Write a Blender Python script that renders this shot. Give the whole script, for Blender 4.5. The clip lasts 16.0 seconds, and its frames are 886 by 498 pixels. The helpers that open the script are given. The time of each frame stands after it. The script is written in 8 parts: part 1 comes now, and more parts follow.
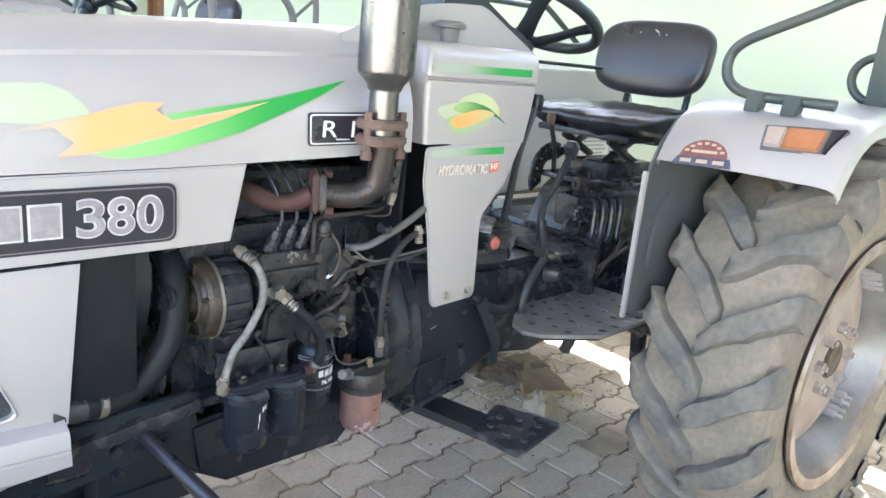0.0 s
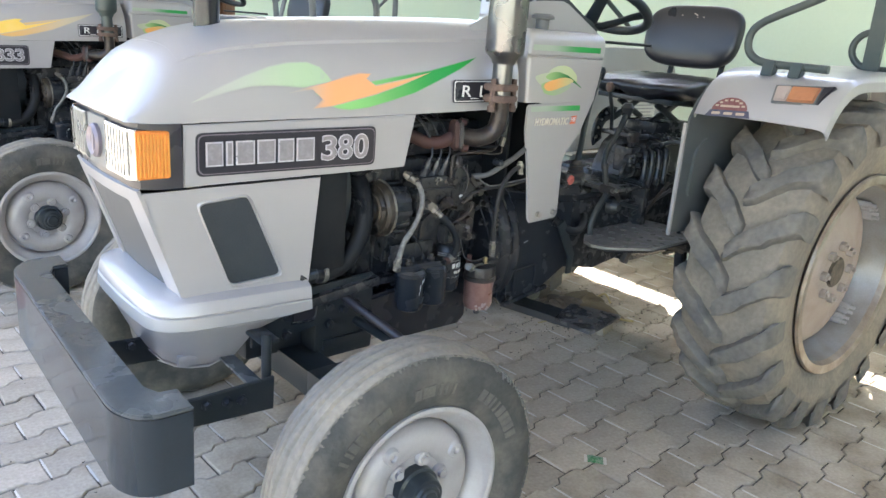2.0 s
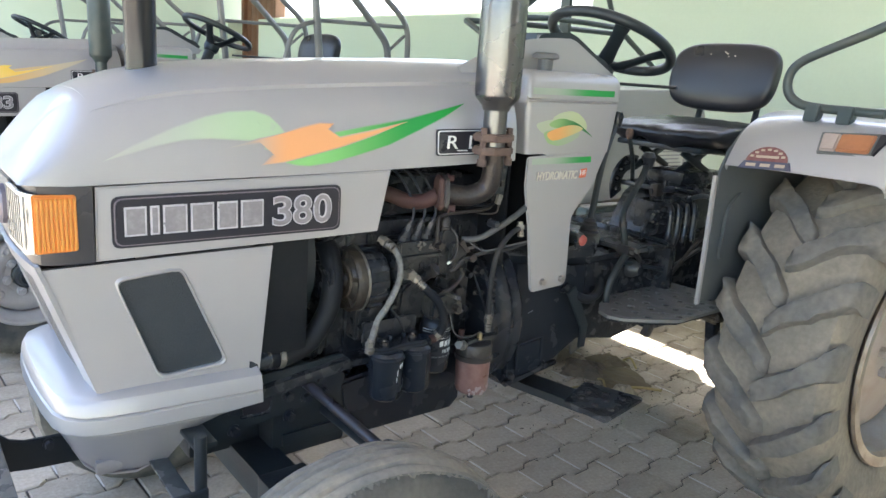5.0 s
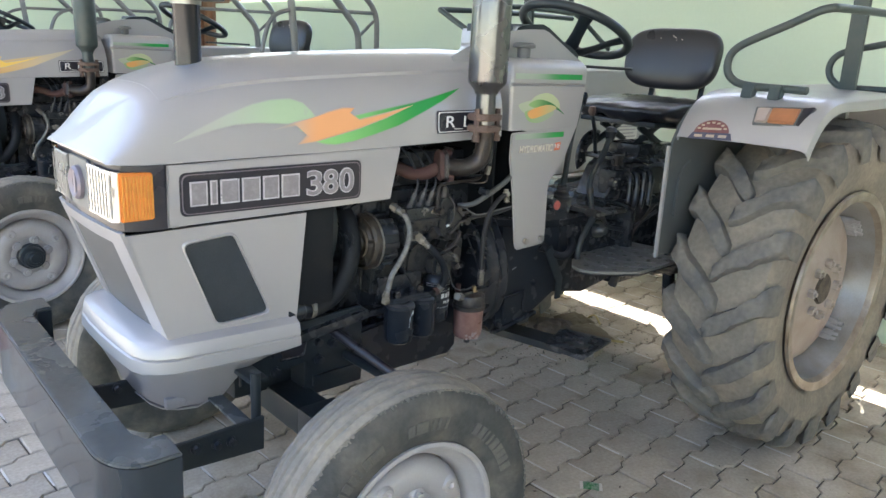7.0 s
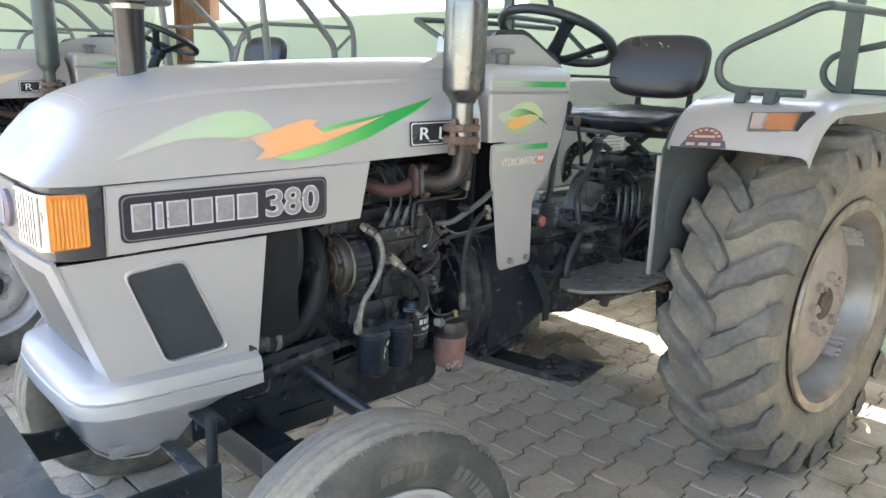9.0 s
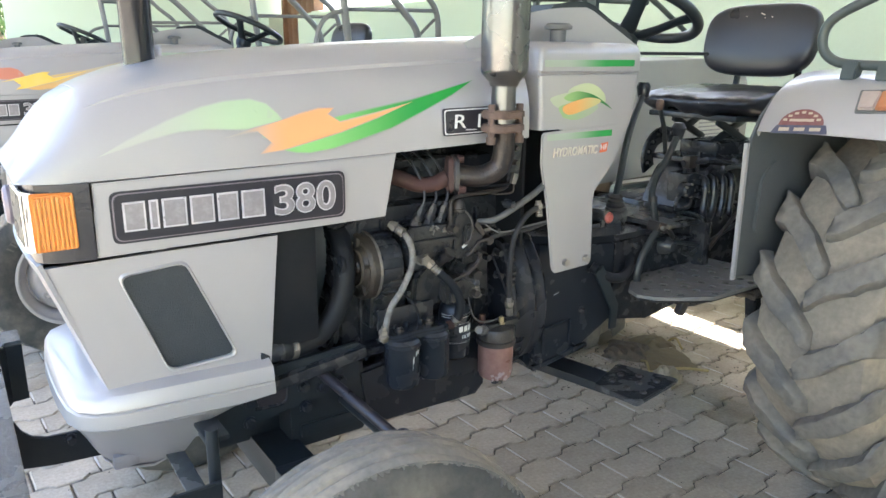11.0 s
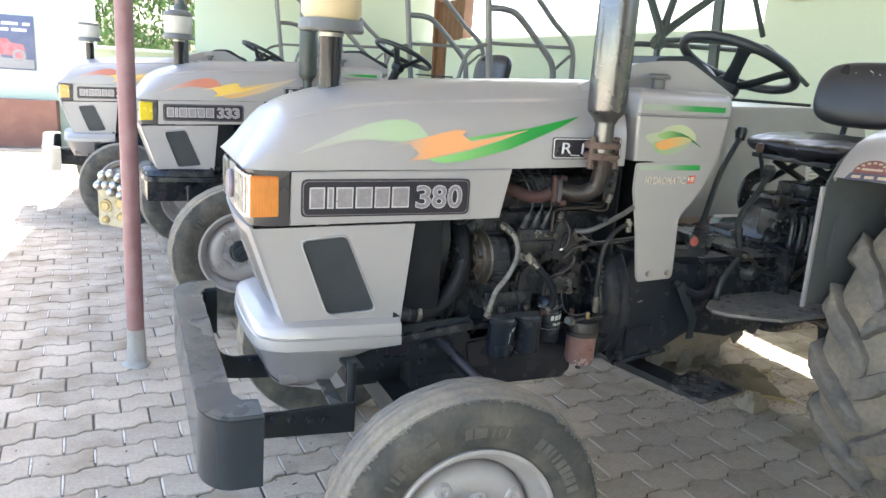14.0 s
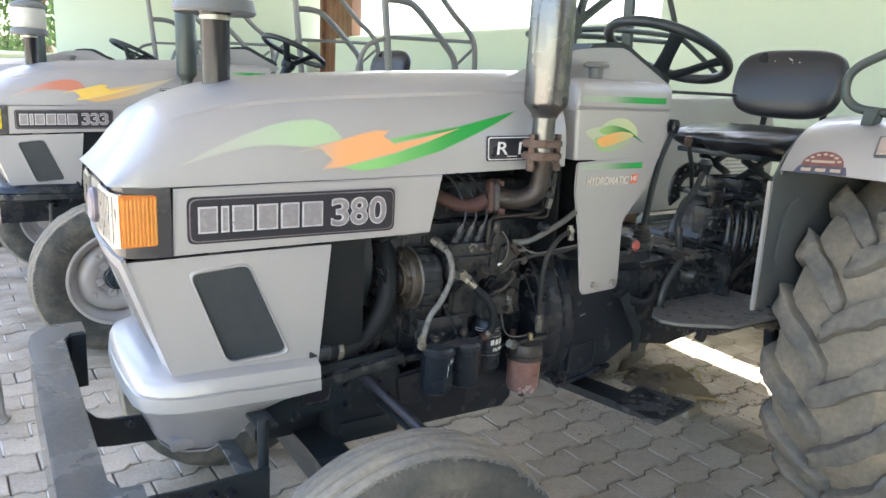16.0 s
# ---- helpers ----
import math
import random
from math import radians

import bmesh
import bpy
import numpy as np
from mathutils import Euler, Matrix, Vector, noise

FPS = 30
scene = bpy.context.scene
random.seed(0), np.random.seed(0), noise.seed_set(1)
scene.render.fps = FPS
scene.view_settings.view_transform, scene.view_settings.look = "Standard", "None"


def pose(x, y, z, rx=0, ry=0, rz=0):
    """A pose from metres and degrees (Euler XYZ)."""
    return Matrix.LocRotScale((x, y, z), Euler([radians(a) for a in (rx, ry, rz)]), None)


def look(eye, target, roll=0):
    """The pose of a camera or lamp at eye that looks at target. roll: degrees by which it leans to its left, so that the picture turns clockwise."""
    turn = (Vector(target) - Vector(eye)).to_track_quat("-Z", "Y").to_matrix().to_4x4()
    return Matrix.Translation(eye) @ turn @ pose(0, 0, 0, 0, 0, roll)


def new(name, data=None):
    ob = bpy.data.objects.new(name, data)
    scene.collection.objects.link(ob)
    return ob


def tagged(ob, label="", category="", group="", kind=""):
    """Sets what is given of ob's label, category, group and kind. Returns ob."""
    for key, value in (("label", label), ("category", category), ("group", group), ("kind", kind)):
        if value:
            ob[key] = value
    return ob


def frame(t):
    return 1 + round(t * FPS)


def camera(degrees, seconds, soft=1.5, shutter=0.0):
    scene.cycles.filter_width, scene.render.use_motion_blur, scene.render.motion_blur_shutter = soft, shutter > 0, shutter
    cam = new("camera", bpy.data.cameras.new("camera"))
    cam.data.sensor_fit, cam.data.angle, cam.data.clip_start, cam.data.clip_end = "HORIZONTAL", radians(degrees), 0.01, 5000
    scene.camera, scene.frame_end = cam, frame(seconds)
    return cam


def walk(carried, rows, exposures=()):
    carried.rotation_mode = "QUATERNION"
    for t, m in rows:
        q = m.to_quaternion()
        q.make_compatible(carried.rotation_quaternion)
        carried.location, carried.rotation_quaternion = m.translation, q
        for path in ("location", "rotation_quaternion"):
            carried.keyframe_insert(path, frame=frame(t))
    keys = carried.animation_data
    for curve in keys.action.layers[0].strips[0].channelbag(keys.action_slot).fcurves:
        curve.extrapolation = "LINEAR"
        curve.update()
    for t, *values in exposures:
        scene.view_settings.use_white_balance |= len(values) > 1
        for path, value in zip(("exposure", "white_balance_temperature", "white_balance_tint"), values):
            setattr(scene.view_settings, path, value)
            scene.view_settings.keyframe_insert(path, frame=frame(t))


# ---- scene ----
cam = camera(63.3, 16.0)
PATH = [
    (0, (-0.169, -1.156, 1.344), (1.041, 0.345, 0.81), 5.9),
    (0.5, (-0.273, -1.211, 1.354), (1.012, 0.233, 0.84), 6.3),
    (1, (-0.457, -1.284, 1.356), (0.807, 0.183, 0.856), 4.3),
    (1.5, (-0.57, -1.406, 1.346), (0.65, 0.102, 0.856), 5.8),
    (2, (-0.693, -1.567, 1.342), (0.424, -0.016, 0.754), 4.6),
    (2.5, (-0.751, -1.563, 1.33), (0.324, 0.012, 0.727), 5.0),
    (3, (-0.704, -1.441, 1.338), (0.462, 0.091, 0.796), 4.6),
    (3.5, (-0.65, -1.384, 1.341), (0.567, 0.088, 0.75), 3.5),
    (4, (-0.56, -1.346, 1.325), (0.622, 0.179, 0.799), 3.2),
    (4.5, (-0.436, -1.362, 1.349), (0.652, 0.244, 0.863), 3.7),
    (4.7, (-0.409, -1.367, 1.345), (0.639, 0.266, 0.856), 3.9),
    (6.8, (-0.677, -1.521, 1.355), (0.499, 0.029, 0.893), 4.6),
    (7, (-0.687, -1.552, 1.366), (0.465, -0.006, 0.835), 3.2),
    (7.5, (-0.727, -1.621, 1.339), (0.402, -0.088, 0.723), 1.0),
    (8, (-0.715, -1.614, 1.34), (0.43, -0.072, 0.782), 1.5),
    (8.5, (-0.656, -1.52, 1.347), (0.495, 0.038, 0.851), 2.1),
    (8.7, (-0.625, -1.485, 1.343), (0.569, 0.048, 0.868), 2.4),
    (10.8, (-0.303, -1.379, 1.327), (0.639, 0.288, 0.749), -0.2),
    (11, (-0.317, -1.388, 1.33), (0.6, 0.309, 0.803), 0.6),
    (11.5, (-0.341, -1.429, 1.356), (0.368, 0.372, 0.852), 1.3),
    (12, (-0.359, -1.438, 1.349), (0.296, 0.368, 0.795), -0.2),
    (12.5, (-0.417, -1.514, 1.35), (0.295, 0.286, 0.851), 1.0),
    (13, (-0.478, -1.619, 1.336), (0.226, 0.144, 0.706), 1.5),
    (13.5, (-0.483, -1.716, 1.367), (0.204, 0.099, 0.882), 3.0),
    (14, (-0.449, -1.79, 1.365), (0.155, 0.056, 0.888), 3.9),
    (14.5, (-0.448, -1.781, 1.356), (0.182, 0.053, 0.869), 3.9),
    (15, (-0.491, -1.697, 1.355), (0.258, 0.103, 0.909), 4.5),
    (15.5, (-0.498, -1.608, 1.351), (0.377, 0.129, 0.883), 4.5),
    (16, (-0.415, -1.479, 1.337), (0.459, 0.26, 0.878), 3.0),
]
EXPOSE = [(0.0, 0.67), (0.5, 0.61), (1.0, 0.42), (2.0, 0.08), (3.5, -0.14), (4.7, -0.05), (6.8, -0.3), (7.2, -0.16), (8.0, -0.05), (8.7, 0.0), (10.8, 0.25), (11.0, 0.2), (11.5, -0.03), (12.0, -0.05), (13.0, 0.02), (14.5, -0.12), (15.5, -0.18), (16.0, 0.0)]
walk(cam, [(t, look(eye, target, roll)) for t, eye, target, roll in PATH], [(t, 2.80 + e, 6060 if t < 1.5 else 6200 if t < 9 else 6330, 14 if t < 1.5 else 11) for t, e in EXPOSE])


# ---------------------------------------------------------------- world and light
SUN_EL, SUN_AZ = 65.0, 55.0     # degrees; azimuth from +x towards +y
world = bpy.data.worlds.new("world")
scene.world = world
world.use_nodes = True
wn = world.node_tree
sky = wn.nodes.new("ShaderNodeTexSky")
sky.sky_type, sky.sun_disc = "NISHITA", False
sky.sun_elevation, sky.sun_rotation = radians(SUN_EL), radians(90 - SUN_AZ)
sky.dust_density = 3.0
wn.links.new(sky.outputs[0], wn.nodes["Background"].inputs[0])
wn.nodes["Background"].inputs[1].default_value = 0.15
sun = new("sun", bpy.data.lights.new("sun", "SUN"))
sun.data.energy, sun.data.angle, sun.data.color = 5.0, radians(0.6), (1.0, 0.96, 0.88)
sd = Vector((math.cos(radians(SUN_EL)) * math.cos(radians(SUN_AZ)), math.cos(radians(SUN_EL)) * math.sin(radians(SUN_AZ)), math.sin(radians(SUN_EL))))
sun.matrix_world = look(sd * 30, (0, 0, 0))


# ---------------------------------------------------------------- materials
def material(name, base, rough=0.5, metal=0.0, dirt=None, dirt_amount=0.5, grain=0.06, scale=8.0, bump=0.15, fine=160.0, coat=0.0, spread=0.0):
    """A paint, metal, rubber or plaster: base colour with fine grain, a second colour that lies on it in patches, and fine relief."""
    m = bpy.data.materials.new(name)
    m.use_nodes = True
    n, l = m.node_tree.nodes, m.node_tree.links
    bs = n["Principled BSDF"]
    bs.inputs["Roughness"].default_value, bs.inputs["Metallic"].default_value = rough, metal
    bs.inputs["Coat Weight"].default_value = coat
    co = n.new("ShaderNodeTexCoord")
    big = n.new("ShaderNodeTexNoise")
    big.inputs["Scale"].default_value, big.inputs["Detail"].default_value = scale, 6.0
    small = n.new("ShaderNodeTexNoise")
    small.inputs["Scale"].default_value, small.inputs["Detail"].default_value = fine, 3.0
    l.new(co.outputs["Object"], big.inputs["Vector"]), l.new(co.outputs["Object"], small.inputs["Vector"])
    ramp = n.new("ShaderNodeMapRange")
    ramp.inputs["From Min"].default_value, ramp.inputs["From Max"].default_value = 0.42, 0.72
    ramp.inputs["To Max"].default_value = dirt_amount if dirt else 0.0
    l.new(big.outputs["Fac"], ramp.inputs["Value"])
    mix = n.new("ShaderNodeMix")
    mix.data_type = "RGBA"
    mix.inputs[6].default_value = (*base, 1)
    mix.inputs[7].default_value = (*(dirt or base), 1)
    l.new(ramp.outputs[0], mix.inputs[0])
    var = n.new("ShaderNodeHueSaturation")
    val = n.new("ShaderNodeMath")
    val.operation = "MULTIPLY_ADD"
    l.new(small.outputs["Fac"], val.inputs[0])
    val.inputs[1].default_value, val.inputs[2].default_value = 2 * grain, 1 - grain
    if spread:
        info = n.new("ShaderNodeObjectInfo")
        geo = n.new("ShaderNodeNewGeometry")
        more = n.new("ShaderNodeMath")
        more.operation = "ADD"
        l.new(info.outputs["Random"], more.inputs[0]), l.new(geo.outputs["Random Per Island"], more.inputs[1])
        fr = n.new("ShaderNodeMath")
        fr.operation = "FRACT"
        l.new(more.outputs[0], fr.inputs[0])
        sp = n.new("ShaderNodeMath")
        sp.operation = "MULTIPLY_ADD"
        l.new(fr.outputs[0], sp.inputs[0])
        sp.inputs[1].default_value, sp.inputs[2].default_value = 2 * spread, -spread
        tot = n.new("ShaderNodeMath")
        tot.operation = "ADD"
        l.new(val.outputs[0], tot.inputs[0]), l.new(sp.outputs[0], tot.inputs[1])
        val = tot
    l.new(val.outputs[0], var.inputs["Value"])
    l.new(mix.outputs[2], var.inputs["Color"])
    l.new(var.outputs[0], bs.inputs["Base Color"])
    rr = n.new("ShaderNodeMapRange")
    rr.inputs["To Min"].default_value, rr.inputs["To Max"].default_value = max(0.03, rough - 0.1), min(1, rough + 0.12)
    l.new(big.outputs["Fac"], rr.inputs["Value"])
    l.new(rr.outputs[0], bs.inputs["Roughness"])
    if bump:
        b = n.new("ShaderNodeBump")
        b.inputs["Strength"].default_value, b.inputs["Distance"].default_value = bump, 0.002
        l.new(small.outputs["Fac"], b.inputs["Height"])
        l.new(b.outputs[0], bs.inputs["Normal"])
    return m


def lens_material(name, base, rough, trans):
    m = material(name, base, rough, 0.0, tuple(0.8 * v for v in base), 0.7, 0.08, 30.0, 0.1, 90.0)
    bs = m.node_tree.nodes["Principled BSDF"]
    bs.inputs["Transmission Weight"].default_value = trans
    return m


M = {}
M["silver"] = material("silver_paint", (0.385, 0.372, 0.368), 0.36, 0.24, (0.335, 0.32, 0.314), 0.5, 0.03, 3.0, 0.03, 500.0, coat=0.35)
M["silver_dull"] = material("silver_wheel_paint", (0.41, 0.395, 0.39), 0.46, 0.25, (0.30, 0.265, 0.235), 0.5, 0.07, 12.0, 0.12)
M["rim_dusty"] = material("dusty_rim_paint", (0.27, 0.262, 0.252), 0.38, 0.35, (0.19, 0.155, 0.12), 0.7, 0.14, 9.0, 0.25)
M["disc_dusty"] = material("mud_stained_disc", (0.36, 0.30, 0.26), 0.55, 0.15, (0.27, 0.21, 0.16), 0.7, 0.1, 9.0, 0.3)
M["black"] = material("black_paint", (0.019, 0.026, 0.030), 0.32, 0.0, (0.046, 0.046, 0.047), 0.4, 0.08, 11.0, 0.15)
M["black_gloss"] = material("black_gloss_paint", (0.017, 0.020, 0.026), 0.26, 0.0, (0.040, 0.040, 0.041), 0.4, 0.05, 14.0, 0.06)
M["engine"] = material("oily_engine_black", (0.024, 0.027, 0.032), 0.25, 0.1, (0.066, 0.065, 0.063), 0.6, 0.35, 24.0, 0.8, 90.0)
M["worn_step"] = material("worn_step_steel", (0.15, 0.147, 0.14), 0.34, 0.2, (0.25, 0.235, 0.215), 0.6, 0.16, 18.0, 0.3)
M["grease"] = material("greasy_casting", (0.022, 0.025, 0.028), 0.28, 0.2, (0.066, 0.060, 0.053), 0.6, 0.3, 34.0, 0.9, 130.0)
M["grease_blue"] = material("blued_steel", (0.035, 0.042, 0.055), 0.35, 0.6, (0.11, 0.10, 0.085), 0.5, 0.2, 40.0, 0.4)
M["dust_brown"] = material("caked_brown_dust", (0.105, 0.082, 0.058), 0.75, 0.0, (0.035, 0.03, 0.025), 0.8, 0.3, 26.0, 1.0, 110.0)
M["dust_dark"] = material("oily_brown_dust", (0.034, 0.028, 0.022), 0.42, 0.2, (0.095, 0.073, 0.047), 0.5, 0.35, 40.0, 1.0, 120.0)
M["dust_black"] = material("dusty_black_casting", (0.042, 0.045, 0.047), 0.26, 0.0, (0.100, 0.101, 0.100), 0.7, 0.25, 16.0, 0.5, 90.0)
M["blue_black"] = material("blue_black_enamel", (0.017, 0.021, 0.027), 0.24, 0.0, (0.032, 0.035, 0.04), 0.2, 0.08, 16.0, 0.08)
M["fitting"] = material("dull_plated_fitting", (0.24, 0.225, 0.20), 0.42, 0.6, (0.15, 0.12, 0.085), 0.75, 0.15, 60.0, 0.3)
M["hose_dull"] = material("dusty_black_hose", (0.024, 0.024, 0.025), 0.55, 0.0, (0.065, 0.058, 0.05), 0.5, 0.1, 20.0, 0.3)
M["cast"] = material("dull_cast_iron", (0.052, 0.048, 0.046), 0.36, 0.5, (0.058, 0.044, 0.035), 0.7, 0.25, 30.0, 0.7)
M["elbow_iron"] = material("heat_browned_iron", (0.045, 0.041, 0.039), 0.34, 0.5, (0.075, 0.052, 0.040), 0.7, 0.25, 30.0, 0.6)
M["sticker_red"] = material("sticker_red", (0.16, 0.055, 0.05), 0.45, 0.0, (0.22, 0.12, 0.11), 0.5, 0.1, 60.0, 0.0)
M["grey_print"] = material("grey_print", (0.3, 0.3, 0.3), 0.6)
M["bumper"] = material("blue_black_bumper", (0.013, 0.020, 0.027), 0.20, 0.0, (0.034, 0.045, 0.053), 0.35, 0.08, 3.0, 0.04, coat=0.4)
M["bumper_top"] = material("scuffed_bumper_top", (0.060, 0.070, 0.074), 0.26, 0.1, (0.135, 0.142, 0.142), 0.6, 0.2, 6.0, 0.45, 60.0, coat=0.3)
M["print_tan"] = material("faded_tan_print", (0.42, 0.34, 0.25), 0.5)
M["pale_bumper"] = material("pale_bumper_paint", (0.5, 0.48, 0.42), 0.45, 0.2, (0.35, 0.32, 0.27), 0.5, 0.05, 9.0, 0.1)
M["nut_dusty"] = material("dusty_nut_steel", (0.40, 0.35, 0.31), 0.5, 0.2, (0.20, 0.15, 0.11), 0.6, 0.12, 40.0, 0.2)
M["lens_milky"] = lens_material("milky_lens", (0.40, 0.32, 0.28), 0.45, 0.0)
M["rubber"] = material("dusty_tyre_rubber", (0.195, 0.170, 0.134), 0.9, 0.0, (0.30, 0.255, 0.19), 0.85, 0.3, 7.0, 1.0, 60.0)
M["rubber_mark"] = material("raised_tyre_mark", (0.095, 0.093, 0.085), 0.75, 0.0, (0.16, 0.14, 0.11), 0.7, 0.2, 30.0, 0.5)
# poster inks lightened to put the glare over the sheet into their colour
M["poster_red"] = material("faded_poster_red", (0.42, 0.13, 0.14), 0.5, 0.0, (0.50, 0.30, 0.32), 0.6, 0.1, 12.0, 0.0)
M["poster_blue"] = material("faded_poster_blue", (0.10, 0.12, 0.20), 0.5, 0.0, (0.17, 0.18, 0.25), 0.6, 0.05, 5.0, 0.0)
M["rim_lip"] = material("mud_browned_rim_lip", (0.33, 0.275, 0.215), 0.38, 0.4, (0.17, 0.12, 0.08), 0.9, 0.15, 12.0, 0.3)
M["foil_green"] = material("green_foil", (0.05, 0.20, 0.07), 0.3, 0.2, (0.35, 0.40, 0.30), 0.9, 0.1, 90.0, 0.3)
M["rubber_front"] = material("grey_worn_rubber", (0.052, 0.053, 0.050), 0.75, 0.0, (0.155, 0.140, 0.112), 0.8, 0.3, 11.0, 1.0, 70.0)
M["grey_dusty"] = material("dusty_dark_grey_paint", (0.125, 0.132, 0.132), 0.5, 0.1, (0.17, 0.16, 0.14), 0.6, 0.08, 6.0, 0.15)
M["tank_green"] = material("grey_green_tank_paint", (0.30, 0.35, 0.315), 0.4, 0.0, (0.36, 0.38, 0.34), 0.5, 0.05, 8.0, 0.1)
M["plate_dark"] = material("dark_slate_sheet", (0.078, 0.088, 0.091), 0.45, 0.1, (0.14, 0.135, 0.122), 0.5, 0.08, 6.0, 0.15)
M["grey_pipe"] = material("grey_pipe_paint", (0.16, 0.165, 0.16), 0.4, 0.2, (0.22, 0.21, 0.19), 0.5, 0.06, 14.0, 0.1)
M["stem"] = material("black_lacquered_pipe", (0.03, 0.031, 0.034), 0.22, 0.4, (0.07, 0.066, 0.06), 0.3, 0.04, 12.0, 0.03)
M["bowl_white"] = material("cloudy_white_plastic", (0.5, 0.5, 0.46), 0.35, 0.0, (0.33, 0.32, 0.28), 0.6, 0.05, 12.0, 0.05)
M["rubber_tread"] = material("chalky_tread_rubber", (0.185, 0.170, 0.145), 0.85, 0.0, (0.29, 0.25, 0.19), 0.9, 0.28, 9.0, 0.8, 70.0)
M["rubber_lug"] = material("dusty_lug_rubber", (0.108, 0.106, 0.100), 0.76, 0.0, (0.25, 0.215, 0.165), 0.9, 0.38, 5.0, 1.0, 45.0)
M["hose"] = material("hose_and_backing_black", (0.010, 0.012, 0.015), 0.5, 0.0, (0.030, 0.028, 0.025), 0.3, 0.08, 14.0, 0.2)
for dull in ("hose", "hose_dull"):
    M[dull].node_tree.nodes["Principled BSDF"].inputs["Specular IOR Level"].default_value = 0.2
for oily in ("engine", "grease", "dust_black", "blue_black", "black", "black_gloss"):
    M[oily].node_tree.nodes["Principled BSDF"].inputs["Specular IOR Level"].default_value = 0.38
M["hose_braid"] = material("speckled_braid", (0.20, 0.195, 0.185), 0.6, 0.2, (0.07, 0.062, 0.05), 0.8, 0.5, 60.0, 0.8, 420.0)
M["hose_grey"] = material("braided_grey_hose", (0.105, 0.103, 0.10), 0.55, 0.15, (0.06, 0.055, 0.045), 0.6, 0.2, 24.0, 0.5, 260.0)
M["vinyl"] = material("black_seat_vinyl", (0.024, 0.025, 0.029), 0.30, 0.0, (0.045, 0.045, 0.047), 0.2, 0.06, 4.0, 0.12, 220.0)
M["steel"] = material("bare_steel", (0.42, 0.41, 0.39), 0.32, 0.9, (0.2, 0.15, 0.1), 0.4, 0.05, 20.0, 0.1)
M["muffler"] = material("muffler_chrome", (0.18, 0.177, 0.175), 0.28, 0.95, (0.12, 0.10, 0.085), 0.55, 0.04, 7.0, 0.05)
M["rust"] = material("rusty_casting", (0.145, 0.095, 0.073), 0.75, 0.2, (0.07, 0.05, 0.04), 0.7, 0.15, 22.0, 0.5, 120.0)
M["rust_red"] = material("red_oxide_manifold", (0.066, 0.029, 0.024), 0.75, 0.1, (0.06, 0.04, 0.03), 0.6, 0.12, 18.0, 0.4, 120.0)
M["brass"] = material("brass_fitting", (0.45, 0.36, 0.2), 0.4, 0.8, (0.16, 0.12, 0.07), 0.5, 0.06, 30.0, 0.1)
M["amber"] = lens_material("amber_lens", (0.95, 0.42, 0.09), 0.22, 0.3)
M["amber_deep"] = lens_material("deep_amber_lens", (0.70, 0.22, 0.03), 0.3, 0.1)
M["amber_dull"] = lens_material("dull_amber_lens", (0.43, 0.175, 0.080), 0.4, 0.1)
M["amber_pale"] = lens_material("pale_amber_lens", (0.95, 0.62, 0.2), 0.25, 0.2)
M["clear"] = lens_material("clear_lens", (0.27, 0.265, 0.245), 0.28, 0.45)
M["chrome"] = material("bright_reflector", (0.40, 0.395, 0.38), 0.30, 1.0, None, 0, 0.02, 20.0, 0.0)
M["yellow_lens"] = lens_material("yellow_lens", (0.9, 0.72, 0.02), 0.25, 0.2)
M["bowl"] = material("stained_fuel_bowl", (0.23, 0.12, 0.095), 0.3, 0.0, (0.33, 0.20, 0.165), 0.7, 0.1, 30.0, 0.1)
M["grille_front"] = material("grey_front_mesh", (0.085, 0.09, 0.095), 0.5, 0.3, (0.13, 0.13, 0.13), 0.5, 0.35, 14.0, 0.8, 420.0)
M["grille"] = material("dark_mesh", (0.026, 0.033, 0.040), 0.20, 0.0, (0.046, 0.055, 0.063), 0.4, 0.3, 12.0, 0.6, 420.0)
M["badge_black"] = material("badge_black", (0.022, 0.021, 0.027), 0.3, 0.0, None, 0, 0.03)
M["badge_silver"] = material("badge_silver", (0.62, 0.60, 0.63), 0.3, 0.5, (0.4, 0.37, 0.4), 0.6, 0.03, 60.0, 0.0)
M["badge_grey"] = material("badge_grey", (0.2, 0.17, 0.19), 0.4, 0.2, None, 0, 0.03)
M["red_d"] = material("decal_red", (0.62, 0.12, 0.06), 0.35, 0.0, (0.7, 0.22, 0.08), 0.5, 0.02, 12.0, 0.0)
M["gold"] = material("decal_gold", (0.78, 0.52, 0.09), 0.35, 0.0, (0.8, 0.6, 0.2), 0.5, 0.02, 12.0, 0.0)


def faded(name, a, b, x0, x1, rough=0.35):
    """A print that runs from colour a to colour b along x."""
    mt = material(name, a, rough, 0.0, None, 0, 0.02, 9.0, 0.0)
    n, l = mt.node_tree.nodes, mt.node_tree.links
    co = n.new("ShaderNodeTexCoord")
    sx = n.new("ShaderNodeSeparateXYZ")
    l.new(co.outputs["Object"], sx.inputs[0])
    mr = n.new("ShaderNodeMapRange")
    mr.interpolation_type = "SMOOTHSTEP"
    mr.inputs["From Min"].default_value, mr.inputs["From Max"].default_value = x0, x1
    l.new(sx.outputs[0], mr.inputs["Value"])
    mx = n.new("ShaderNodeMix")
    mx.data_type = "RGBA"
    mx.inputs[6].default_value, mx.inputs[7].default_value = (*a, 1), (*b, 1)
    l.new(mr.outputs[0], mx.inputs[0])
    l.new(mx.outputs[2], n["Principled BSDF"].inputs["Base Color"])
    return mt


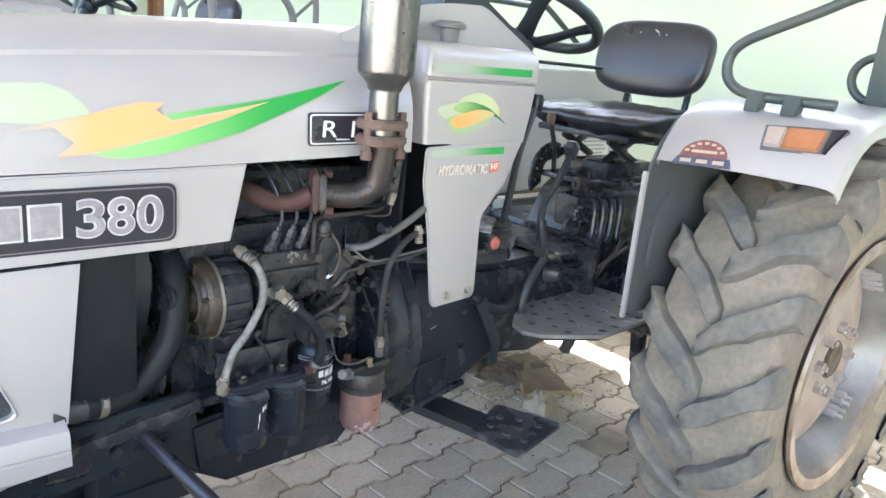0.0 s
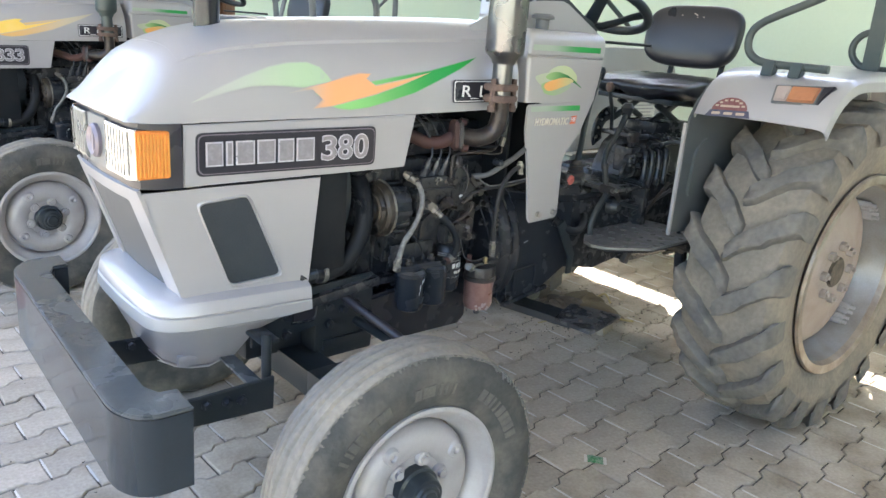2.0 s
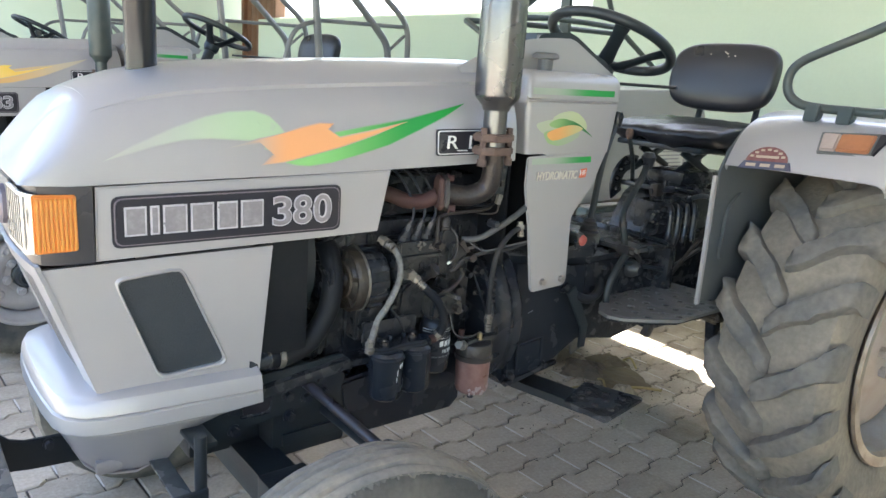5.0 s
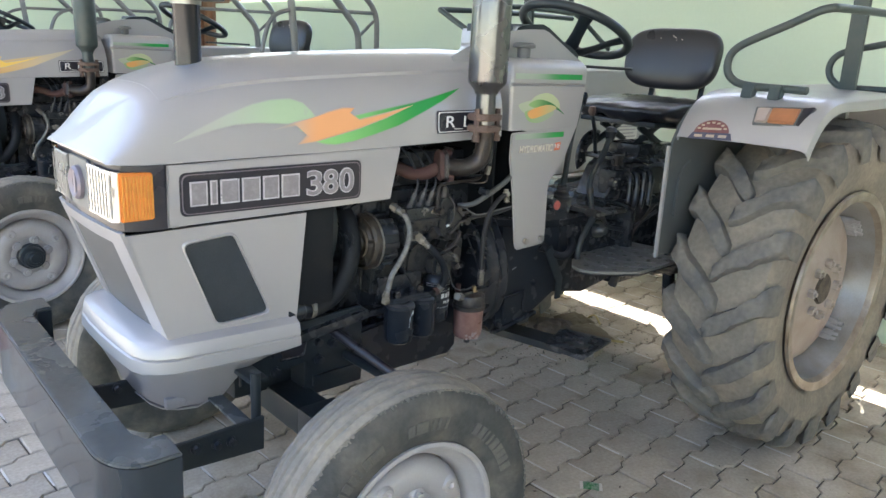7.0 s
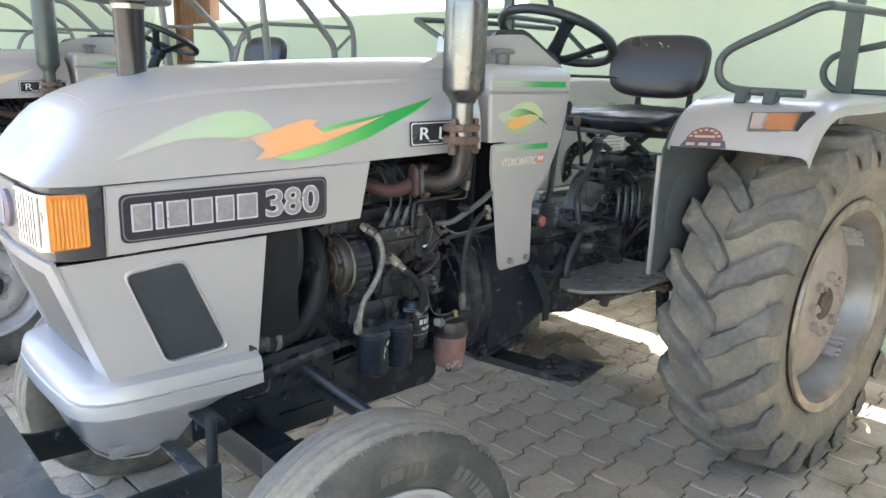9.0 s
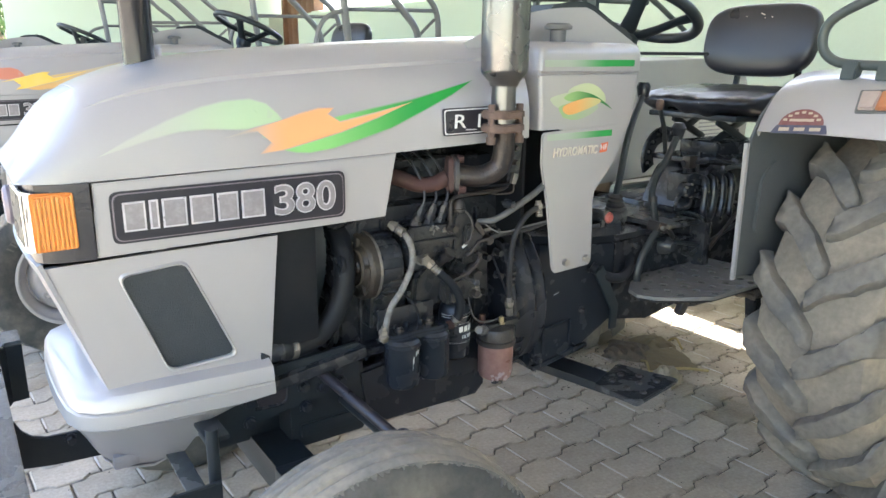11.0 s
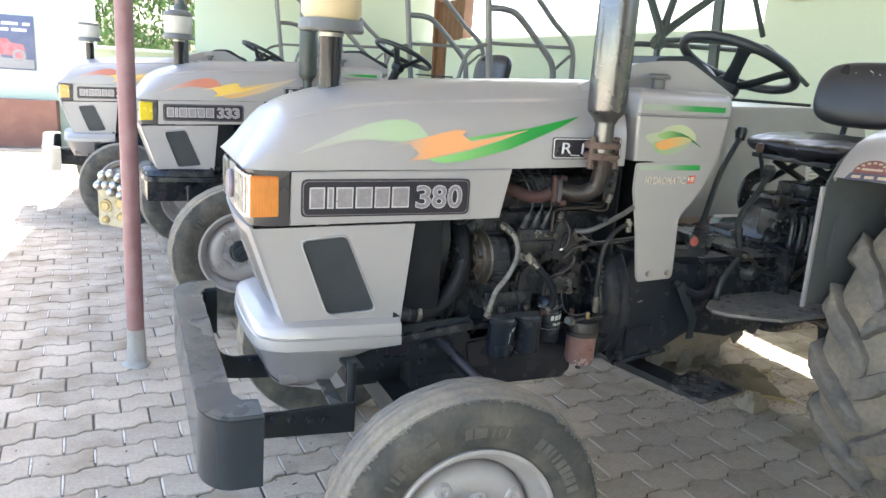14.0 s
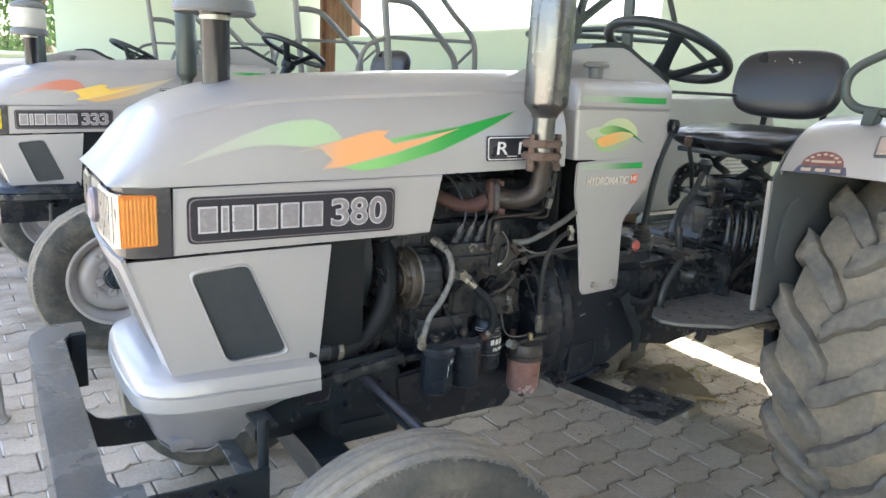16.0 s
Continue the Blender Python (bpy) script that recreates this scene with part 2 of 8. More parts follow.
M["wave_green"] = faded("wave_green", (0.42, 0.43, 0.37), (0.38, 0.50, 0.31), -0.30, -0.06)
M["sweep_green"] = faded("sweep_green", (0.25, 0.55, 0.18), (0.008, 0.27, 0.035), 0.0, 0.30)
M["bolt_orange"] = faded("bolt_orange", (0.42, 0.38, 0.33), (0.76, 0.36, 0.15), -0.11, 0.0)
M["leaf_pale"] = faded("leaf_pale", (0.42, 0.47, 0.33), (0.47, 0.53, 0.30), 0.66, 0.80)
M["leaf_glow"] = faded("leaf_glow", (0.30, 0.44, 0.20), (0.34, 0.40, 0.28), 0.69, 0.80)
M["leaf_green"] = faded("leaf_green", (0.28, 0.46, 0.17), (0.015, 0.16, 0.03), 0.69, 0.80)
M["leaf_warm"] = faded("leaf_warm", (0.72, 0.36, 0.11), (0.52, 0.46, 0.20), 0.72, 0.81)
M["stripe_green"] = faded("stripe_green", (0.36, 0.42, 0.33), (0.015, 0.27, 0.05), 0.69, 0.84)
M["wave_red"] = faded("wave_red", (0.50, 0.40, 0.36), (0.52, 0.19, 0.12), -0.36, -0.12)
M["sweep_gold"] = faded("sweep_gold", (0.66, 0.38, 0.13), (0.52, 0.46, 0.32), 0.0, 0.38)
SHEET = (0.375, 0.360, 0.353)
blend = lambda a, k: tuple(u * k + v * (1 - k) for u, v in zip(a, SHEET))
for nm, a, b, x0, x1 in (("wave_green", (0.42, 0.43, 0.37), (0.38, 0.50, 0.31), -0.30, -0.06), ("sweep_green", (0.25, 0.55, 0.18), (0.008, 0.27, 0.035), 0.0, 0.30), ("bolt_orange", (0.42, 0.38, 0.33), (0.76, 0.36, 0.15), -0.11, 0.0),
                         ("wave_red", (0.50, 0.40, 0.36), (0.52, 0.19, 0.12), -0.36, -0.12), ("sweep_gold", (0.66, 0.38, 0.13), (0.52, 0.46, 0.32), 0.0, 0.38), ("gold", (0.70, 0.50, 0.17), (0.70, 0.50, 0.17), 0.0, 0.38)):
    for q, k in enumerate((0.22, 0.48, 0.76)):
        M["%s_fade_%d" % (nm, q)] = faded("print_edge", blend(a, k), blend(b, k), x0, x1)
M["scale"] = material("pinkish_scale", (0.42, 0.33, 0.30), 0.7, 0.0, (0.30, 0.22, 0.19), 0.5, 0.1, 60.0, 0.2)
M["white"] = material("white_print", (0.72, 0.72, 0.70), 0.5, 0.0, (0.5, 0.48, 0.45), 0.3, 0.03)
M["blue_print"] = material("blue_print", (0.055, 0.058, 0.095), 0.4, 0.0, (0.12, 0.12, 0.14), 0.4, 0.05, 60.0, 0.0)
M["paper"] = material("paper_notice", (0.62, 0.62, 0.58), 0.7, 0.0, (0.5, 0.48, 0.42), 0.4, 0.03)
M["canopy"] = material("dark_green_bar_paint", (0.045, 0.06, 0.055), 0.38, 0.1, (0.10, 0.095, 0.08), 0.35, 0.06, 14.0, 0.1)
M["cream"] = material("cream_bowl_plastic", (0.62, 0.50, 0.30), 0.45, 0.0, (0.45, 0.35, 0.2), 0.5, 0.03, 10.0, 0.05)
M["flap_khaki"] = material("soiled_khaki_sheet", (0.40, 0.36, 0.25), 0.6, 0.0, (0.22, 0.20, 0.14), 0.8, 0.15, 26.0, 0.3)
M["flap_gold"] = material("dull_gold_disc", (0.50, 0.40, 0.20), 0.45, 0.3, (0.30, 0.24, 0.13), 0.6, 0.1, 40.0, 0.2)
M["red_knob"] = material("red_plastic", (0.45, 0.11, 0.09), 0.4)
M["sand_pale"] = material("pale_joint_sand", (0.58, 0.54, 0.48), 0.95, 0.0, (0.46, 0.42, 0.36), 0.5, 0.1, 30.0, 0.4)
M["cloudy"] = material("cloudy_plastic", (0.24, 0.205, 0.15), 0.4, 0.0, (0.30, 0.25, 0.17), 0.6, 0.08, 18.0, 0.1)
M["pale_print"] = material("pale_cream_print", (0.60, 0.55, 0.47), 0.45, 0.0, None, 0, 0.03)
M["badge_mid"] = material("badge_mid_grey", (0.27, 0.25, 0.26), 0.35, 0.3, (0.36, 0.34, 0.35), 0.6, 0.08, 80.0, 0.0)
M["wall_green"] = material("pale_green_distemper", (0.535, 0.628, 0.515), 0.85, 0.0, (0.55, 0.652, 0.50), 0.6, 0.03, 0.9, 0.25, 60.0)
M["wall_trim"] = material("pale_cream_trim", (0.62, 0.68, 0.52), 0.8, 0.0, (0.5, 0.54, 0.42), 0.5, 0.03, 3.0, 0.2)
M["pole"] = material("red_oxide_pole", (0.235, 0.125, 0.130), 0.5, 0.1, (0.31, 0.20, 0.20), 0.6, 0.05, 12.0, 0.15)
M["concrete"] = material("cement_patch", (0.36, 0.35, 0.33), 0.9, 0.0, (0.25, 0.24, 0.22), 0.6, 0.08, 12.0, 0.6, 80.0)
M["paver"] = material("cement_paver", (0.430, 0.370, 0.290), 0.88, 0.0, (0.26, 0.210, 0.146), 0.95, 0.28, 5.0, 1.0, 90.0, spread=0.11)
M["joint"] = material("sand_joint", (0.11, 0.098, 0.083), 0.95, 0.0, (0.075, 0.066, 0.055), 0.5, 0.1, 5.0, 0.5, 120.0)
M["earth"] = material("dry_earth", (0.40, 0.35, 0.28), 0.95, 0.0, (0.33, 0.28, 0.21), 0.6, 0.1, 1.5, 0.6, 40.0)
M["wood"] = material("brown_door_wood", (0.17, 0.085, 0.045), 0.55, 0.0, (0.10, 0.05, 0.028), 0.6, 0.1, 5.0, 0.2)
M["roof"] = material("roof_sheet", (0.58, 0.57, 0.54), 0.6, 0.2, (0.22, 0.2, 0.18), 0.5, 0.05, 2.0, 0.2)
M["brick_red"] = material("red_washed_plaster", (0.27, 0.135, 0.10), 0.85, 0.0, (0.38, 0.2, 0.14), 0.6, 0.08, 4.0, 0.4)
M["straw"] = material("dry_straw", (0.38, 0.31, 0.14), 0.9, 0.0, (0.22, 0.17, 0.07), 0.6, 0.15, 14.0, 0.6)
M["card"] = material("muddy_cardboard", (0.15, 0.118, 0.070), 0.85, 0.0, (0.22, 0.18, 0.11), 0.6, 0.1, 14.0, 0.4)
M["leaf"] = material("leaf", (0.07, 0.13, 0.03), 0.6, 0.0, (0.1, 0.17, 0.05), 0.6, 0.1, 6.0, 0.1, spread=0.2)
M["bark"] = material("bark", (0.14, 0.10, 0.07), 0.9, 0.0, (0.08, 0.06, 0.04), 0.6, 0.1, 10.0, 0.5)


# ---------------------------------------------------------------- building helpers
def part(name, bm, mat, parent=None, label="", smooth=True, angle=35.0):
    me = bpy.data.meshes.new(name)
    bm.normal_update()
    if smooth:
        lim = math.cos(radians(angle))
        for f in bm.faces:
            f.smooth = True
        for e in bm.edges:
            if len(e.link_faces) == 2 and e.link_faces[0].normal.dot(e.link_faces[1].normal) < lim:
                e.smooth = False
    bm.to_mesh(me)
    bm.free()
    for mm in (mat if isinstance(mat, (list, tuple)) else [mat]):
        me.materials.append(M[mm])
    ob = new(name, me)
    if parent:
        ob.parent = parent
    if label:
        ob["label"] = label
    return ob


def empty(name, m=None, parent=None):
    ob = new(name)
    ob.empty_display_size = 0.1
    if m is not None:
        ob.matrix_basis = m
    if parent:
        ob.parent = parent
    return ob


def add_box(bm, c, s, bevel=0.0, rot=None, seg=2):
    r = bmesh.ops.create_cube(bm, size=1.0)
    vs = r["verts"]
    m = Matrix.Translation(c) @ (rot.to_4x4() if rot is not None else Matrix.Identity(4)) @ Matrix.Diagonal((*s, 1))
    bmesh.ops.transform(bm, matrix=m, verts=vs)
    if bevel:
        es = list({e for v in vs for e in v.link_edges})
        bmesh.ops.bevel(bm, geom=es, offset=bevel, segments=seg, affect="EDGES", profile=0.6)
    return bm


def box(c, s, bevel=0.0, rot=None, seg=2):
    return add_box(bmesh.new(), c, s, bevel, rot, seg)


def add_cyl(bm, a, b, r, r2=None, n=20, bevel=0.0):
    a, b = Vector(a), Vector(b)
    d = b - a
    q = d.to_track_quat("Z", "Y").to_matrix().to_4x4()
    res = bmesh.ops.create_cone(bm, cap_ends=True, segments=n, radius1=r, radius2=r if r2 is None else r2, depth=d.length)
    bmesh.ops.transform(bm, matrix=Matrix.Translation((a + b) / 2) @ q, verts=res["verts"])
    if bevel:
        es = [e for e in {e for v in res["verts"] for e in v.link_edges} if any(len(f.verts) > 4 for f in e.link_faces)]
        bmesh.ops.bevel(bm, geom=es, offset=bevel, segments=2, affect="EDGES")
    return bm


def cyl(a, b, r, r2=None, n=20, bevel=0.0):
    return add_cyl(bmesh.new(), a, b, r, r2, n, bevel)


def smooth_line(pts, k=6, closed=False):
    """Catmull-Rom through the points."""
    p = [Vector(q) for q in pts]
    if closed:
        p = [p[-1]] + p + [p[0], p[1]]
    else:
        p = [p[0] * 2 - p[1]] + p + [p[-1] * 2 - p[-2]]
    out = []
    for i in range(1, len(p) - 2):
        a, b, c, d = p[i - 1 : i + 3]
        for j in range(k):
            t = j / k
            out.append(0.5 * ((2 * b) + (c - a) * t + (2 * a - 5 * b + 4 * c - d) * t * t + (3 * b - a - 3 * c + d) * t**3))
    if not closed:
        out.append(p[-2])
    return out


def add_tube(bm, pts, r, n=10, k=6, closed=False, smooth=True, flat=1.0):
    """A pipe, hose or bar along the points. r: one radius or one per given end."""
    line = smooth_line(pts, k, closed) if smooth else [Vector(q) for q in pts]
    rings, up = [], None
    N = len(line)
    for i, p in enumerate(line):
        t = (line[(i + 1) % N] - line[i - 1]) if closed else (line[min(i + 1, N - 1)] - line[max(i - 1, 0)])
        t.normalize()
        if up is None:
            up = t.orthogonal().normalized()
        up = (up - t * up.dot(t))
        up = up.normalized() if up.length > 1e-5 else t.orthogonal().normalized()
        side = t.cross(up)
        rad = r if not isinstance(r, (tuple, list)) else r[0] + (r[1] - r[0]) * i / (N - 1)
        rings.append([bm.verts.new(p + rad * (math.cos(a) * up + flat * math.sin(a) * side)) for a in (2 * math.pi * j / n for j in range(n))])
    for i in range(N if closed else N - 1):
        a, b = rings[i], rings[(i + 1) % N]
        for j in range(n):
            bm.faces.new((a[j], a[(j + 1) % n], b[(j + 1) % n], b[j]))
    if not closed:
        bm.faces.new(rings[0][::-1])
        bm.faces.new(rings[-1])
    return bm


def tube(pts, r, **kw):
    return add_tube(bmesh.new(), pts, r, **kw)


def add_lathe(bm, prof, axis="y", n=48, centre=(0, 0, 0), wob=None, closed=True):
    """Turns a profile of (radius, along) round an axis. wob(angle, i) adds to the radius."""
    rings = []
    cx = Vector(centre)
    for j in range(n):
        a = 2 * math.pi * j / n
        row = []
        for i, (r, h) in enumerate(prof):
            rr = r + (wob(a, i) if wob else 0)
            c, s = rr * math.cos(a), rr * math.sin(a)
            v = {"y": Vector((c, h, s)), "z": Vector((c, s, h)), "x": Vector((h, c, s))}[axis]
            row.append(bm.verts.new(cx + v))
        rings.append(row)
    k = len(prof)
    for j in range(n):
        a, b = rings[j], rings[(j + 1) % n]
        for i in range(k if closed else k - 1):
            bm.faces.new((a[i], a[(i + 1) % k], b[(i + 1) % k], b[i]))
    if not closed:
        for i in (0, k - 1):
            if prof[i][0] > 1e-4:
                bm.faces.new([rings[j][i] for j in range(n)])
    bmesh.ops.remove_doubles(bm, verts=bm.verts[:], dist=1e-5)
    bmesh.ops.recalc_face_normals(bm, faces=bm.faces[:])
    return bm


def lathe(prof, **kw):
    return add_lathe(bmesh.new(), prof, **kw)


def loft(sections, cap=True, ring=False):
    """A skin through rows of points."""
    bm = bmesh.new()
    rows = [[bm.verts.new(p) for p in s] for s in sections]
    for a, b in zip(rows, rows[1:]):
        k = len(a)
        for i in range(k if ring else k - 1):
            bm.faces.new((a[i], a[(i + 1) % k], b[(i + 1) % k], b[i]))
    if cap:
        bm.faces.new(rows[0][::-1])
        bm.faces.new(rows[-1])
    bmesh.ops.recalc_face_normals(bm, faces=bm.faces[:])
    return bm


def add_prism(bm, outline, place, depth, bevel=0.0, seg=2):
    """An outline of (u, v), laid by place(u, v, w) with w from 0 to depth."""
    a = [bm.verts.new(place(u, v, 0.0)) for u, v in outline]
    b = [bm.verts.new(place(u, v, depth)) for u, v in outline]
    k = len(a)
    fs = [bm.faces.new(a[::-1]), bm.faces.new(b)]
    for i in range(k):
        fs.append(bm.faces.new((a[i], a[(i + 1) % k], b[(i + 1) % k], b[i])))
    bmesh.ops.recalc_face_normals(bm, faces=fs)
    if bevel:
        es = list({e for f in fs[:2] for e in f.edges})
        bmesh.ops.bevel(bm, geom=es, offset=bevel, segments=seg, affect="EDGES")
    return bm


def prism(outline, place, depth, bevel=0.0, seg=2):
    return add_prism(bmesh.new(), outline, place, depth, bevel, seg)


def rounded(outline, r, k=4):
    """The outline with its corners rounded."""
    out, n = [], len(outline)
    for i in range(n):
        p, a, b = Vector(outline[i]), Vector(outline[i - 1]), Vector(outline[(i + 1) % n])
        rr = min(r, (a - p).length * 0.45, (b - p).length * 0.45)
        s, e = p + (a - p).normalized() * rr, p + (b - p).normalized() * rr
        for j in range(k + 1):
            t = j / k
            q = s * (1 - t) ** 2 + p * 2 * t * (1 - t) + e * t * t
            out.append((q.x, q.y))
    return out


def solid(bm, t):
    """Thickness for a sheet, inwards."""
    bmesh.ops.recalc_face_normals(bm, faces=bm.faces[:])
    bmesh.ops.solidify(bm, geom=bm.faces[:] + bm.edges[:] + bm.verts[:], thickness=t)
    return bm


# ---------------------------------------------------------------- the tractors
def lerp(table, x):
    for (a, u), (b, v) in zip(table, table[1:]):
        if x <= b:
            t = min(1.0, max(0.0, (x - a) / (b - a)))
            return u + (v - u) * t
    return table[-1][1]


SIDE = [(-0.47, 0.212), (-0.30, 0.225), (0.09, 0.264), (0.25, 0.273), (0.41, 0.284), (0.60, 0.29), (0.95, 0.288)]


def half(x):
    """Half the bonnet's width at x."""
    return lerp(SIDE, x)


def on_side(s, proud=0.0):
    """Lays (x, z) on the bonnet's side s, w outwards."""
    return lambda u, v, w: Vector((u, s * (half(u) + proud + w), v))


def arc_section(x, w, zb, zt, n=3.0, k=22):
    out = []
    for i in range(k + 1):
        a = math.pi * i / k
        c, s = math.cos(a), math.sin(a)
        out.append(Vector((x, -w * math.copysign(abs(c) ** (2 / n), c), zb + (zt - zb) * abs(s) ** (2 / n))))
    return out


HOOD = [(-0.475, 0.206, 1.110, 1.116), (-0.471, 0.213, 1.110, 1.122), (-0.464, 0.216, 1.110, 1.132), (-0.445, 0.219, 1.108, 1.158), (-0.42, 0.221, 1.107, 1.197), (-0.40, 0.222, 1.106, 1.223), (-0.38, 0.223, 1.106, 1.244), (-0.35, 0.225, 1.107, 1.262),
        (-0.32, 0.227, 1.108, 1.274), (-0.26, 0.232, 1.109, 1.291), (-0.2, 0.238, 1.111, 1.304), (-0.1, 0.247, 1.114, 1.318), (0.0, 0.256, 1.116, 1.328), (0.2, 0.270, 1.122, 1.343), (0.4, 0.284, 1.130, 1.355), (0.588, 0.290, 1.137, 1.364)]


def hood_y(x, z):
    """Half-width of the bonnet's curved upper part at (x, z)."""
    w, zb, zt = (lerp([(h[0], h[i]) for h in HOOD], x) for i in (1, 2, 3))
    s = min(1.0, max(0.0, (z - zb) / (zt - zb))) ** 1.5
    return w * max(0.0, 1 - s * s) ** (1 / 3.0)


def on_hood(s, proud):
    return lambda u, v, w: Vector((u, s * (hood_y(u, v) + proud + w), v))


def decal(name, outline, s, mat, parent, proud=0.0008, flat=None, label=""):
    """A thin printed shape that follows the bonnet: a fan of short strips cut along x."""
    place = flat or on_hood(s, proud)
    bm = bmesh.new()
    vs = [bm.verts.new((u, 0, v)) for u, v in outline]
    f = bm.faces.new(vs)
    bmesh.ops.triangulate(bm, faces=[f])
    for _ in range(2):
        bmesh.ops.subdivide_edges(bm, edges=[e for e in bm.edges if e.calc_length() > 0.035], cuts=1)
        bmesh.ops.triangulate(bm, faces=bm.faces[:])
    for v in bm.verts:
        v.co = place(v.co.x, v.co.z, 0.0)
    ob = part(name, bm, mat, parent, label)
    return ob


def grown(outline, d):
    """The outline set outwards by d."""
    n = len(outline)
    area = sum(outline[i][0] * outline[(i + 1) % n][1] - outline[(i + 1) % n][0] * outline[i][1] for i in range(n))
    k = d if area > 0 else -d
    out = []
    for i in range(n):
        a, b, e = Vector(outline[i - 1]), Vector(outline[i]), Vector(outline[(i + 1) % n])
        u, v = (b - a).normalized(), (e - b).normalized()
        m = Vector((u.y + v.y, -u.x - v.x))
        m = m.normalized() * min(1.8, 1.0 / max(0.4, m.length / 2)) if m.length > 0.2 else u * 1.2
        out.append(tuple(b + m * k))
    return out


def lug_mesh(side, R, half_w, height, seed):
    """One worn bar of a field tyre's tread, from the middle to the shoulder."""
    rng = random.Random(seed)
    ph = [rng.uniform(0, 6.28) for _ in range(6)]
    bm = bmesh.new()
    rows = []
    for t, drop, rise, wide in ((0.0, 0.006, 0.55, 0.026), (0.07, 0.0, 0.92, 0.031), (0.2, 0.0, 1.0, 0.035), (0.33, 0.0, 1.0, 0.036), (0.46, 0.001, 1.0, 0.036), (0.6, 0.004, 1.0, 0.037), (0.72, 0.008, 1.03, 0.038),
                                (0.84, 0.013, 1.06, 0.041), (0.95, 0.022, 1.1, 0.044), (1.01, 0.030, 1.08, 0.046), (1.05, 0.048, 1.0, 0.046), (1.06, 0.080, 0.95, 0.043)):
        y = side * (-0.02 + t * (half_w + 0.034))
        a = -(0.27 * min(t, 1.0) + 0.02) + 0.008 * math.sin(7 * t + ph[0])
        r0 = R - drop
        th = 0.88 * wide / R * (1 + 0.10 * math.sin(9 * t + ph[1]) + 0.05 * math.sin(23 * t + ph[2]))
        h = height * rise * (1 + 0.07 * math.sin(6 * t + ph[3]))
        row = []
        for da, rr in ((-1.32, -0.02), (-1.16, 0.45 * h), (-1.02, 0.96 * h), (-0.90, h), (-0.2, 1.01 * h), (0.3, h), (0.90, 0.99 * h), (1.02, 0.95 * h), (1.16, 0.45 * h), (1.32, -0.02)):
            w = 0.0032 * math.sin(14 * t + 3 * da + ph[4]) + 0.0022 * math.sin(31 * t - 5 * da + ph[5]) + rng.uniform(-0.0022, 0.0022)
            q = r0 + rr + w
            row.append(bm.verts.new((q * math.sin(-(a + da * th)), y + w * 0.8, q * math.cos(a + da * th))))
        rows.append(row)
    for a, b in zip(rows, rows[1:]):
        for j in range(9):
            bm.faces.new((a[j], a[j + 1], b[j + 1], b[j]))
    bm.faces.new(rows[0]), bm.faces.new(rows[-1])
    bmesh.ops.recalc_face_normals(bm, faces=bm.faces[:])
    me = bpy.data.meshes.new("lug")
    for f in bm.faces:
        f.smooth = len(f.verts) == 4
    bm.to_mesh(me), bm.free()
    me.set_sharp_from_angle(angle=radians(48))
    me.materials.append(M["rubber_lug"])
    return me


LUGS = {}


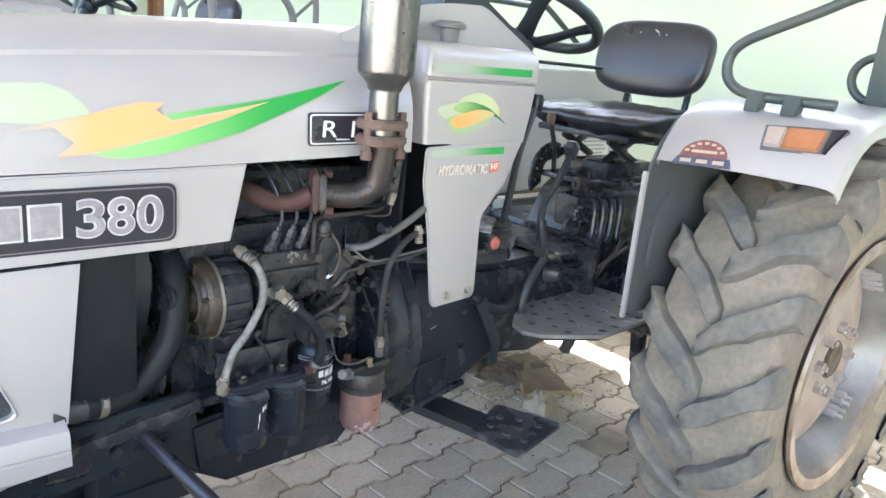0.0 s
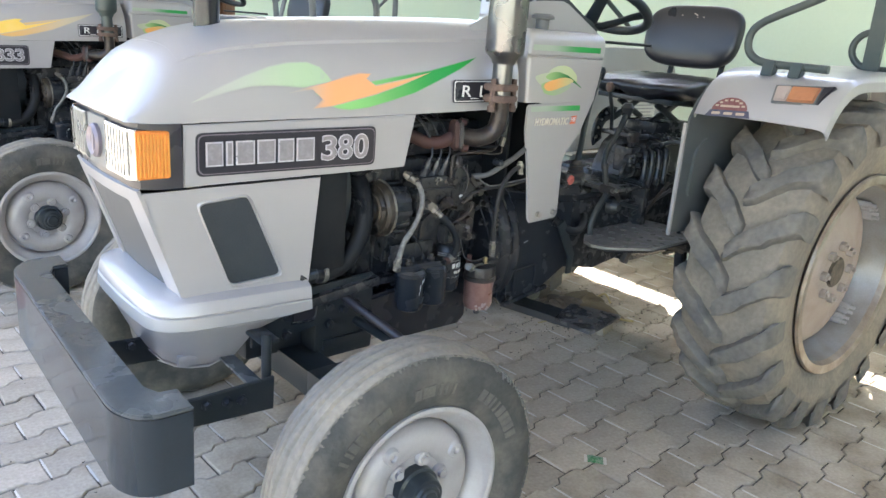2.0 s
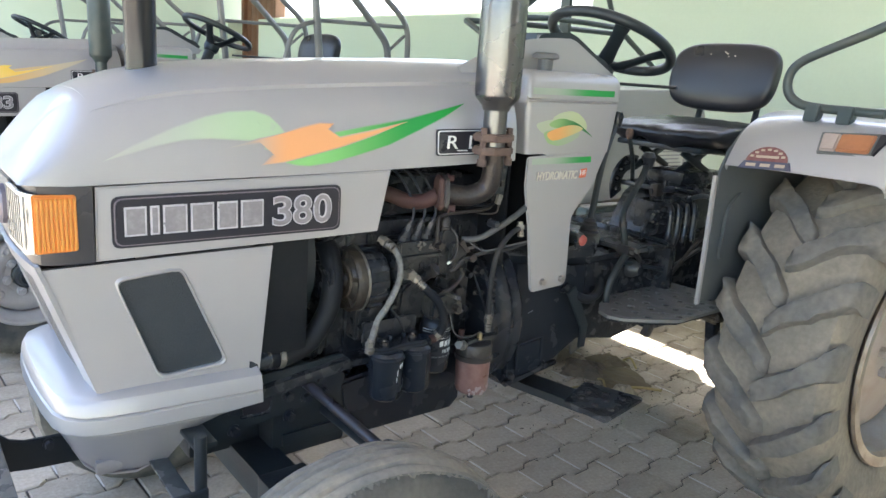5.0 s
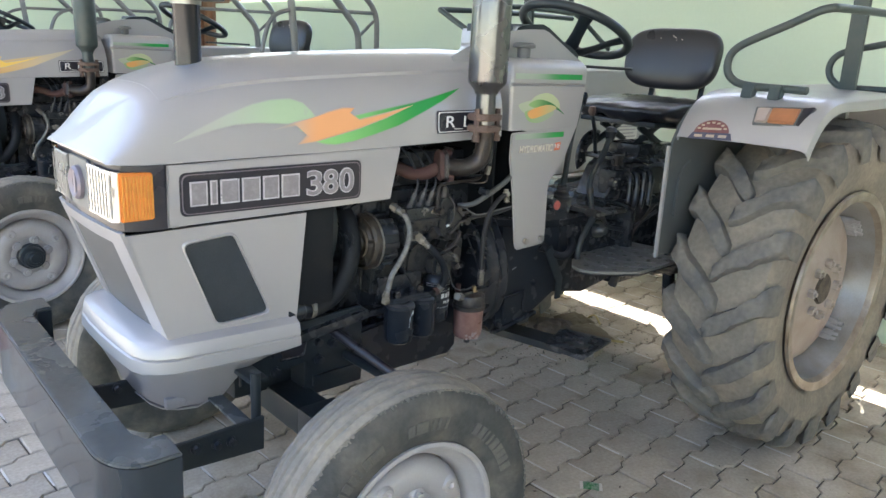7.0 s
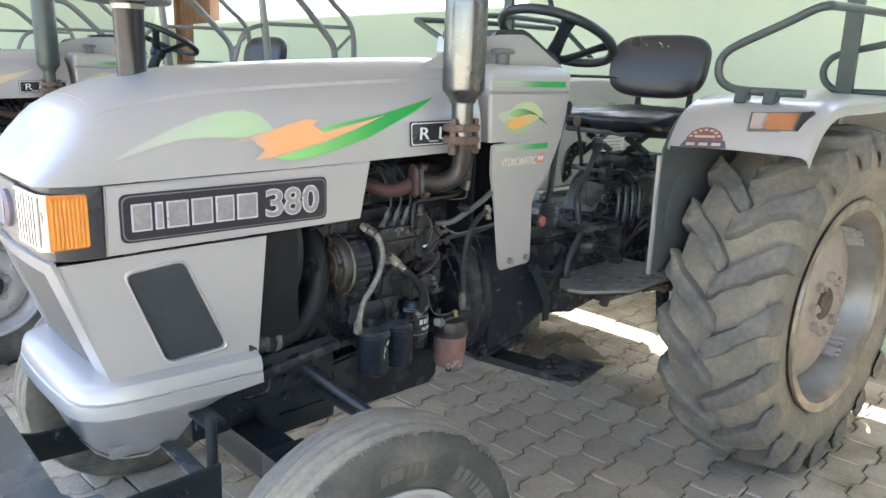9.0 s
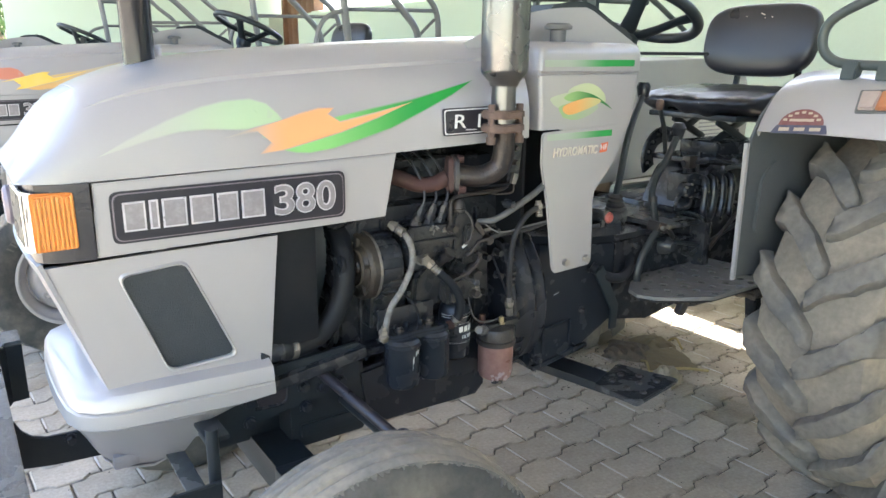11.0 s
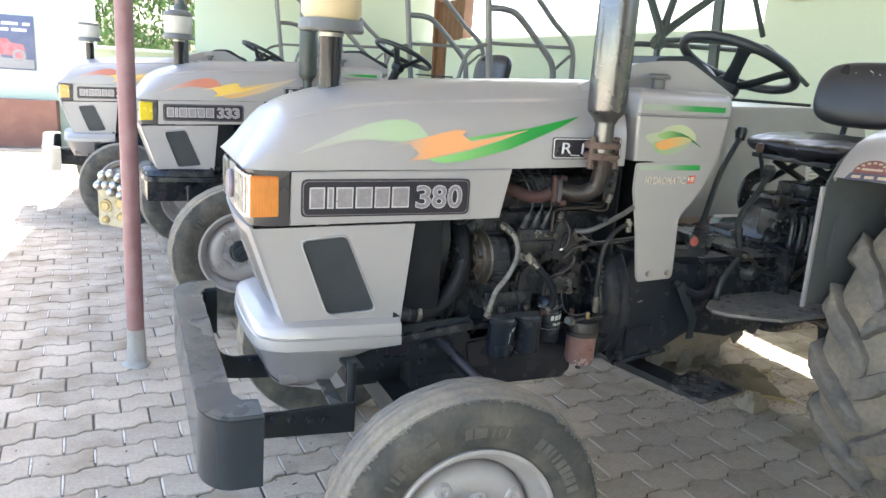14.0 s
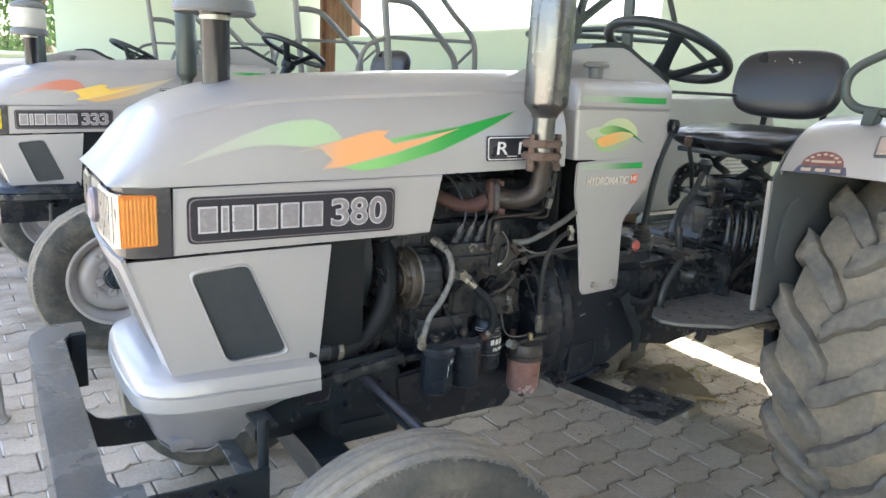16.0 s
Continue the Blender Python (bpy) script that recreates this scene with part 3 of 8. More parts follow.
def rear_wheel(parent, y, s, spin=0.0):
    """s: the outward side. Disc and rim, tyre, bars, hub and nuts."""
    R, hw = 0.600, 0.170
    base = empty("rear_wheel", pose(1.782, y, 0.606, 0, 0, 3.2 * s) @ Matrix.Diagonal((0.957, 0.93, 0.957, 1.0)), parent)
    o = lambda h: s * h
    prof = [(0.352, o(0.178)), (0.384, o(0.182)), (0.388, o(0.172)), (0.378, o(0.160)), (0.358, o(0.152)), (0.352, o(0.11)), (0.330, o(0.075)), (0.326, o(-0.08)), (0.350, o(-0.13)), (0.388, o(-0.17)),
            (0.380, o(-0.175)), (0.342, o(-0.13)), (0.316, o(-0.08)), (0.318, o(0.072)), (0.338, o(0.10)), (0.344, o(0.155))]
    rim = part("rim", lathe(prof, n=64), "rim_dusty", base, "silver steel rim with dried mud on its lip")
    rim.data.materials.append(M["rim_lip"])
    for q in rim.data.polygons:
        if o(q.center.y) > 0.135:
            q.material_index = 1
    disc = [(0.0, o(0.110)), (0.125, o(0.110)), (0.145, o(0.108)), (0.185, o(0.090)), (0.215, o(0.084)), (0.262, o(0.080)), (0.29, o(0.070)), (0.316, o(0.045)), (0.316, o(0.03)), (0.2, o(0.06)), (0.0, o(0.09))]
    part("wheel_disc", lathe(disc, n=56), "disc_dusty", base, "dished steel disc stained with mud")
    for i in range(4):
        a = math.pi / 4 + i * math.pi / 2
        bm = bmesh.new()
        for d in (-0.085, 0.085):
            for k in range(2):
                b = a + d + (k - 0.5) * 0.075
                rr = 0.306
                add_cyl(bm, (rr * math.cos(b), o(0.03), rr * math.sin(b)), (rr * math.cos(b), o(0.105), rr * math.sin(b)), 0.013, n=10, bevel=0.003)
                add_cyl(bm, (rr * math.cos(b), o(0.09), rr * math.sin(b)), (rr * math.cos(b), o(0.125), rr * math.sin(b)), 0.007, n=8)
        part("rim_clamp", bm, "silver_dull", base)
    part("hub", cyl((0, o(0.0), 0), (0, o(0.119), 0), 0.068, 0.060, 24, 0.006), "dust_brown", base, "dark greasy axle hub")
    for i in range(8):
        a = 2 * math.pi * i / 8
        c = Vector((0.103 * math.cos(a), 0, 0.103 * math.sin(a)))
        bm = cyl(c + Vector((0, o(0.105), 0)), c + Vector((0, o(0.131), 0)), 0.0185, n=6)
        add_cyl(bm, c + Vector((0, o(0.125), 0)), c + Vector((0, o(0.140), 0)), 0.009, n=8)
        part("wheel_nut", bm, "nut_dusty", base)
    tp = [(0.375, 0.158), (0.41, 0.168), (0.46, 0.181), (0.515, 0.184), (0.555, 0.176), (0.58, 0.160), (R - 0.008, 0.12), (R, 0.06), (R, 0.0)]
    tp = [(r, -h) for r, h in tp[:-1]] + tp[::-1] + [(0.35, 0.13), (0.35, -0.13)]
    part("tyre", lathe(tp, n=72, wob=lambda a, i: 0.0025 * math.sin(9 * a + i)), "rubber", base, "dusty worn field tyre")
    if s not in LUGS:
        LUGS[s] = [[lug_mesh(t, R, hw, 0.034, 10 * k + t) for k in range(4)] for t in (1, -1)]
    n = 19
    for k, me in enumerate(LUGS[s]):
        for i in range(n):
            ob = new("tread_bar", me[(3 * i + i // 4) % 4])
            ob.parent = base
            ob.matrix_basis = Matrix.Rotation(spin + 2 * math.pi * (i + 0.5 * k + 0.04 * math.sin(5 * i + k)) / n, 4, "Y")
    return base


def front_wheel(parent, y, s, turn=0.0, x=-0.025, lean=0.0, size=1.0):
    base = empty("front_wheel", pose(x, y, 0.361 * size, lean * -s, 0, turn) @ Matrix.Scale(size, 4), parent)
    o = lambda h: s * h
    R = 0.362
    wob = lambda a, i: 0.0012 * math.sin(7 * a + 0.4 * i) + 0.0010 * math.sin(23 * a + 0.7 * i) + 0.0008 * math.sin(61 * a + 2 * i)
    tp = [(0.212, 0.066), (0.232, 0.074), (0.262, 0.086), (0.295, 0.090), (0.318, 0.086), (0.334, 0.078), (0.346, 0.072), (0.3525, 0.062), (0.3545, 0.052), (0.350, 0.047), (0.3505, 0.042), (0.3575, 0.037), (0.3605, 0.026), (0.361, 0.020), (0.3565, 0.016), (0.357, 0.011), (0.3625, 0.007), (0.3635, 0.0)]
    tp = [(r, -h) for r, h in tp[:-1]] + tp[::-1] + [(0.2, 0.055), (0.2, -0.055)]
    ty = part("tyre", lathe(tp, n=96, wob=wob), "rubber_front", base, "ribbed front tyre with a ragged dusty shoulder")
    ty.data.materials.append(M["rubber_tread"])
    for q in ty.data.polygons:
        if math.hypot(q.center.x, q.center.z) > 0.343:
            q.material_index = 1
    if s < 0:
        rr = random.Random(11)
        for i in range(30):
            a = 0.35 + i * 0.075 + rr.uniform(-0.01, 0.01)
            if i in (9, 10, 11, 12, 19, 20, 21):
                continue
            r0, w, h = 0.258, rr.choice((0.004, 0.008, 0.009)), 0.030
            tang, rad = Vector((-math.sin(a), 0, math.cos(a))), Vector((math.cos(a), 0, math.sin(a)))
            put = lambda u, v, q: rad * (r0 + v) + tang * u + Vector((0, o(lerp([(0.232, 0.074), (0.262, 0.086), (0.295, 0.090)], r0 + v) - 0.0006 + q), 0))
            part("raised_mark", prism([(-w, 0.0), (w, 0.0), (w, 0.004), (w, h), (-w, h), (-w, 0.004)], put, 0.0026), "rubber_mark", base)
        bm = bmesh.new()
        for i in range(150):
            a = 2 * math.pi * i / 150 + rr.uniform(-0.012, 0.012)
            L, w = rr.choice((0.003, 0.004, 0.006, 0.008, 0.012)) * rr.uniform(0.7, 1.2), rr.uniform(0.003, 0.010)
            tang, rad = Vector((-math.sin(a), 0, math.cos(a))), Vector((math.cos(a), 0, math.sin(a)))
            c0 = rad * 0.3475 + Vector((0, o(0.070), 0))
            out = Vector((0, o(1), 0))
            q = [c0 + tang * w, c0 - tang * w, c0 - tang * w * 0.4 + out * (L * 0.6) - rad * L, c0 + tang * w * 0.3 + out * (L * 0.5) - rad * L * 0.8]
            q2 = [p + rad * 0.003 + out * 0.003 for p in q]
            va, vb = [bm.verts.new(p) for p in q], [bm.verts.new(p) for p in q2]
            bm.faces.new(va[::-1]), bm.faces.new(vb)
            for k in range(4):
                bm.faces.new((va[k], va[(k + 1) % 4], vb[(k + 1) % 4], vb[k]))
        part("torn_edge", bm, "rubber_lug", base, "ragged torn rubber along the tread's shoulder")
    prof = [(0.207, o(0.076)), (0.214, o(0.080)), (0.222, o(0.078)), (0.222, o(0.068)), (0.208, o(0.063)), (0.204, o(0.045)), (0.192, o(0.032)), (0.19, o(-0.03)), (0.205, o(-0.05)), (0.226, o(-0.078)), (0.214, o(-0.076)), (0.176, o(-0.035)), (0.172, o(0.020)),
            (0.178, o(0.034)), (0.186, o(0.044)), (0.192, o(0.050)), (0.198, o(0.058)), (0.203, o(0.064)), (0.205, o(0.070))]
    part("rim", lathe(prof, n=64), "silver_dull", base, "silver painted rim with grooved lip")
    disc = [(0.0, o(0.032)), (0.055, o(0.032)), (0.082, o(0.034)), (0.096, o(0.046)), (0.125, o(0.052)), (0.148, o(0.046)), (0.162, o(0.032)), (0.167, o(0.022)), (0.167, o(0.0)), (0.13, o(0.02)), (0.0, o(0.0))]
    part("wheel_disc", lathe(disc, n=56), "silver_dull", base)
    hub = [(0.0, 0.105), (0.020, 0.105), (0.024, 0.100), (0.032, 0.100), (0.036, 0.094), (0.044, 0.092), (0.047, 0.084), (0.050, 0.060), (0.057, 0.056), (0.06, 0.015), (0.0, 0.015)]
    part("hub_cap", lathe([(r, o(h)) for r, h in hub], n=32), "black", base, "black greasy hub cap")
    for i in range(6):
        a = 2 * math.pi * i / 6 + 0.25
        c = Vector((0.076 * math.cos(a), 0, 0.076 * math.sin(a)))
        bm = lathe([(0.0, o(0.046)), (0.017, o(0.046)), (0.02, o(0.042)), (0.021, o(0.030)), (0.0, o(0.030))], n=16, centre=c)
        add_cyl(bm, c + Vector((0, o(0.04), 0)), c + Vector((0, o(0.056), 0)), 0.011, n=6)
        part("wheel_nut", bm, "silver_dull", base)
    for i in range(4):
        a = 2 * math.pi * i / 4 + 0.6
        c = Vector((0.132 * math.cos(a), 0, 0.132 * math.sin(a)))
        part("disc_boss", lathe([(0.005, o(0.050)), (0.010, o(0.057)), (0.017, o(0.056)), (0.024, o(0.046)), (0.005, o(0.046))], n=18, centre=c), "silver_dull", base)
    return base


def fender(parent, s, rails="bent"):
    """Mudguard with its inner plate, lamp, rail and canopy post; s is the tractor's side."""
    base = empty("mudguard", None, parent)
    prof = smooth_line([(1.188, 1.142, 0), (1.216, 1.190, 0), (1.264, 1.242, 0), (1.335, 1.278, 0), (1.42, 1.292, 0), (1.55, 1.298, 0), (1.95, 1.310, 0), (2.40, 1.318, 0), (2.58, 1.300, 0), (2.67, 1.20, 0), (2.70, 1.02, 0)], 5)
    secs = []
    for p in prof:
        q = (p - Vector((1.765, 0.55, 0))).normalized()
        row = []
        for y, d in ((0.497, -0.02), (0.499, -0.004), (0.506, 0.0), (0.60, 0.003), (0.72, 0.004), (0.865, 0.0), (0.892, -0.004), (0.905, -0.014), (0.909, -0.030), (0.908, -0.045)):
            k = max(0.0, 1.5 - p.x) / 0.32
            row.append(Vector((p.x + q.x * d - 0.012 * k * (y - 0.5), s * y, p.y + q.y * d + 0.02 * k * (y - 0.5))))
        secs.append(row)
    part("sheet", solid(loft(secs, cap=False), 0.004), "silver", base, "silver painted mudguard sheet")
    plate = [(1.178, 0.745), (1.180, 1.125), (1.212, 1.180), (1.27, 1.235), (1.36, 1.273), (1.55, 1.287), (1.95, 1.299), (2.40, 1.307), (2.565, 1.290), (2.655, 1.19), (2.685, 1.02), (2.67, 0.84), (1.55, 0.80), (1.33, 0.73)]
    # same plate coloured by side: dark slate for s < 0, silver for s > 0
    part("inner_plate", prism(plate, lambda u, v, w: Vector((u, s * (0.488 + w), v)), 0.008, 0.0015), "plate_dark" if s < 0 else "silver", base, "dark grey inner mudguard plate" if s < 0 else "pale silver inner mudguard plate")
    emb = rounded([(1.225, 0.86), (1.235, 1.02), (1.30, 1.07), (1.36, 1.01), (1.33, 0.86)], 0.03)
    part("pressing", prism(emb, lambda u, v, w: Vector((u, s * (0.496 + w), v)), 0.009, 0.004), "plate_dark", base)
    part("edge_strip", prism([(1.168, 0.735), (1.160, 1.11), (1.174, 1.11), (1.182, 0.735)], lambda u, v, w: Vector((u, s * (0.486 + w), v)), 0.011, 0.002), "silver", base, "pale folded front edge")
    nrm = Vector((-0.70, s * 0.04, 0.71)).normalized()
    u = Vector((0.05, s, 0.11))
    u = (u - nrm * u.dot(nrm)).normalized()
    v = nrm.cross(u)
    v = v if v.z > 0 else -v
    c = Vector((1.247, s * 0.791, 1.224)) - nrm * 0.010
    put = lambda a, b, w: c + u * a + v * b + nrm * w
    part("lamp_housing", prism(rounded([(-0.068, -0.032), (0.066, -0.036), (0.094, 0.042), (-0.076, 0.040)], 0.005), put, 0.022, 0.004), "grey_dusty", base, "dull grey lamp housing")
    part("lamp_wedge", prism(rounded([(0.056, -0.030), (0.064, -0.034), (0.091, 0.040), (0.060, 0.036)], 0.003, 2), lambda a, b, w: put(a, b, w + 0.012), 0.014, 0.003), "badge_black", base, "black end of the lamp")
    part("white_lens", prism(rounded([(-0.062, -0.028), (-0.026, -0.028), (-0.026, 0.031), (-0.068, 0.031)], 0.006), lambda a, b, w: put(a, b, w + 0.014), 0.014, 0.004), "lens_milky", base, "cloudy clear lamp lens")
    part("amber_lens", prism(rounded([(-0.025, -0.028), (0.050, -0.030), (0.055, 0.031), (-0.025, 0.031)], 0.006), lambda a, b, w: put(a, b, w + 0.014), 0.014, 0.004), "amber_dull", base, "dull amber lamp lens")
    # dealer's sticker
    c2 = Vector((1.206, s * 0.614, 1.153))
    n2 = Vector((-0.86, s * 0.04, 0.50)).normalized()
    u2 = (u - n2 * u.dot(n2)).normalized()
    v2 = n2.cross(u2)
    v2 = v2 if v2.z > 0 else -v2
    put2 = lambda a, b, w: c2 + u2 * a + v2 * b + n2 * (w + 0.021)
    half_disc = [(0.055 * math.cos(t), 0.002 + 0.044 * math.sin(t)) for t in (math.pi * i / 16 for i in range(17))]
    part("sticker", prism(half_disc, put2, 0.0012), "sticker_red", base, "dark red half-round printed sticker")
    part("sticker_strip", prism([(-0.070, -0.021), (0.070, -0.021), (0.062, 0.002), (-0.058, 0.002)], lambda a, b, w: put2(a, b, w + 0.0004), 0.0012), "blue_print", base, "dark blue printed strip")
    for i in range(3):
        a0 = -0.050 + 0.038 * i
        part("print_bar", prism([(a0, -0.014), (a0 + 0.026, -0.014), (a0 + 0.026, -0.005), (a0, -0.005)], lambda a, b, w: put2(a, b, w + 0.0016), 0.0006), "print_tan", base)
    for i in range(7):
        t = math.pi * (0.14 + 0.12 * i)
        a0, b0 = 0.045 * math.cos(t), 0.002 + 0.035 * math.sin(t)
        part("print_bar", prism([(a0 - 0.005, b0 - 0.003), (a0 + 0.005, b0 - 0.003), (a0 + 0.005, b0 + 0.003), (a0 - 0.005, b0 + 0.003)], lambda a, b, w: put2(a, b, w + 0.0012), 0.0006), "print_tan", base)
    part("print_bar", prism([(-0.03, 0.012), (0.03, 0.012), (0.03, 0.019), (-0.03, 0.019)], lambda a, b, w: put2(a, b, w + 0.0012), 0.0006), "print_tan", base)
    # pipe rails and canopy bars
    y = s * 0.60
    if rails == "bent":
        rx = 1.335
        rail = [(rx, s * 0.822, 1.309), (rx, s * 0.74, 1.310), (rx, s * 0.66, 1.311), (rx, s * 0.605, 1.318), (rx, s * 0.572, 1.340), (rx, s * 0.561, 1.372), (rx, s * 0.568, 1.405), (rx, s * 0.592, 1.430), (rx, s * 0.64, 1.455), (rx, s * 0.74, 1.500), (rx, s * 0.815, 1.536), (rx + 0.012, s * 0.845, 1.545), (rx + 0.05, s * 0.850, 1.548), (1.60, s * 0.845, 1.557), (1.90, s * 0.84, 1.565), (2.30, s * 0.84, 1.57)]
        part("rail", tube(rail, 0.0125, n=12), "canopy", base, "dark green bent pipe rail")
        for y2 in (0.650, 0.735):
            part("rail_clip", prism(rounded([(-0.018, -0.030), (0.018, -0.030), (0.020, 0.016), (-0.020, 0.016)], 0.006, 2), lambda a, b, w: Vector((rx - 0.016 + w - 0.35 * (0.016 - b), s * (y2 + a), 1.305 + b)), 0.034, 0.003), "canopy", base)
        part("post", prism([(-0.010, -0.026), (0.010, -0.026), (0.010, 0.026), (-0.010, 0.026)], lambda a, b, w: Vector((1.86 + a - w * 0.05, s * 0.752 + b, 1.285 + w)), 0.95, 0.003), "canopy", base, "dark green canopy post")
        lx = 1.90
        loop = [(lx, s * 1.02, 1.318), (lx, s * 0.86, 1.316), (lx, s * 0.73, 1.318), (lx, s * 0.685, 1.336), (lx, s * 0.664, 1.372), (lx, s * 0.672, 1.412), (lx, s * 0.71, 1.440), (lx, s * 0.80, 1.462), (lx, s * 0.93, 1.49), (lx, s * 1.03, 1.50), (lx, s * 1.07, 1.46), (lx, s * 1.07, 1.36)]
        part("rear_loop", tube(loop, 0.012, n=10, closed=True), "canopy", base)
        if s > 0:
            part("bar", tube([(1.36, y, 1.555), (1.60, y, 1.575), (1.95, y, 1.575), (2.05, y, 1.56), (2.32, y, 1.42)], 0.012, n=10), "canopy", base)
            for e in ((1.27, y, 1.80), (1.46, y, 1.80), (1.80, y, 1.86)):
                part("brace", tube([(1.385, y, 1.53), (1.395, y, 1.58), e], (0.022, 0.016), n=8), "canopy", base, "dark green canopy brace")
            part("brace", tube([(1.385, y, 1.53), (1.38, y, 1.40), (1.37, y, 1.28)], 0.014, n=8), "canopy", base)
            part("brace", tube([(1.98, y, 1.62), (1.85, y, 1.86)], 0.012, n=8, smooth=False), "canopy", base)
    else:
        pipe = lambda name, pts, r, sm=True: part(name, tube([(x, y, z) for x, z in pts], r, n=10, smooth=sm), "grey_pipe", base)
        pipe("arch", [(2.075, 1.28), (2.07, 1.36), (2.051, 1.461), (1.971, 1.552), (1.767, 1.735), (1.667, 1.771), (1.55, 1.772)], 0.021)
        pipe("post", [(1.585, 1.28), (1.50, 2.10)], 0.022, False)
        pipe("rear_post", [(2.225, 1.22), (2.223, 1.36), (2.199, 1.584), (2.032, 1.733), (1.917, 1.842), (1.66, 2.08)], 0.018)
        pipe("bar", [(1.57, 1.561), (2.205, 1.577)], 0.012, False)
        pipe("brace", [(2.19, 1.525), (2.075, 1.43)], 0.010, False)
        pipe("rail", [(1.35, 1.29), (1.362, 1.36), (1.40, 1.469), (1.46, 1.525), (1.56, 1.555)], 0.013)
    if s > 0:
        nt = lambda a, b, w: Vector((a, 0.4878 - w, b))
        part("notice", prism([(2.290, 0.925), (2.510, 0.925), (2.505, 1.045), (2.275, 1.045)], nt, 0.0014), "paper", base, "white paper notice with lines of print")
        for i in range(6):
            part("print_bar", prism([(2.305, 0.937 + 0.018 * i), (2.490 - 0.02 * (i % 2), 0.937 + 0.018 * i), (2.490 - 0.02 * (i % 2), 0.943 + 0.018 * i), (2.305, 0.943 + 0.018 * i)], lambda a, b, w: nt(a, b, w + 0.0014), 0.0005), "grey_print", base)
    return base


def bumper(parent, face="bumper"):
    base = empty("front_bumper", Matrix.Translation((-0.0788, -0.042, 0.010)) @ Matrix.Rotation(radians(2.2), 4, "X") @ Matrix.Diagonal((0.87, 0.90, 1.0, 1.0)), parent)
    turn = lambda k: [(-0.520 - 0.086 * math.sin(t) , k * (0.400 + 0.110 * math.cos(t))) for t in (math.pi / 2 * i / 8 for i in range(9))]
    outer = [(-0.455, -0.512)] + turn(-1) + [(-0.606, 0.0)] + turn(1)[::-1] + [(-0.455, 0.512)]
    inner = [(-0.455, 0.425), (-0.495, 0.42), (-0.514, 0.38), (-0.514, -0.38), (-0.495, -0.42), (-0.455, -0.425)]
    top = prism(outer + inner, lambda u, v, w: Vector((u, v, 0.616 + w)), 0.010, 0.003)
    part("top_plate", top, "bumper_top" if face == "bumper" else face, base, "scratched black top plate")
    def wall(line, t, z0, z1):
        bm = bmesh.new()
        a = [bm.verts.new((x, y, z0)) for x, y in line]
        b = [bm.verts.new((x, y, z1)) for x, y in line]
        for i in range(len(line) - 1):
            bm.faces.new((a[i], a[i + 1], b[i + 1], b[i]))
        return solid(bm, t)
    part("face_plate", wall(outer, 0.006, 0.447, 0.6155), face, base, "black curved steel face")
    part("back_plate", wall(inner, -0.005, 0.47, 0.6155), "black", base)
    for s in (-1, 1):
        part("arm", prism([(-0.512, 0.478), (-0.44, 0.468), (-0.155, 0.450), (-0.155, 0.535), (-0.36, 0.532), (-0.45, 0.536), (-0.48, 0.546), (-0.50, 0.565), (-0.512, 0.590)], lambda u, v, w: Vector((u, -0.330 + w if s < 0 else 0.045 + w, v)), 0.012, 0.002), "black", base, "black bolted steel arm")
        for x, z in ((-0.40, 0.52), (-0.345, 0.512), (-0.29, 0.505), (-0.25, 0.50)):
            part("bolt", hexnut(bmesh.new(), (x, -0.330 if s < 0 else 0.045, z), (x, -0.347 if s < 0 else 0.028, z), 0.010), "grease_blue", base)
    part("cross_strap", box((-0.208, -0.137, 0.528), (0.040, 0.362, 0.007), 0.001), "bumper_top", base, "grey flat steel strap")
    return base
def hexnut(bm, a, b, r):
    """A nut with a washer at its foot, from a to b."""
    a, b = Vector(a), Vector(b)
    add_cyl(bm, a, a + (b - a) * 0.18, r * 1.35, n=14)
    add_cyl(bm, a, b, r, n=6, bevel=r * 0.12)
    return bm


def union(bm, a, b, r):
    """A hose union: collar, hexagon and a short ribbed sleeve."""
    a, b = Vector(a), Vector(b)
    p = lambda t: a + (b - a) * t
    add_cyl(bm, p(0.0), p(0.22), r * 0.8, n=12)
    add_cyl(bm, p(0.2), p(0.5), r * 1.15, n=6, bevel=r * 0.1)
    for t in (0.55, 0.7, 0.85):
        add_cyl(bm, p(t), p(t + 0.12), r * 0.95, n=12, bevel=r * 0.12)
    return bm


def lumpy(bm, amount, seed):
    """Uneven casting: small shifts of every corner along its normal."""
    rng = random.Random(seed)
    bmesh.ops.subdivide_edges(bm, edges=bm.edges[:], cuts=2, use_grid_fill=True)
    bm.normal_update()
    for v in bm.verts:
        v.co += v.normal * rng.uniform(-amount, amount)
    return bm


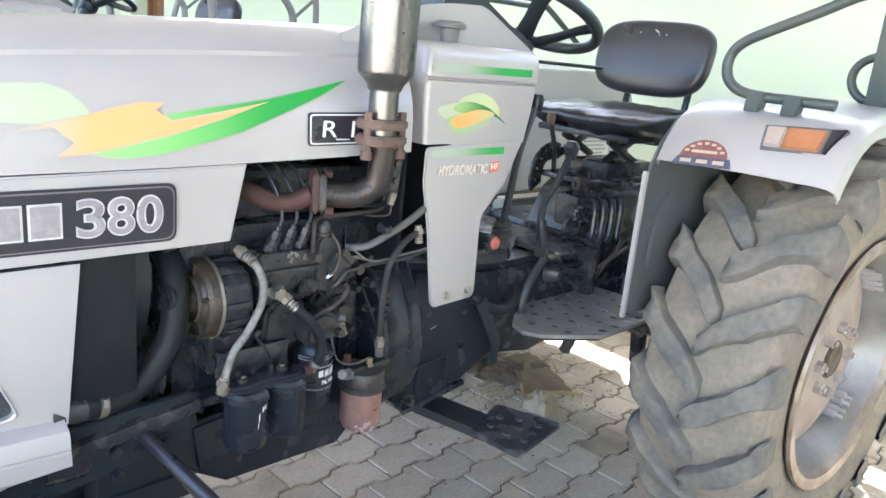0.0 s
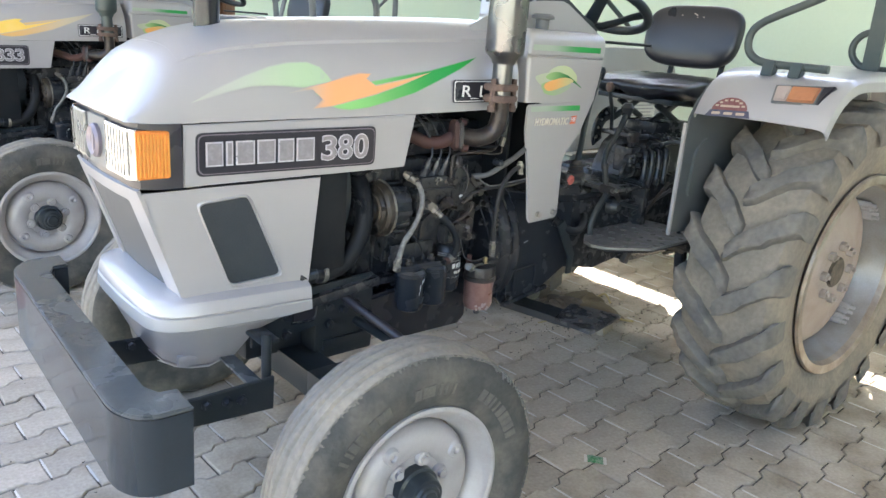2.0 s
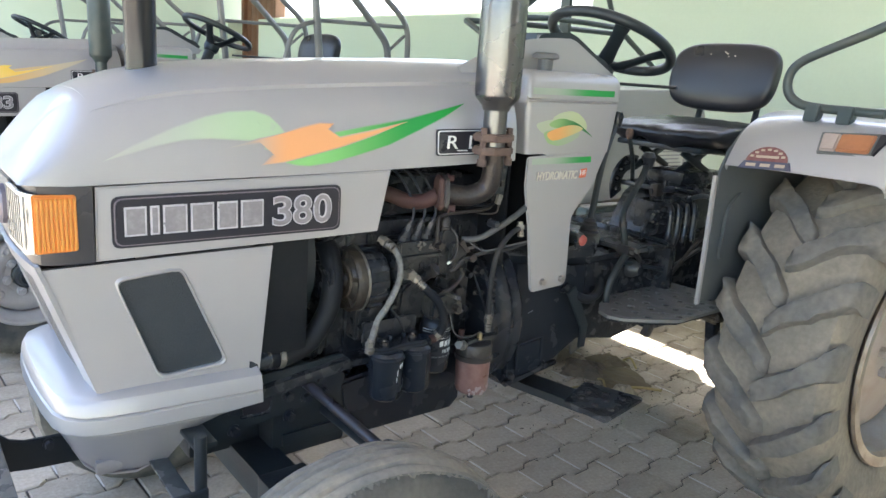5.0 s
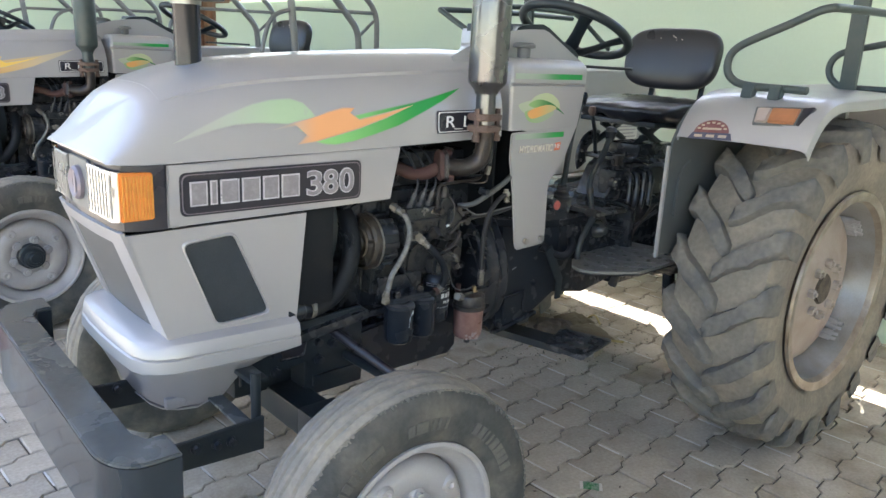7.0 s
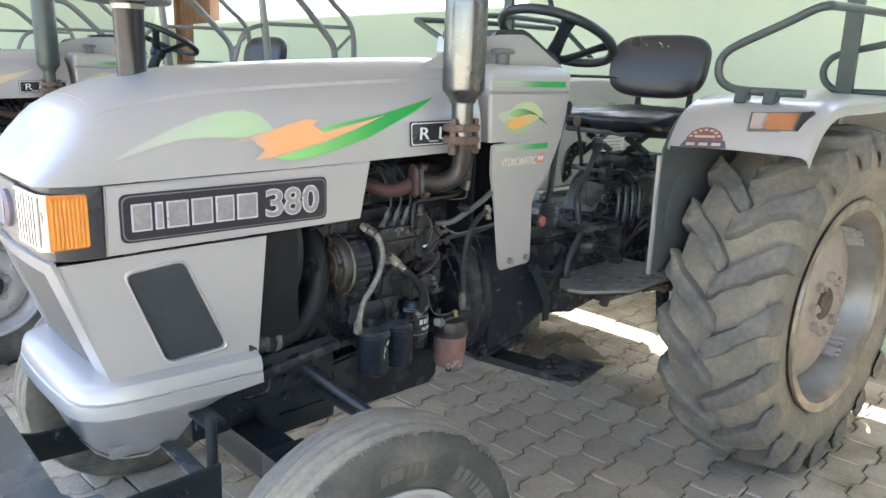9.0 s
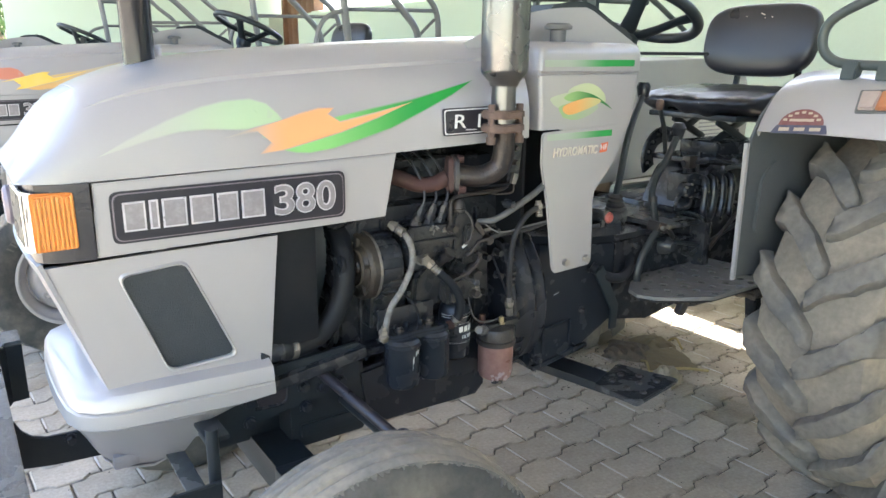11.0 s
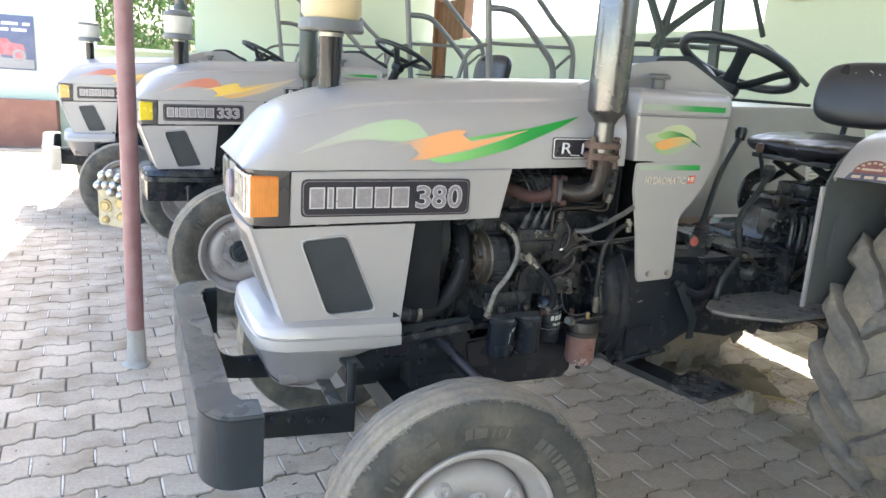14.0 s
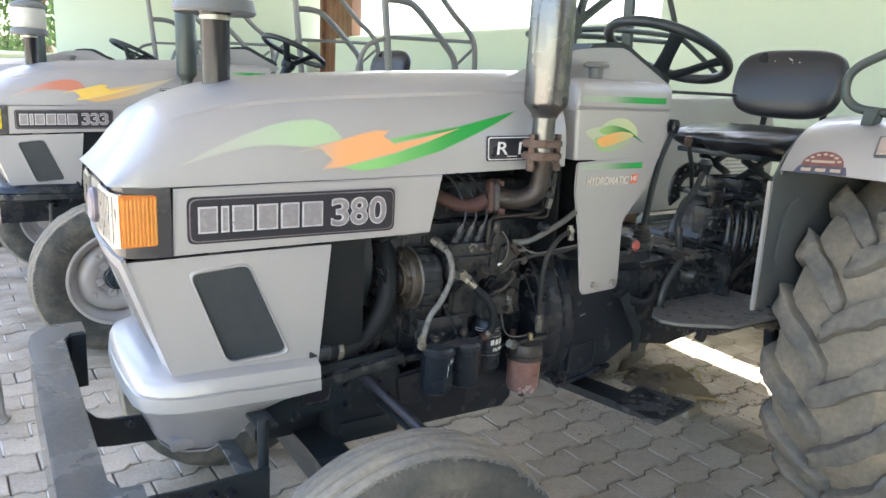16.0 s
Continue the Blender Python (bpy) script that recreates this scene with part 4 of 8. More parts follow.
def engine(base):
    en = empty("engine", None, base)
    E = lambda name, bm, mat="engine", lab="", par=None, **kw: part(name, bm, mat, par or en, lab, **kw)
    N = lambda name, a, b, r, mat="engine": E(name, hexnut(bmesh.new(), a, b, r), mat)
    U = lambda a, b, r, mat="fitting", lab="": E("hose_union", union(bmesh.new(), a, b, r), mat, lab)
    H = lambda name, pts, r, mat="hose", lab="", n=10: E(name, tube(pts, r, n=n), mat, lab)
    E("block", box((0.40, 0.0, 0.80), (0.50, 0.30, 0.36), 0.02), "engine", "oily black engine block")
    for x in (0.20, 0.26, 0.33, 0.40, 0.47, 0.54):
        E("block_rib", box((x, -0.152, 0.80), (0.010, 0.016, 0.30), 0.003))
    E("cylinder_head", box((0.39, 0.0, 1.03), (0.50, 0.24, 0.10), 0.015))
    for i in range(7):
        N("head_nut", (0.19 + 0.065 * i, -0.118, 1.045), (0.19 + 0.065 * i, -0.136, 1.045), 0.009)
    # two flat black sheets close the view behind the engine and through the cowl
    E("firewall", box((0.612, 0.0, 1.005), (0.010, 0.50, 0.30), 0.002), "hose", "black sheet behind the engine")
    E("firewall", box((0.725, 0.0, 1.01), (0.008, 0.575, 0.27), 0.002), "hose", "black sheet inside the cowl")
    E("rocker_cover", box((0.39, 0.03, 1.10), (0.46, 0.18, 0.05), 0.02))
    pan = [(0.165, 0.60), (0.185, 0.49), (0.250, 0.448), (0.525, 0.444), (0.550, 0.468), (0.554, 0.64)]
    E("oil_pan", prism(pan, lambda u, v, w: Vector((u, -0.195 + w, v)), 0.39, 0.008), "black_gloss", "black sheet oil pan")
    E("pan_flange", box((0.36, 0.0, 0.645), (0.40, 0.40, 0.018), 0.004), "engine")
    for i in range(7):
        N("pan_bolt", (0.19 + 0.056 * i, -0.196, 0.636), (0.19 + 0.056 * i, -0.196, 0.625), 0.006)
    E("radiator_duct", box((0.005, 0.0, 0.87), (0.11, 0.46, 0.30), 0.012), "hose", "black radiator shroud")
    E("radiator", box((-0.10, 0.0, 0.88), (0.09, 0.42, 0.42), 0.01), "black")
    E("fan_ring", lathe([(0.17, 0.06), (0.185, 0.06), (0.185, 0.10), (0.17, 0.10)], axis="x", n=40, centre=(0, 0, 0.90)), "black")
    for i in range(6):
        a = 2 * math.pi * i / 6
        c = Vector((0.085, 0.09 * math.cos(a), 0.90 + 0.09 * math.sin(a)))
        E("fan_blade", box(c, (0.008, 0.055, 0.15), 0.003, Euler((a - math.pi / 2, 0.0, 0.35)).to_matrix()), "black")
    # generator: dusty end shield, ring, slotted black body
    ge = empty("generator", None, base)
    gc = (0, -0.165, 0.850)
    part("end_shield", lathe([(0.0, 0.172), (0.020, 0.172), (0.026, 0.180), (0.048, 0.183), (0.055, 0.190), (0.066, 0.190), (0.072, 0.184), (0.078, 0.190), (0.079, 0.208), (0.0, 0.208)], axis="x", n=36, centre=gc, wob=lambda a, i: 0.0015 * math.sin(7 * a + 3 * i)), "dust_dark", ge, "generator end caked with brown dust")
    part("ring", lathe([(0.074, 0.206), (0.081, 0.206), (0.081, 0.212), (0.074, 0.212)], axis="x", n=40, centre=gc), "fitting", ge, "pale ring on the casing edge")
    part("ring", lathe([(0.040, 0.178), (0.044, 0.176), (0.044, 0.186), (0.040, 0.186)], axis="x", n=32, centre=gc), "dust_brown", ge)
    part("casing", lathe([(0.0, 0.206), (0.073, 0.208), (0.076, 0.212), (0.076, 0.262), (0.068, 0.274), (0.0, 0.278)], axis="x", n=36, centre=gc), "engine", ge, "black slotted generator casing")
    for i in range(14):
        a = 2 * math.pi * i / 14
        c = Vector((0.238, gc[1] + 0.077 * math.cos(a), gc[2] + 0.077 * math.sin(a)))
        part("casing_rib", box(c, (0.048, 0.014, 0.008), 0.002, Euler((a - math.pi / 2, 0, 0)).to_matrix()), "engine", ge)
    for i in range(5):
        a = 2 * math.pi * i / 5 + 0.4
        c = Vector((0.188, gc[1] + 0.058 * math.cos(a), gc[2] + 0.056 * math.sin(a)))
        part("shield_web", box(c, (0.012, 0.032, 0.010), 0.003, Euler((a, 0, 0)).to_matrix()), "dust_dark", ge)
    part("pulley", lathe([(0.0, 0.122), (0.042, 0.122), (0.034, 0.134), (0.042, 0.147), (0.0, 0.147)], axis="x", n=28, centre=gc), "engine", ge)
    E("belt_wheel", lathe([(0.02, 0.10), (0.072, 0.10), (0.062, 0.112), (0.072, 0.124), (0.02, 0.124)], axis="x", n=32, centre=(0, -0.12, 0.72)), "engine")
    E("fan_belt", tube([(0.132, -0.205, 0.875), (0.122, -0.18, 0.78), (0.112, -0.165, 0.67), (0.112, -0.07, 0.70), (0.12, -0.10, 0.83), (0.132, -0.14, 0.89)], 0.006, n=6, closed=True), "hose")
    E("water_pump", lathe([(0.0, 0.12), (0.05, 0.12), (0.06, 0.14), (0.05, 0.19), (0.0, 0.20)], axis="x", n=24, centre=(0, -0.12, 0.99)), "engine")
    H("water_hose", [(0.150, -0.05, 0.95), (0.150, -0.10, 0.945), (0.150, -0.155, 0.915), (0.143, -0.188, 0.855), (0.128, -0.195, 0.79), (0.08, -0.20, 0.727), (0.018, -0.205, 0.706), (-0.045, -0.216, 0.710)], 0.0245, "hose", "thick black radiator hose", 18)
    E("hose_clip", cyl((0.006, -0.207, 0.706), (-0.008, -0.209, 0.707), 0.0270, n=20), "fitting", "hose clip")
    E("clip_screw", cyl((0.0, -0.238, 0.712), (0.0, -0.238, 0.728), 0.005, n=8), "steel")
    E("hose_stub", cyl((-0.03, -0.214, 0.709), (-0.085, -0.222, 0.712), 0.026, n=18), "engine")
    E("cross_bar", box((0.03, -0.21, 0.650), (0.28, 0.06, 0.025), 0.004, Euler((0, -0.12, 0)).to_matrix()), "engine")
    # injection pump
    pu = empty("injection_pump", None, base)
    Q = lambda name, bm, mat="grease", lab="": part(name, bm, mat, pu, lab)
    Q("body", lumpy(box((0.343, -0.205, 0.910), (0.118, 0.080, 0.070), 0.008), 0.0015, 3), "grease", "greasy injection pump body")
    Q("ledge", box((0.345, -0.212, 0.908), (0.130, 0.085, 0.010), 0.003), "grease")
    Q("lower_body", lumpy(box((0.340, -0.195, 0.862), (0.105, 0.075, 0.055), 0.010), 0.0015, 4), "grease")
    for x in (0.322, 0.354, 0.385):
        Q("bolt", hexnut(bmesh.new(), (x, -0.232, 0.885), (x, -0.246, 0.885), 0.0085), "grease")
    for i in range(3):
        x = 0.310 + 0.0325 * i
        b, t = Vector((x, -0.222, 0.940)), Vector((x + 0.011, -0.236, 0.990))
        p = lambda k: b + (t - b) * k
        bm = bmesh.new()
        add_cyl(bm, p(-0.1), p(0.32), 0.0140, n=6, bevel=0.001)
        add_cyl(bm, p(0.3), p(0.62), 0.0125, n=14, bevel=0.002)
        add_cyl(bm, p(0.6), p(0.92), 0.0100, n=6, bevel=0.001)
        add_cyl(bm, p(0.9), p(1.1), 0.0065, n=10)
        part("delivery_valve", bm, "grease_blue", pu, "dark blued delivery valve")
        part("injector_pipe", tube([t, t + Vector((0.006, 0.0, 0.022)), t + Vector((0.002, 0.006, 0.055)), t + Vector((-0.012, 0.03, 0.10)), t + Vector((-0.02, 0.075, 0.125))], 0.0034, n=8), "grease_blue", pu, "thin steel pipe")
    rng = random.Random(8)
    for i in range(12):
        c = Vector((rng.uniform(0.335, 0.378), -0.247, rng.uniform(0.922, 0.943)))
        Q("nameplate_scrap", box(c, (rng.uniform(0.004, 0.009), 0.003, rng.uniform(0.004, 0.008)), 0.0008, Euler((rng.uniform(-0.3, 0.3), rng.uniform(-0.6, 0.6), 0)).to_matrix()), "fitting")
    gov = [(0.395, 0.865), (0.400, 0.955), (0.412, 0.972), (0.445, 0.968), (0.462, 0.945), (0.486, 0.925), (0.492, 0.875), (0.470, 0.855), (0.425, 0.850)]
    Q("governor", lumpy(prism(rounded(gov, 0.008, 2), lambda u, v, w: Vector((u, -0.250 + w, v)), 0.085, 0.006), 0.0012, 6), "grease", "greasy cast governor housing")
    Q("governor_cover", prism(rounded([(0.425, 0.872), (0.430, 0.935), (0.455, 0.940), (0.478, 0.918), (0.482, 0.882)], 0.01, 2), lambda u, v, w: Vector((u, -0.262 + w, v)), 0.014, 0.003), "grease")
    for u, v in ((0.432, 0.880), (0.436, 0.930), (0.472, 0.915), (0.475, 0.885)):
        Q("screw", cyl((u, -0.260, v), (u, -0.267, v), 0.0048, n=8), "grease")
    Q("vent_cap", lathe([(0.0, 0.998), (0.008, 0.997), (0.0145, 0.988), (0.015, 0.974), (0.0175, 0.973), (0.0175, 0.966), (0.0, 0.966)], axis="z", n=20, centre=(0.424, -0.235, 0)), "cast", "rounded dusty vent cap")
    Q("nut", hexnut(bmesh.new(), (0.394, -0.245, 0.931), (0.394, -0.268, 0.931), 0.010), "cast")
    Q("nut", hexnut(bmesh.new(), (0.499, -0.235, 0.891), (0.499, -0.268, 0.891), 0.012), "cast")
    Q("nut", hexnut(bmesh.new(), (0.488, -0.24, 0.912), (0.510, -0.255, 0.918), 0.008), "cast")
    Q("lever", prism(rounded([(0.446, 0.935), (0.472, 0.906), (0.480, 0.912), (0.456, 0.946)], 0.003, 2), lambda u, v, w: Vector((u, -0.272 + w, v)), 0.006, 0.001), "cast")
    Q("link_pipe", tube([(0.499, -0.262, 0.893), (0.480, -0.266, 0.894), (0.462, -0.266, 0.890), (0.443, -0.262, 0.869), (0.436, -0.255, 0.862)], 0.0050, n=8), "cast")
    Q("link_pipe", tube([(0.462, -0.262, 0.868), (0.470, -0.264, 0.855), (0.464, -0.262, 0.838), (0.436, -0.258, 0.816), (0.415, -0.245, 0.806)], 0.0055, n=8), "cast")
    Q("fuel_line", tube([(0.391, -0.25, 0.935), (0.391, -0.25, 0.985), (0.401, -0.245, 1.002), (0.43, -0.24, 1.005), (0.483, -0.24, 1.006), (0.550, -0.24, 1.008), (0.572, -0.24, 1.025), (0.567, -0.235, 1.06), (0.55, -0.22, 1.09)], 0.0050, n=8), "cast", "dull fuel line looped over the pump")
    Q("white_tag", box((0.424, -0.262, 0.888), (0.014, 0.004, 0.006), 0.001, Euler((0, -0.5, 0)).to_matrix()), "white")
    # oil filler stub and small castings on the crankcase
    E("filler_stub", cyl((0.365, -0.20, 0.822), (0.381, -0.252, 0.868), 0.0125, n=14), "grease")
    E("filler_cap", cyl((0.379, -0.246, 0.862), (0.384, -0.262, 0.878), 0.0165, n=18, bevel=0.003), "cast", "worn round filler cap")
    E("casting", lumpy(prism(rounded([(0.30, 0.74), (0.31, 0.82), (0.345, 0.845), (0.395, 0.83), (0.41, 0.77), (0.38, 0.735)], 0.01, 2), lambda u, v, w: Vector((u, -0.225 + w, v)), 0.08, 0.008), 0.0015, 11), "grease")
    E("casting", lumpy(prism(rounded([(0.43, 0.74), (0.42, 0.82), (0.45, 0.855), (0.51, 0.86), (0.54, 0.82), (0.53, 0.73)], 0.012, 2), lambda u, v, w: Vector((u, -0.215 + w, v)), 0.07, 0.008), 0.0015, 12), "grease")
    E("casting", lumpy(prism(rounded([(0.20, 0.70), (0.205, 0.79), (0.25, 0.81), (0.30, 0.80), (0.30, 0.71)], 0.012, 2), lambda u, v, w: Vector((u, -0.205 + w, v)), 0.06, 0.008), 0.0015, 13), "grease")
    for u, v, r in ((0.315, 0.752, 0.008), (0.395, 0.752, 0.008), (0.445, 0.842, 0.009), (0.522, 0.835, 0.009), (0.515, 0.745, 0.008), (0.44, 0.748, 0.008), (0.485, 0.80, 0.012), (0.22, 0.785, 0.007), (0.285, 0.785, 0.007), (0.55, 0.90, 0.008), (0.56, 0.84, 0.008), (0.565, 0.78, 0.008)):
        N("bolt", (u, -0.21, v), (u, -0.236, v), r, "grease")
    U((0.470, -0.235, 0.800), (0.458, -0.275, 0.755), 0.0115, "fitting", "steel hose union")
    N("union_nut", (0.476, -0.222, 0.812), (0.468, -0.262, 0.806), 0.013, "cast")
    # twin fuel filters on one cast head
    ff = empty("fuel_filter", None, base)
    hd = [(0.195, -0.062), (0.228, -0.075), (0.258, -0.062), (0.285, -0.062), (0.318, -0.075), (0.35, -0.06), (0.36, -0.02), (0.35, 0.02), (0.20, 0.02), (0.186, -0.02)]
    part("filter_head", prism(rounded(hd, 0.01, 3), lambda u, v, w: Vector((u, -0.275 + v * 0.55, 0.700 + w)), 0.020, 0.006), "blue_black", ff, "black cast filter head")
    for cx0, cy0, z0 in ((0.231, -0.292, 0.0), (0.317, -0.285, 0.0)):
        part("canister", lathe([(0.0, 0.590), (0.030, 0.590), (0.038, 0.596), (0.041, 0.606), (0.0412, 0.690), (0.0425, 0.694), (0.0425, 0.702), (0.036, 0.709), (0.0, 0.712)], axis="z", n=36, centre=(cx0, cy0, z0)), "blue_black", ff, "blue-black pressed filter canister")
        part("seam", lathe([(0.041, 0.690), (0.0432, 0.692), (0.0432, 0.696), (0.041, 0.698)], axis="z", n=36, centre=(cx0, cy0, 0)), "blue_black", ff)
        bm = bmesh.new()
        add_lathe(bm, [(0.0, 0.733), (0.006, 0.733), (0.007, 0.728), (0.0105, 0.727), (0.0105, 0.720), (0.014, 0.718), (0.016, 0.710), (0.0, 0.708)], axis="z", n=14, centre=(cx0 - 0.004, cy0 + 0.006, 0))
        part("centre_bolt", bm, "cast", ff, "dull bleed bolt")
    lab = lambda u, v, w: Vector((0.231 + (0.0413 + w) * math.sin(u), -0.292 - (0.0413 + w) * math.cos(u), v))
    for u, v, du, dv in ((0.28, 0.672, 0.10, 0.012), (0.42, 0.676, 0.05, 0.009), (0.50, 0.674, 0.05, 0.011), (0.10, 0.655, 0.06, 0.018), (0.06, 0.640, 0.04, 0.014)):
        part("paint_fleck", prism([(u, v), (u + du * 0.8, v + 0.002), (u + du, v + dv), (u + du * 0.2, v + dv * 0.8)], lab, 0.0005), "white", ff)
    part("inlet_banjo", union(bmesh.new(), (0.192, -0.285, 0.706), (0.180, -0.296, 0.726), 0.010), "fitting", ff)
    part("bracket", box((0.275, -0.235, 0.73), (0.15, 0.012, 0.06), 0.003), "engine", ff)
    for x in (0.23, 0.26, 0.30, 0.33):
        part("head_bolt", hexnut(bmesh.new(), (x, -0.262, 0.716), (x, -0.262, 0.728), 0.0065), "engine", ff)
    # spin-on oil filter
    of = empty("oil_filter", None, base)
    oc = (0.424, -0.225)
    part("adapter", lumpy(prism(rounded([(0.375, 0.745), (0.38, 0.80), (0.42, 0.815), (0.465, 0.79), (0.47, 0.75)], 0.012, 3), lambda u, v, w: Vector((u, -0.265 + w, v)), 0.09, 0.008), 0.0012, 15), "grease", of, "greasy cast filter head")
    part("bolt", hexnut(bmesh.new(), (0.449, -0.262, 0.768), (0.449, -0.285, 0.768), 0.009), "cast", of)
    part("can", lathe([(0.0, 0.592), (0.030, 0.592), (0.038, 0.600), (0.0395, 0.612), (0.0395, 0.712), (0.036, 0.728), (0.028, 0.736), (0.030, 0.742), (0.0, 0.744)], axis="z", n=32, centre=(oc[0], oc[1], 0)), "black_gloss", of, "black spin-on oil filter with white print")
    around = lambda u, v, w: Vector((oc[0] + (0.0398 + w) * math.sin(u / 0.0398), oc[1] - (0.0398 + w) * math.cos(u / 0.0398), v))
    for z in (0.712, 0.706, 0.690, 0.640):
        part("print_line", prism([(-0.06 + 0.01 * i, z) for i in range(13)] + [(0.06 - 0.01 * i, z + 0.0022) for i in range(13)], around, 0.0006), "white", of)
    lettering("lettering", "FILTER", lambda u, v, w: around(u - 0.004, v + 0.652, w), 0.012, "white", of, width=0.034)
    for x in (-0.012, 0.002, 0.016, 0.028):
        part("print_bar", prism([(x, 0.668), (x + 0.010, 0.670), (x + 0.010, 0.684), (x, 0.682)], around, 0.0006), "white", of)
    # sediment bowl
    bw = empty("sediment_bowl", None, base)
    bc = (0.527, -0.265)
    part("bowl", lathe([(0.0, 0.524), (0.026, 0.524), (0.040, 0.530), (0.044, 0.540), (0.0455, 0.622), (0.0, 0.622)], axis="z", n=32, centre=(*bc, 0)), "bowl", bw, "red-stained fuel bowl with pale scale at its foot")
    part("cap", lathe([(0.0, 0.668), (0.030, 0.668), (0.044, 0.664), (0.047, 0.658), (0.047, 0.634), (0.050, 0.632), (0.050, 0.620), (0.0, 0.620)], axis="z", n=32, centre=(*bc, 0)), "cast", bw, "dirty cast cap")
    part("cap_bridge", box((bc[0] + 0.012, bc[1] - 0.004, 0.668), (0.10, 0.026, 0.018), 0.005, Euler((0, -0.02, 0)).to_matrix()), "grease", bw)
    part("bleed_screw", hexnut(bmesh.new(), (bc[0] + 0.006, bc[1] - 0.012, 0.672), (bc[0] + 0.006, bc[1] - 0.012, 0.690), 0.007), "brass", bw)
    part("bleed_screw", hexnut(bmesh.new(), (bc[0] - 0.03, bc[1] + 0.02, 0.672), (bc[0] - 0.03, bc[1] + 0.02, 0.695), 0.008), "rust_red", bw)
    part("inlet", union(bmesh.new(), (0.490, -0.270, 0.660), (0.452, -0.288, 0.676), 0.0115), "fitting", bw)
    part("drain", cyl((*bc, 0.506), (*bc, 0.528), 0.009, n=8), "cast", bw)
    rng = random.Random(4)
    for i in range(16):
        a = rng.uniform(-1.0, 1.0)
        z = rng.uniform(0.532, 0.552)
        c = Vector((bc[0] + 0.0443 * math.sin(a), bc[1] - 0.0443 * math.cos(a), z))
        part("scale_fleck", box(c, (rng.uniform(0.004, 0.010), 0.0015, rng.uniform(0.003, 0.009)), 0.0006, Euler((0, rng.uniform(-0.6, 0.6), a)).to_matrix()), "scale", bw)
    # hoses and wires
    U((0.236, -0.235, 0.960), (0.250, -0.272, 0.943), 0.011, "fitting", "dull steel hose union")
    H("fuel_hose", [(0.250, -0.270, 0.944), (0.262, -0.275, 0.922), (0.268, -0.278, 0.895), (0.263, -0.28, 0.862), (0.237, -0.283, 0.817), (0.209, -0.285, 0.785), (0.192, -0.29, 0.750), (0.188, -0.292, 0.735)], 0.0074, "hose_braid", "grey braided fuel hose", 12)
    U((0.186, -0.292, 0.742), (0.181, -0.290, 0.708), 0.010, "fitting")
    U((0.318, -0.255, 0.868), (0.340, -0.282, 0.838), 0.0105, "fitting", "bright hose union")
    N("union_nut", (0.318, -0.235, 0.868), (0.312, -0.268, 0.868), 0.013, "fitting")
    H("fuel_hose", [(0.338, -0.280, 0.840), (0.362, -0.292, 0.815), (0.384, -0.298, 0.780), (0.390, -0.298, 0.745), (0.384, -0.292, 0.720)], 0.0105, "hose", "black fuel hose", 12)
    U((0.386, -0.294, 0.728), (0.376, -0.285, 0.704), 0.0105, "fitting")
    E("fuel_elbow", tube([(0.376, -0.285, 0.706), (0.362, -0.283, 0.706), (0.348, -0.28, 0.706)], 0.011, n=10), "rust_red")
    H("return_hose", [(0.70, -0.27, 0.960), (0.63, -0.288, 0.962), (0.588, -0.292, 0.945), (0.556, -0.292, 0.905), (0.546, -0.290, 0.85), (0.545, -0.288, 0.78), (0.550, -0.284, 0.735)], 0.0070, "hose_dull", "dusty black return hose", 12)
    U((0.549, -0.285, 0.742), (0.556, -0.280, 0.690), 0.0100, "fitting")
    for z in (0.80, 0.815, 0.83, 0.77, 0.785):
        E("spring_turn", lathe([(0.004, z), (0.0068, z), (0.0068, z + 0.006), (0.004, z + 0.006)], axis="z", n=12, centre=(0.565, -0.278, 0)), "cast")
    H("hydraulic_pipe", [(0.470, -0.25, 0.938), (0.50, -0.28, 0.946), (0.549, -0.288, 0.968), (0.60, -0.29, 0.992), (0.635, -0.29, 1.012), (0.66, -0.28, 1.02)], 0.0078, "hose_grey", "grey hydraulic pipe", 12)
    H("hydraulic_pipe", [(0.50, -0.255, 0.892), (0.53, -0.275, 0.905), (0.60, -0.285, 0.910), (0.69, -0.285, 0.925)], 0.0058, "hose_dull")
    H("wire", [(0.476, -0.27, 0.937), (0.50, -0.285, 0.918), (0.53, -0.29, 0.914), (0.60, -0.29, 0.920), (0.68, -0.29, 0.926)], 0.0022, "hose_grey")
    U((0.632, -0.285, 0.978), (0.634, -0.29, 0.938), 0.0095, "fitting", "bright pipe union")
    H("wire", [(0.54, -0.22, 0.84), (0.56, -0.25, 0.76), (0.58, -0.255, 0.70), (0.61, -0.25, 0.70)], 0.0026, "hose")
    H("wire", [(0.44, -0.24, 0.82), (0.445, -0.262, 0.73), (0.46, -0.268, 0.695), (0.50, -0.27, 0.682), (0.54, -0.272, 0.69)], 0.0018, "hose_grey")
    H("wire", [(0.27, -0.20, 0.80), (0.29, -0.25, 0.76), (0.305, -0.26, 0.715)], 0.0030, "hose")
    H("wire", [(0.30, -0.19, 0.80), (0.245, -0.25, 0.78), (0.20, -0.262, 0.725)], 0.0030, "hose")
    H("wire", [(0.45, -0.20, 1.03), (0.52, -0.24, 1.02), (0.58, -0.245, 1.03), (0.60, -0.24, 1.12)], 0.0045, "hose")
    H("wire", [(0.43, -0.24, 0.98), (0.445, -0.262, 0.945), (0.44, -0.266, 0.905), (0.425, -0.262, 0.89)], 0.0028, "cast")
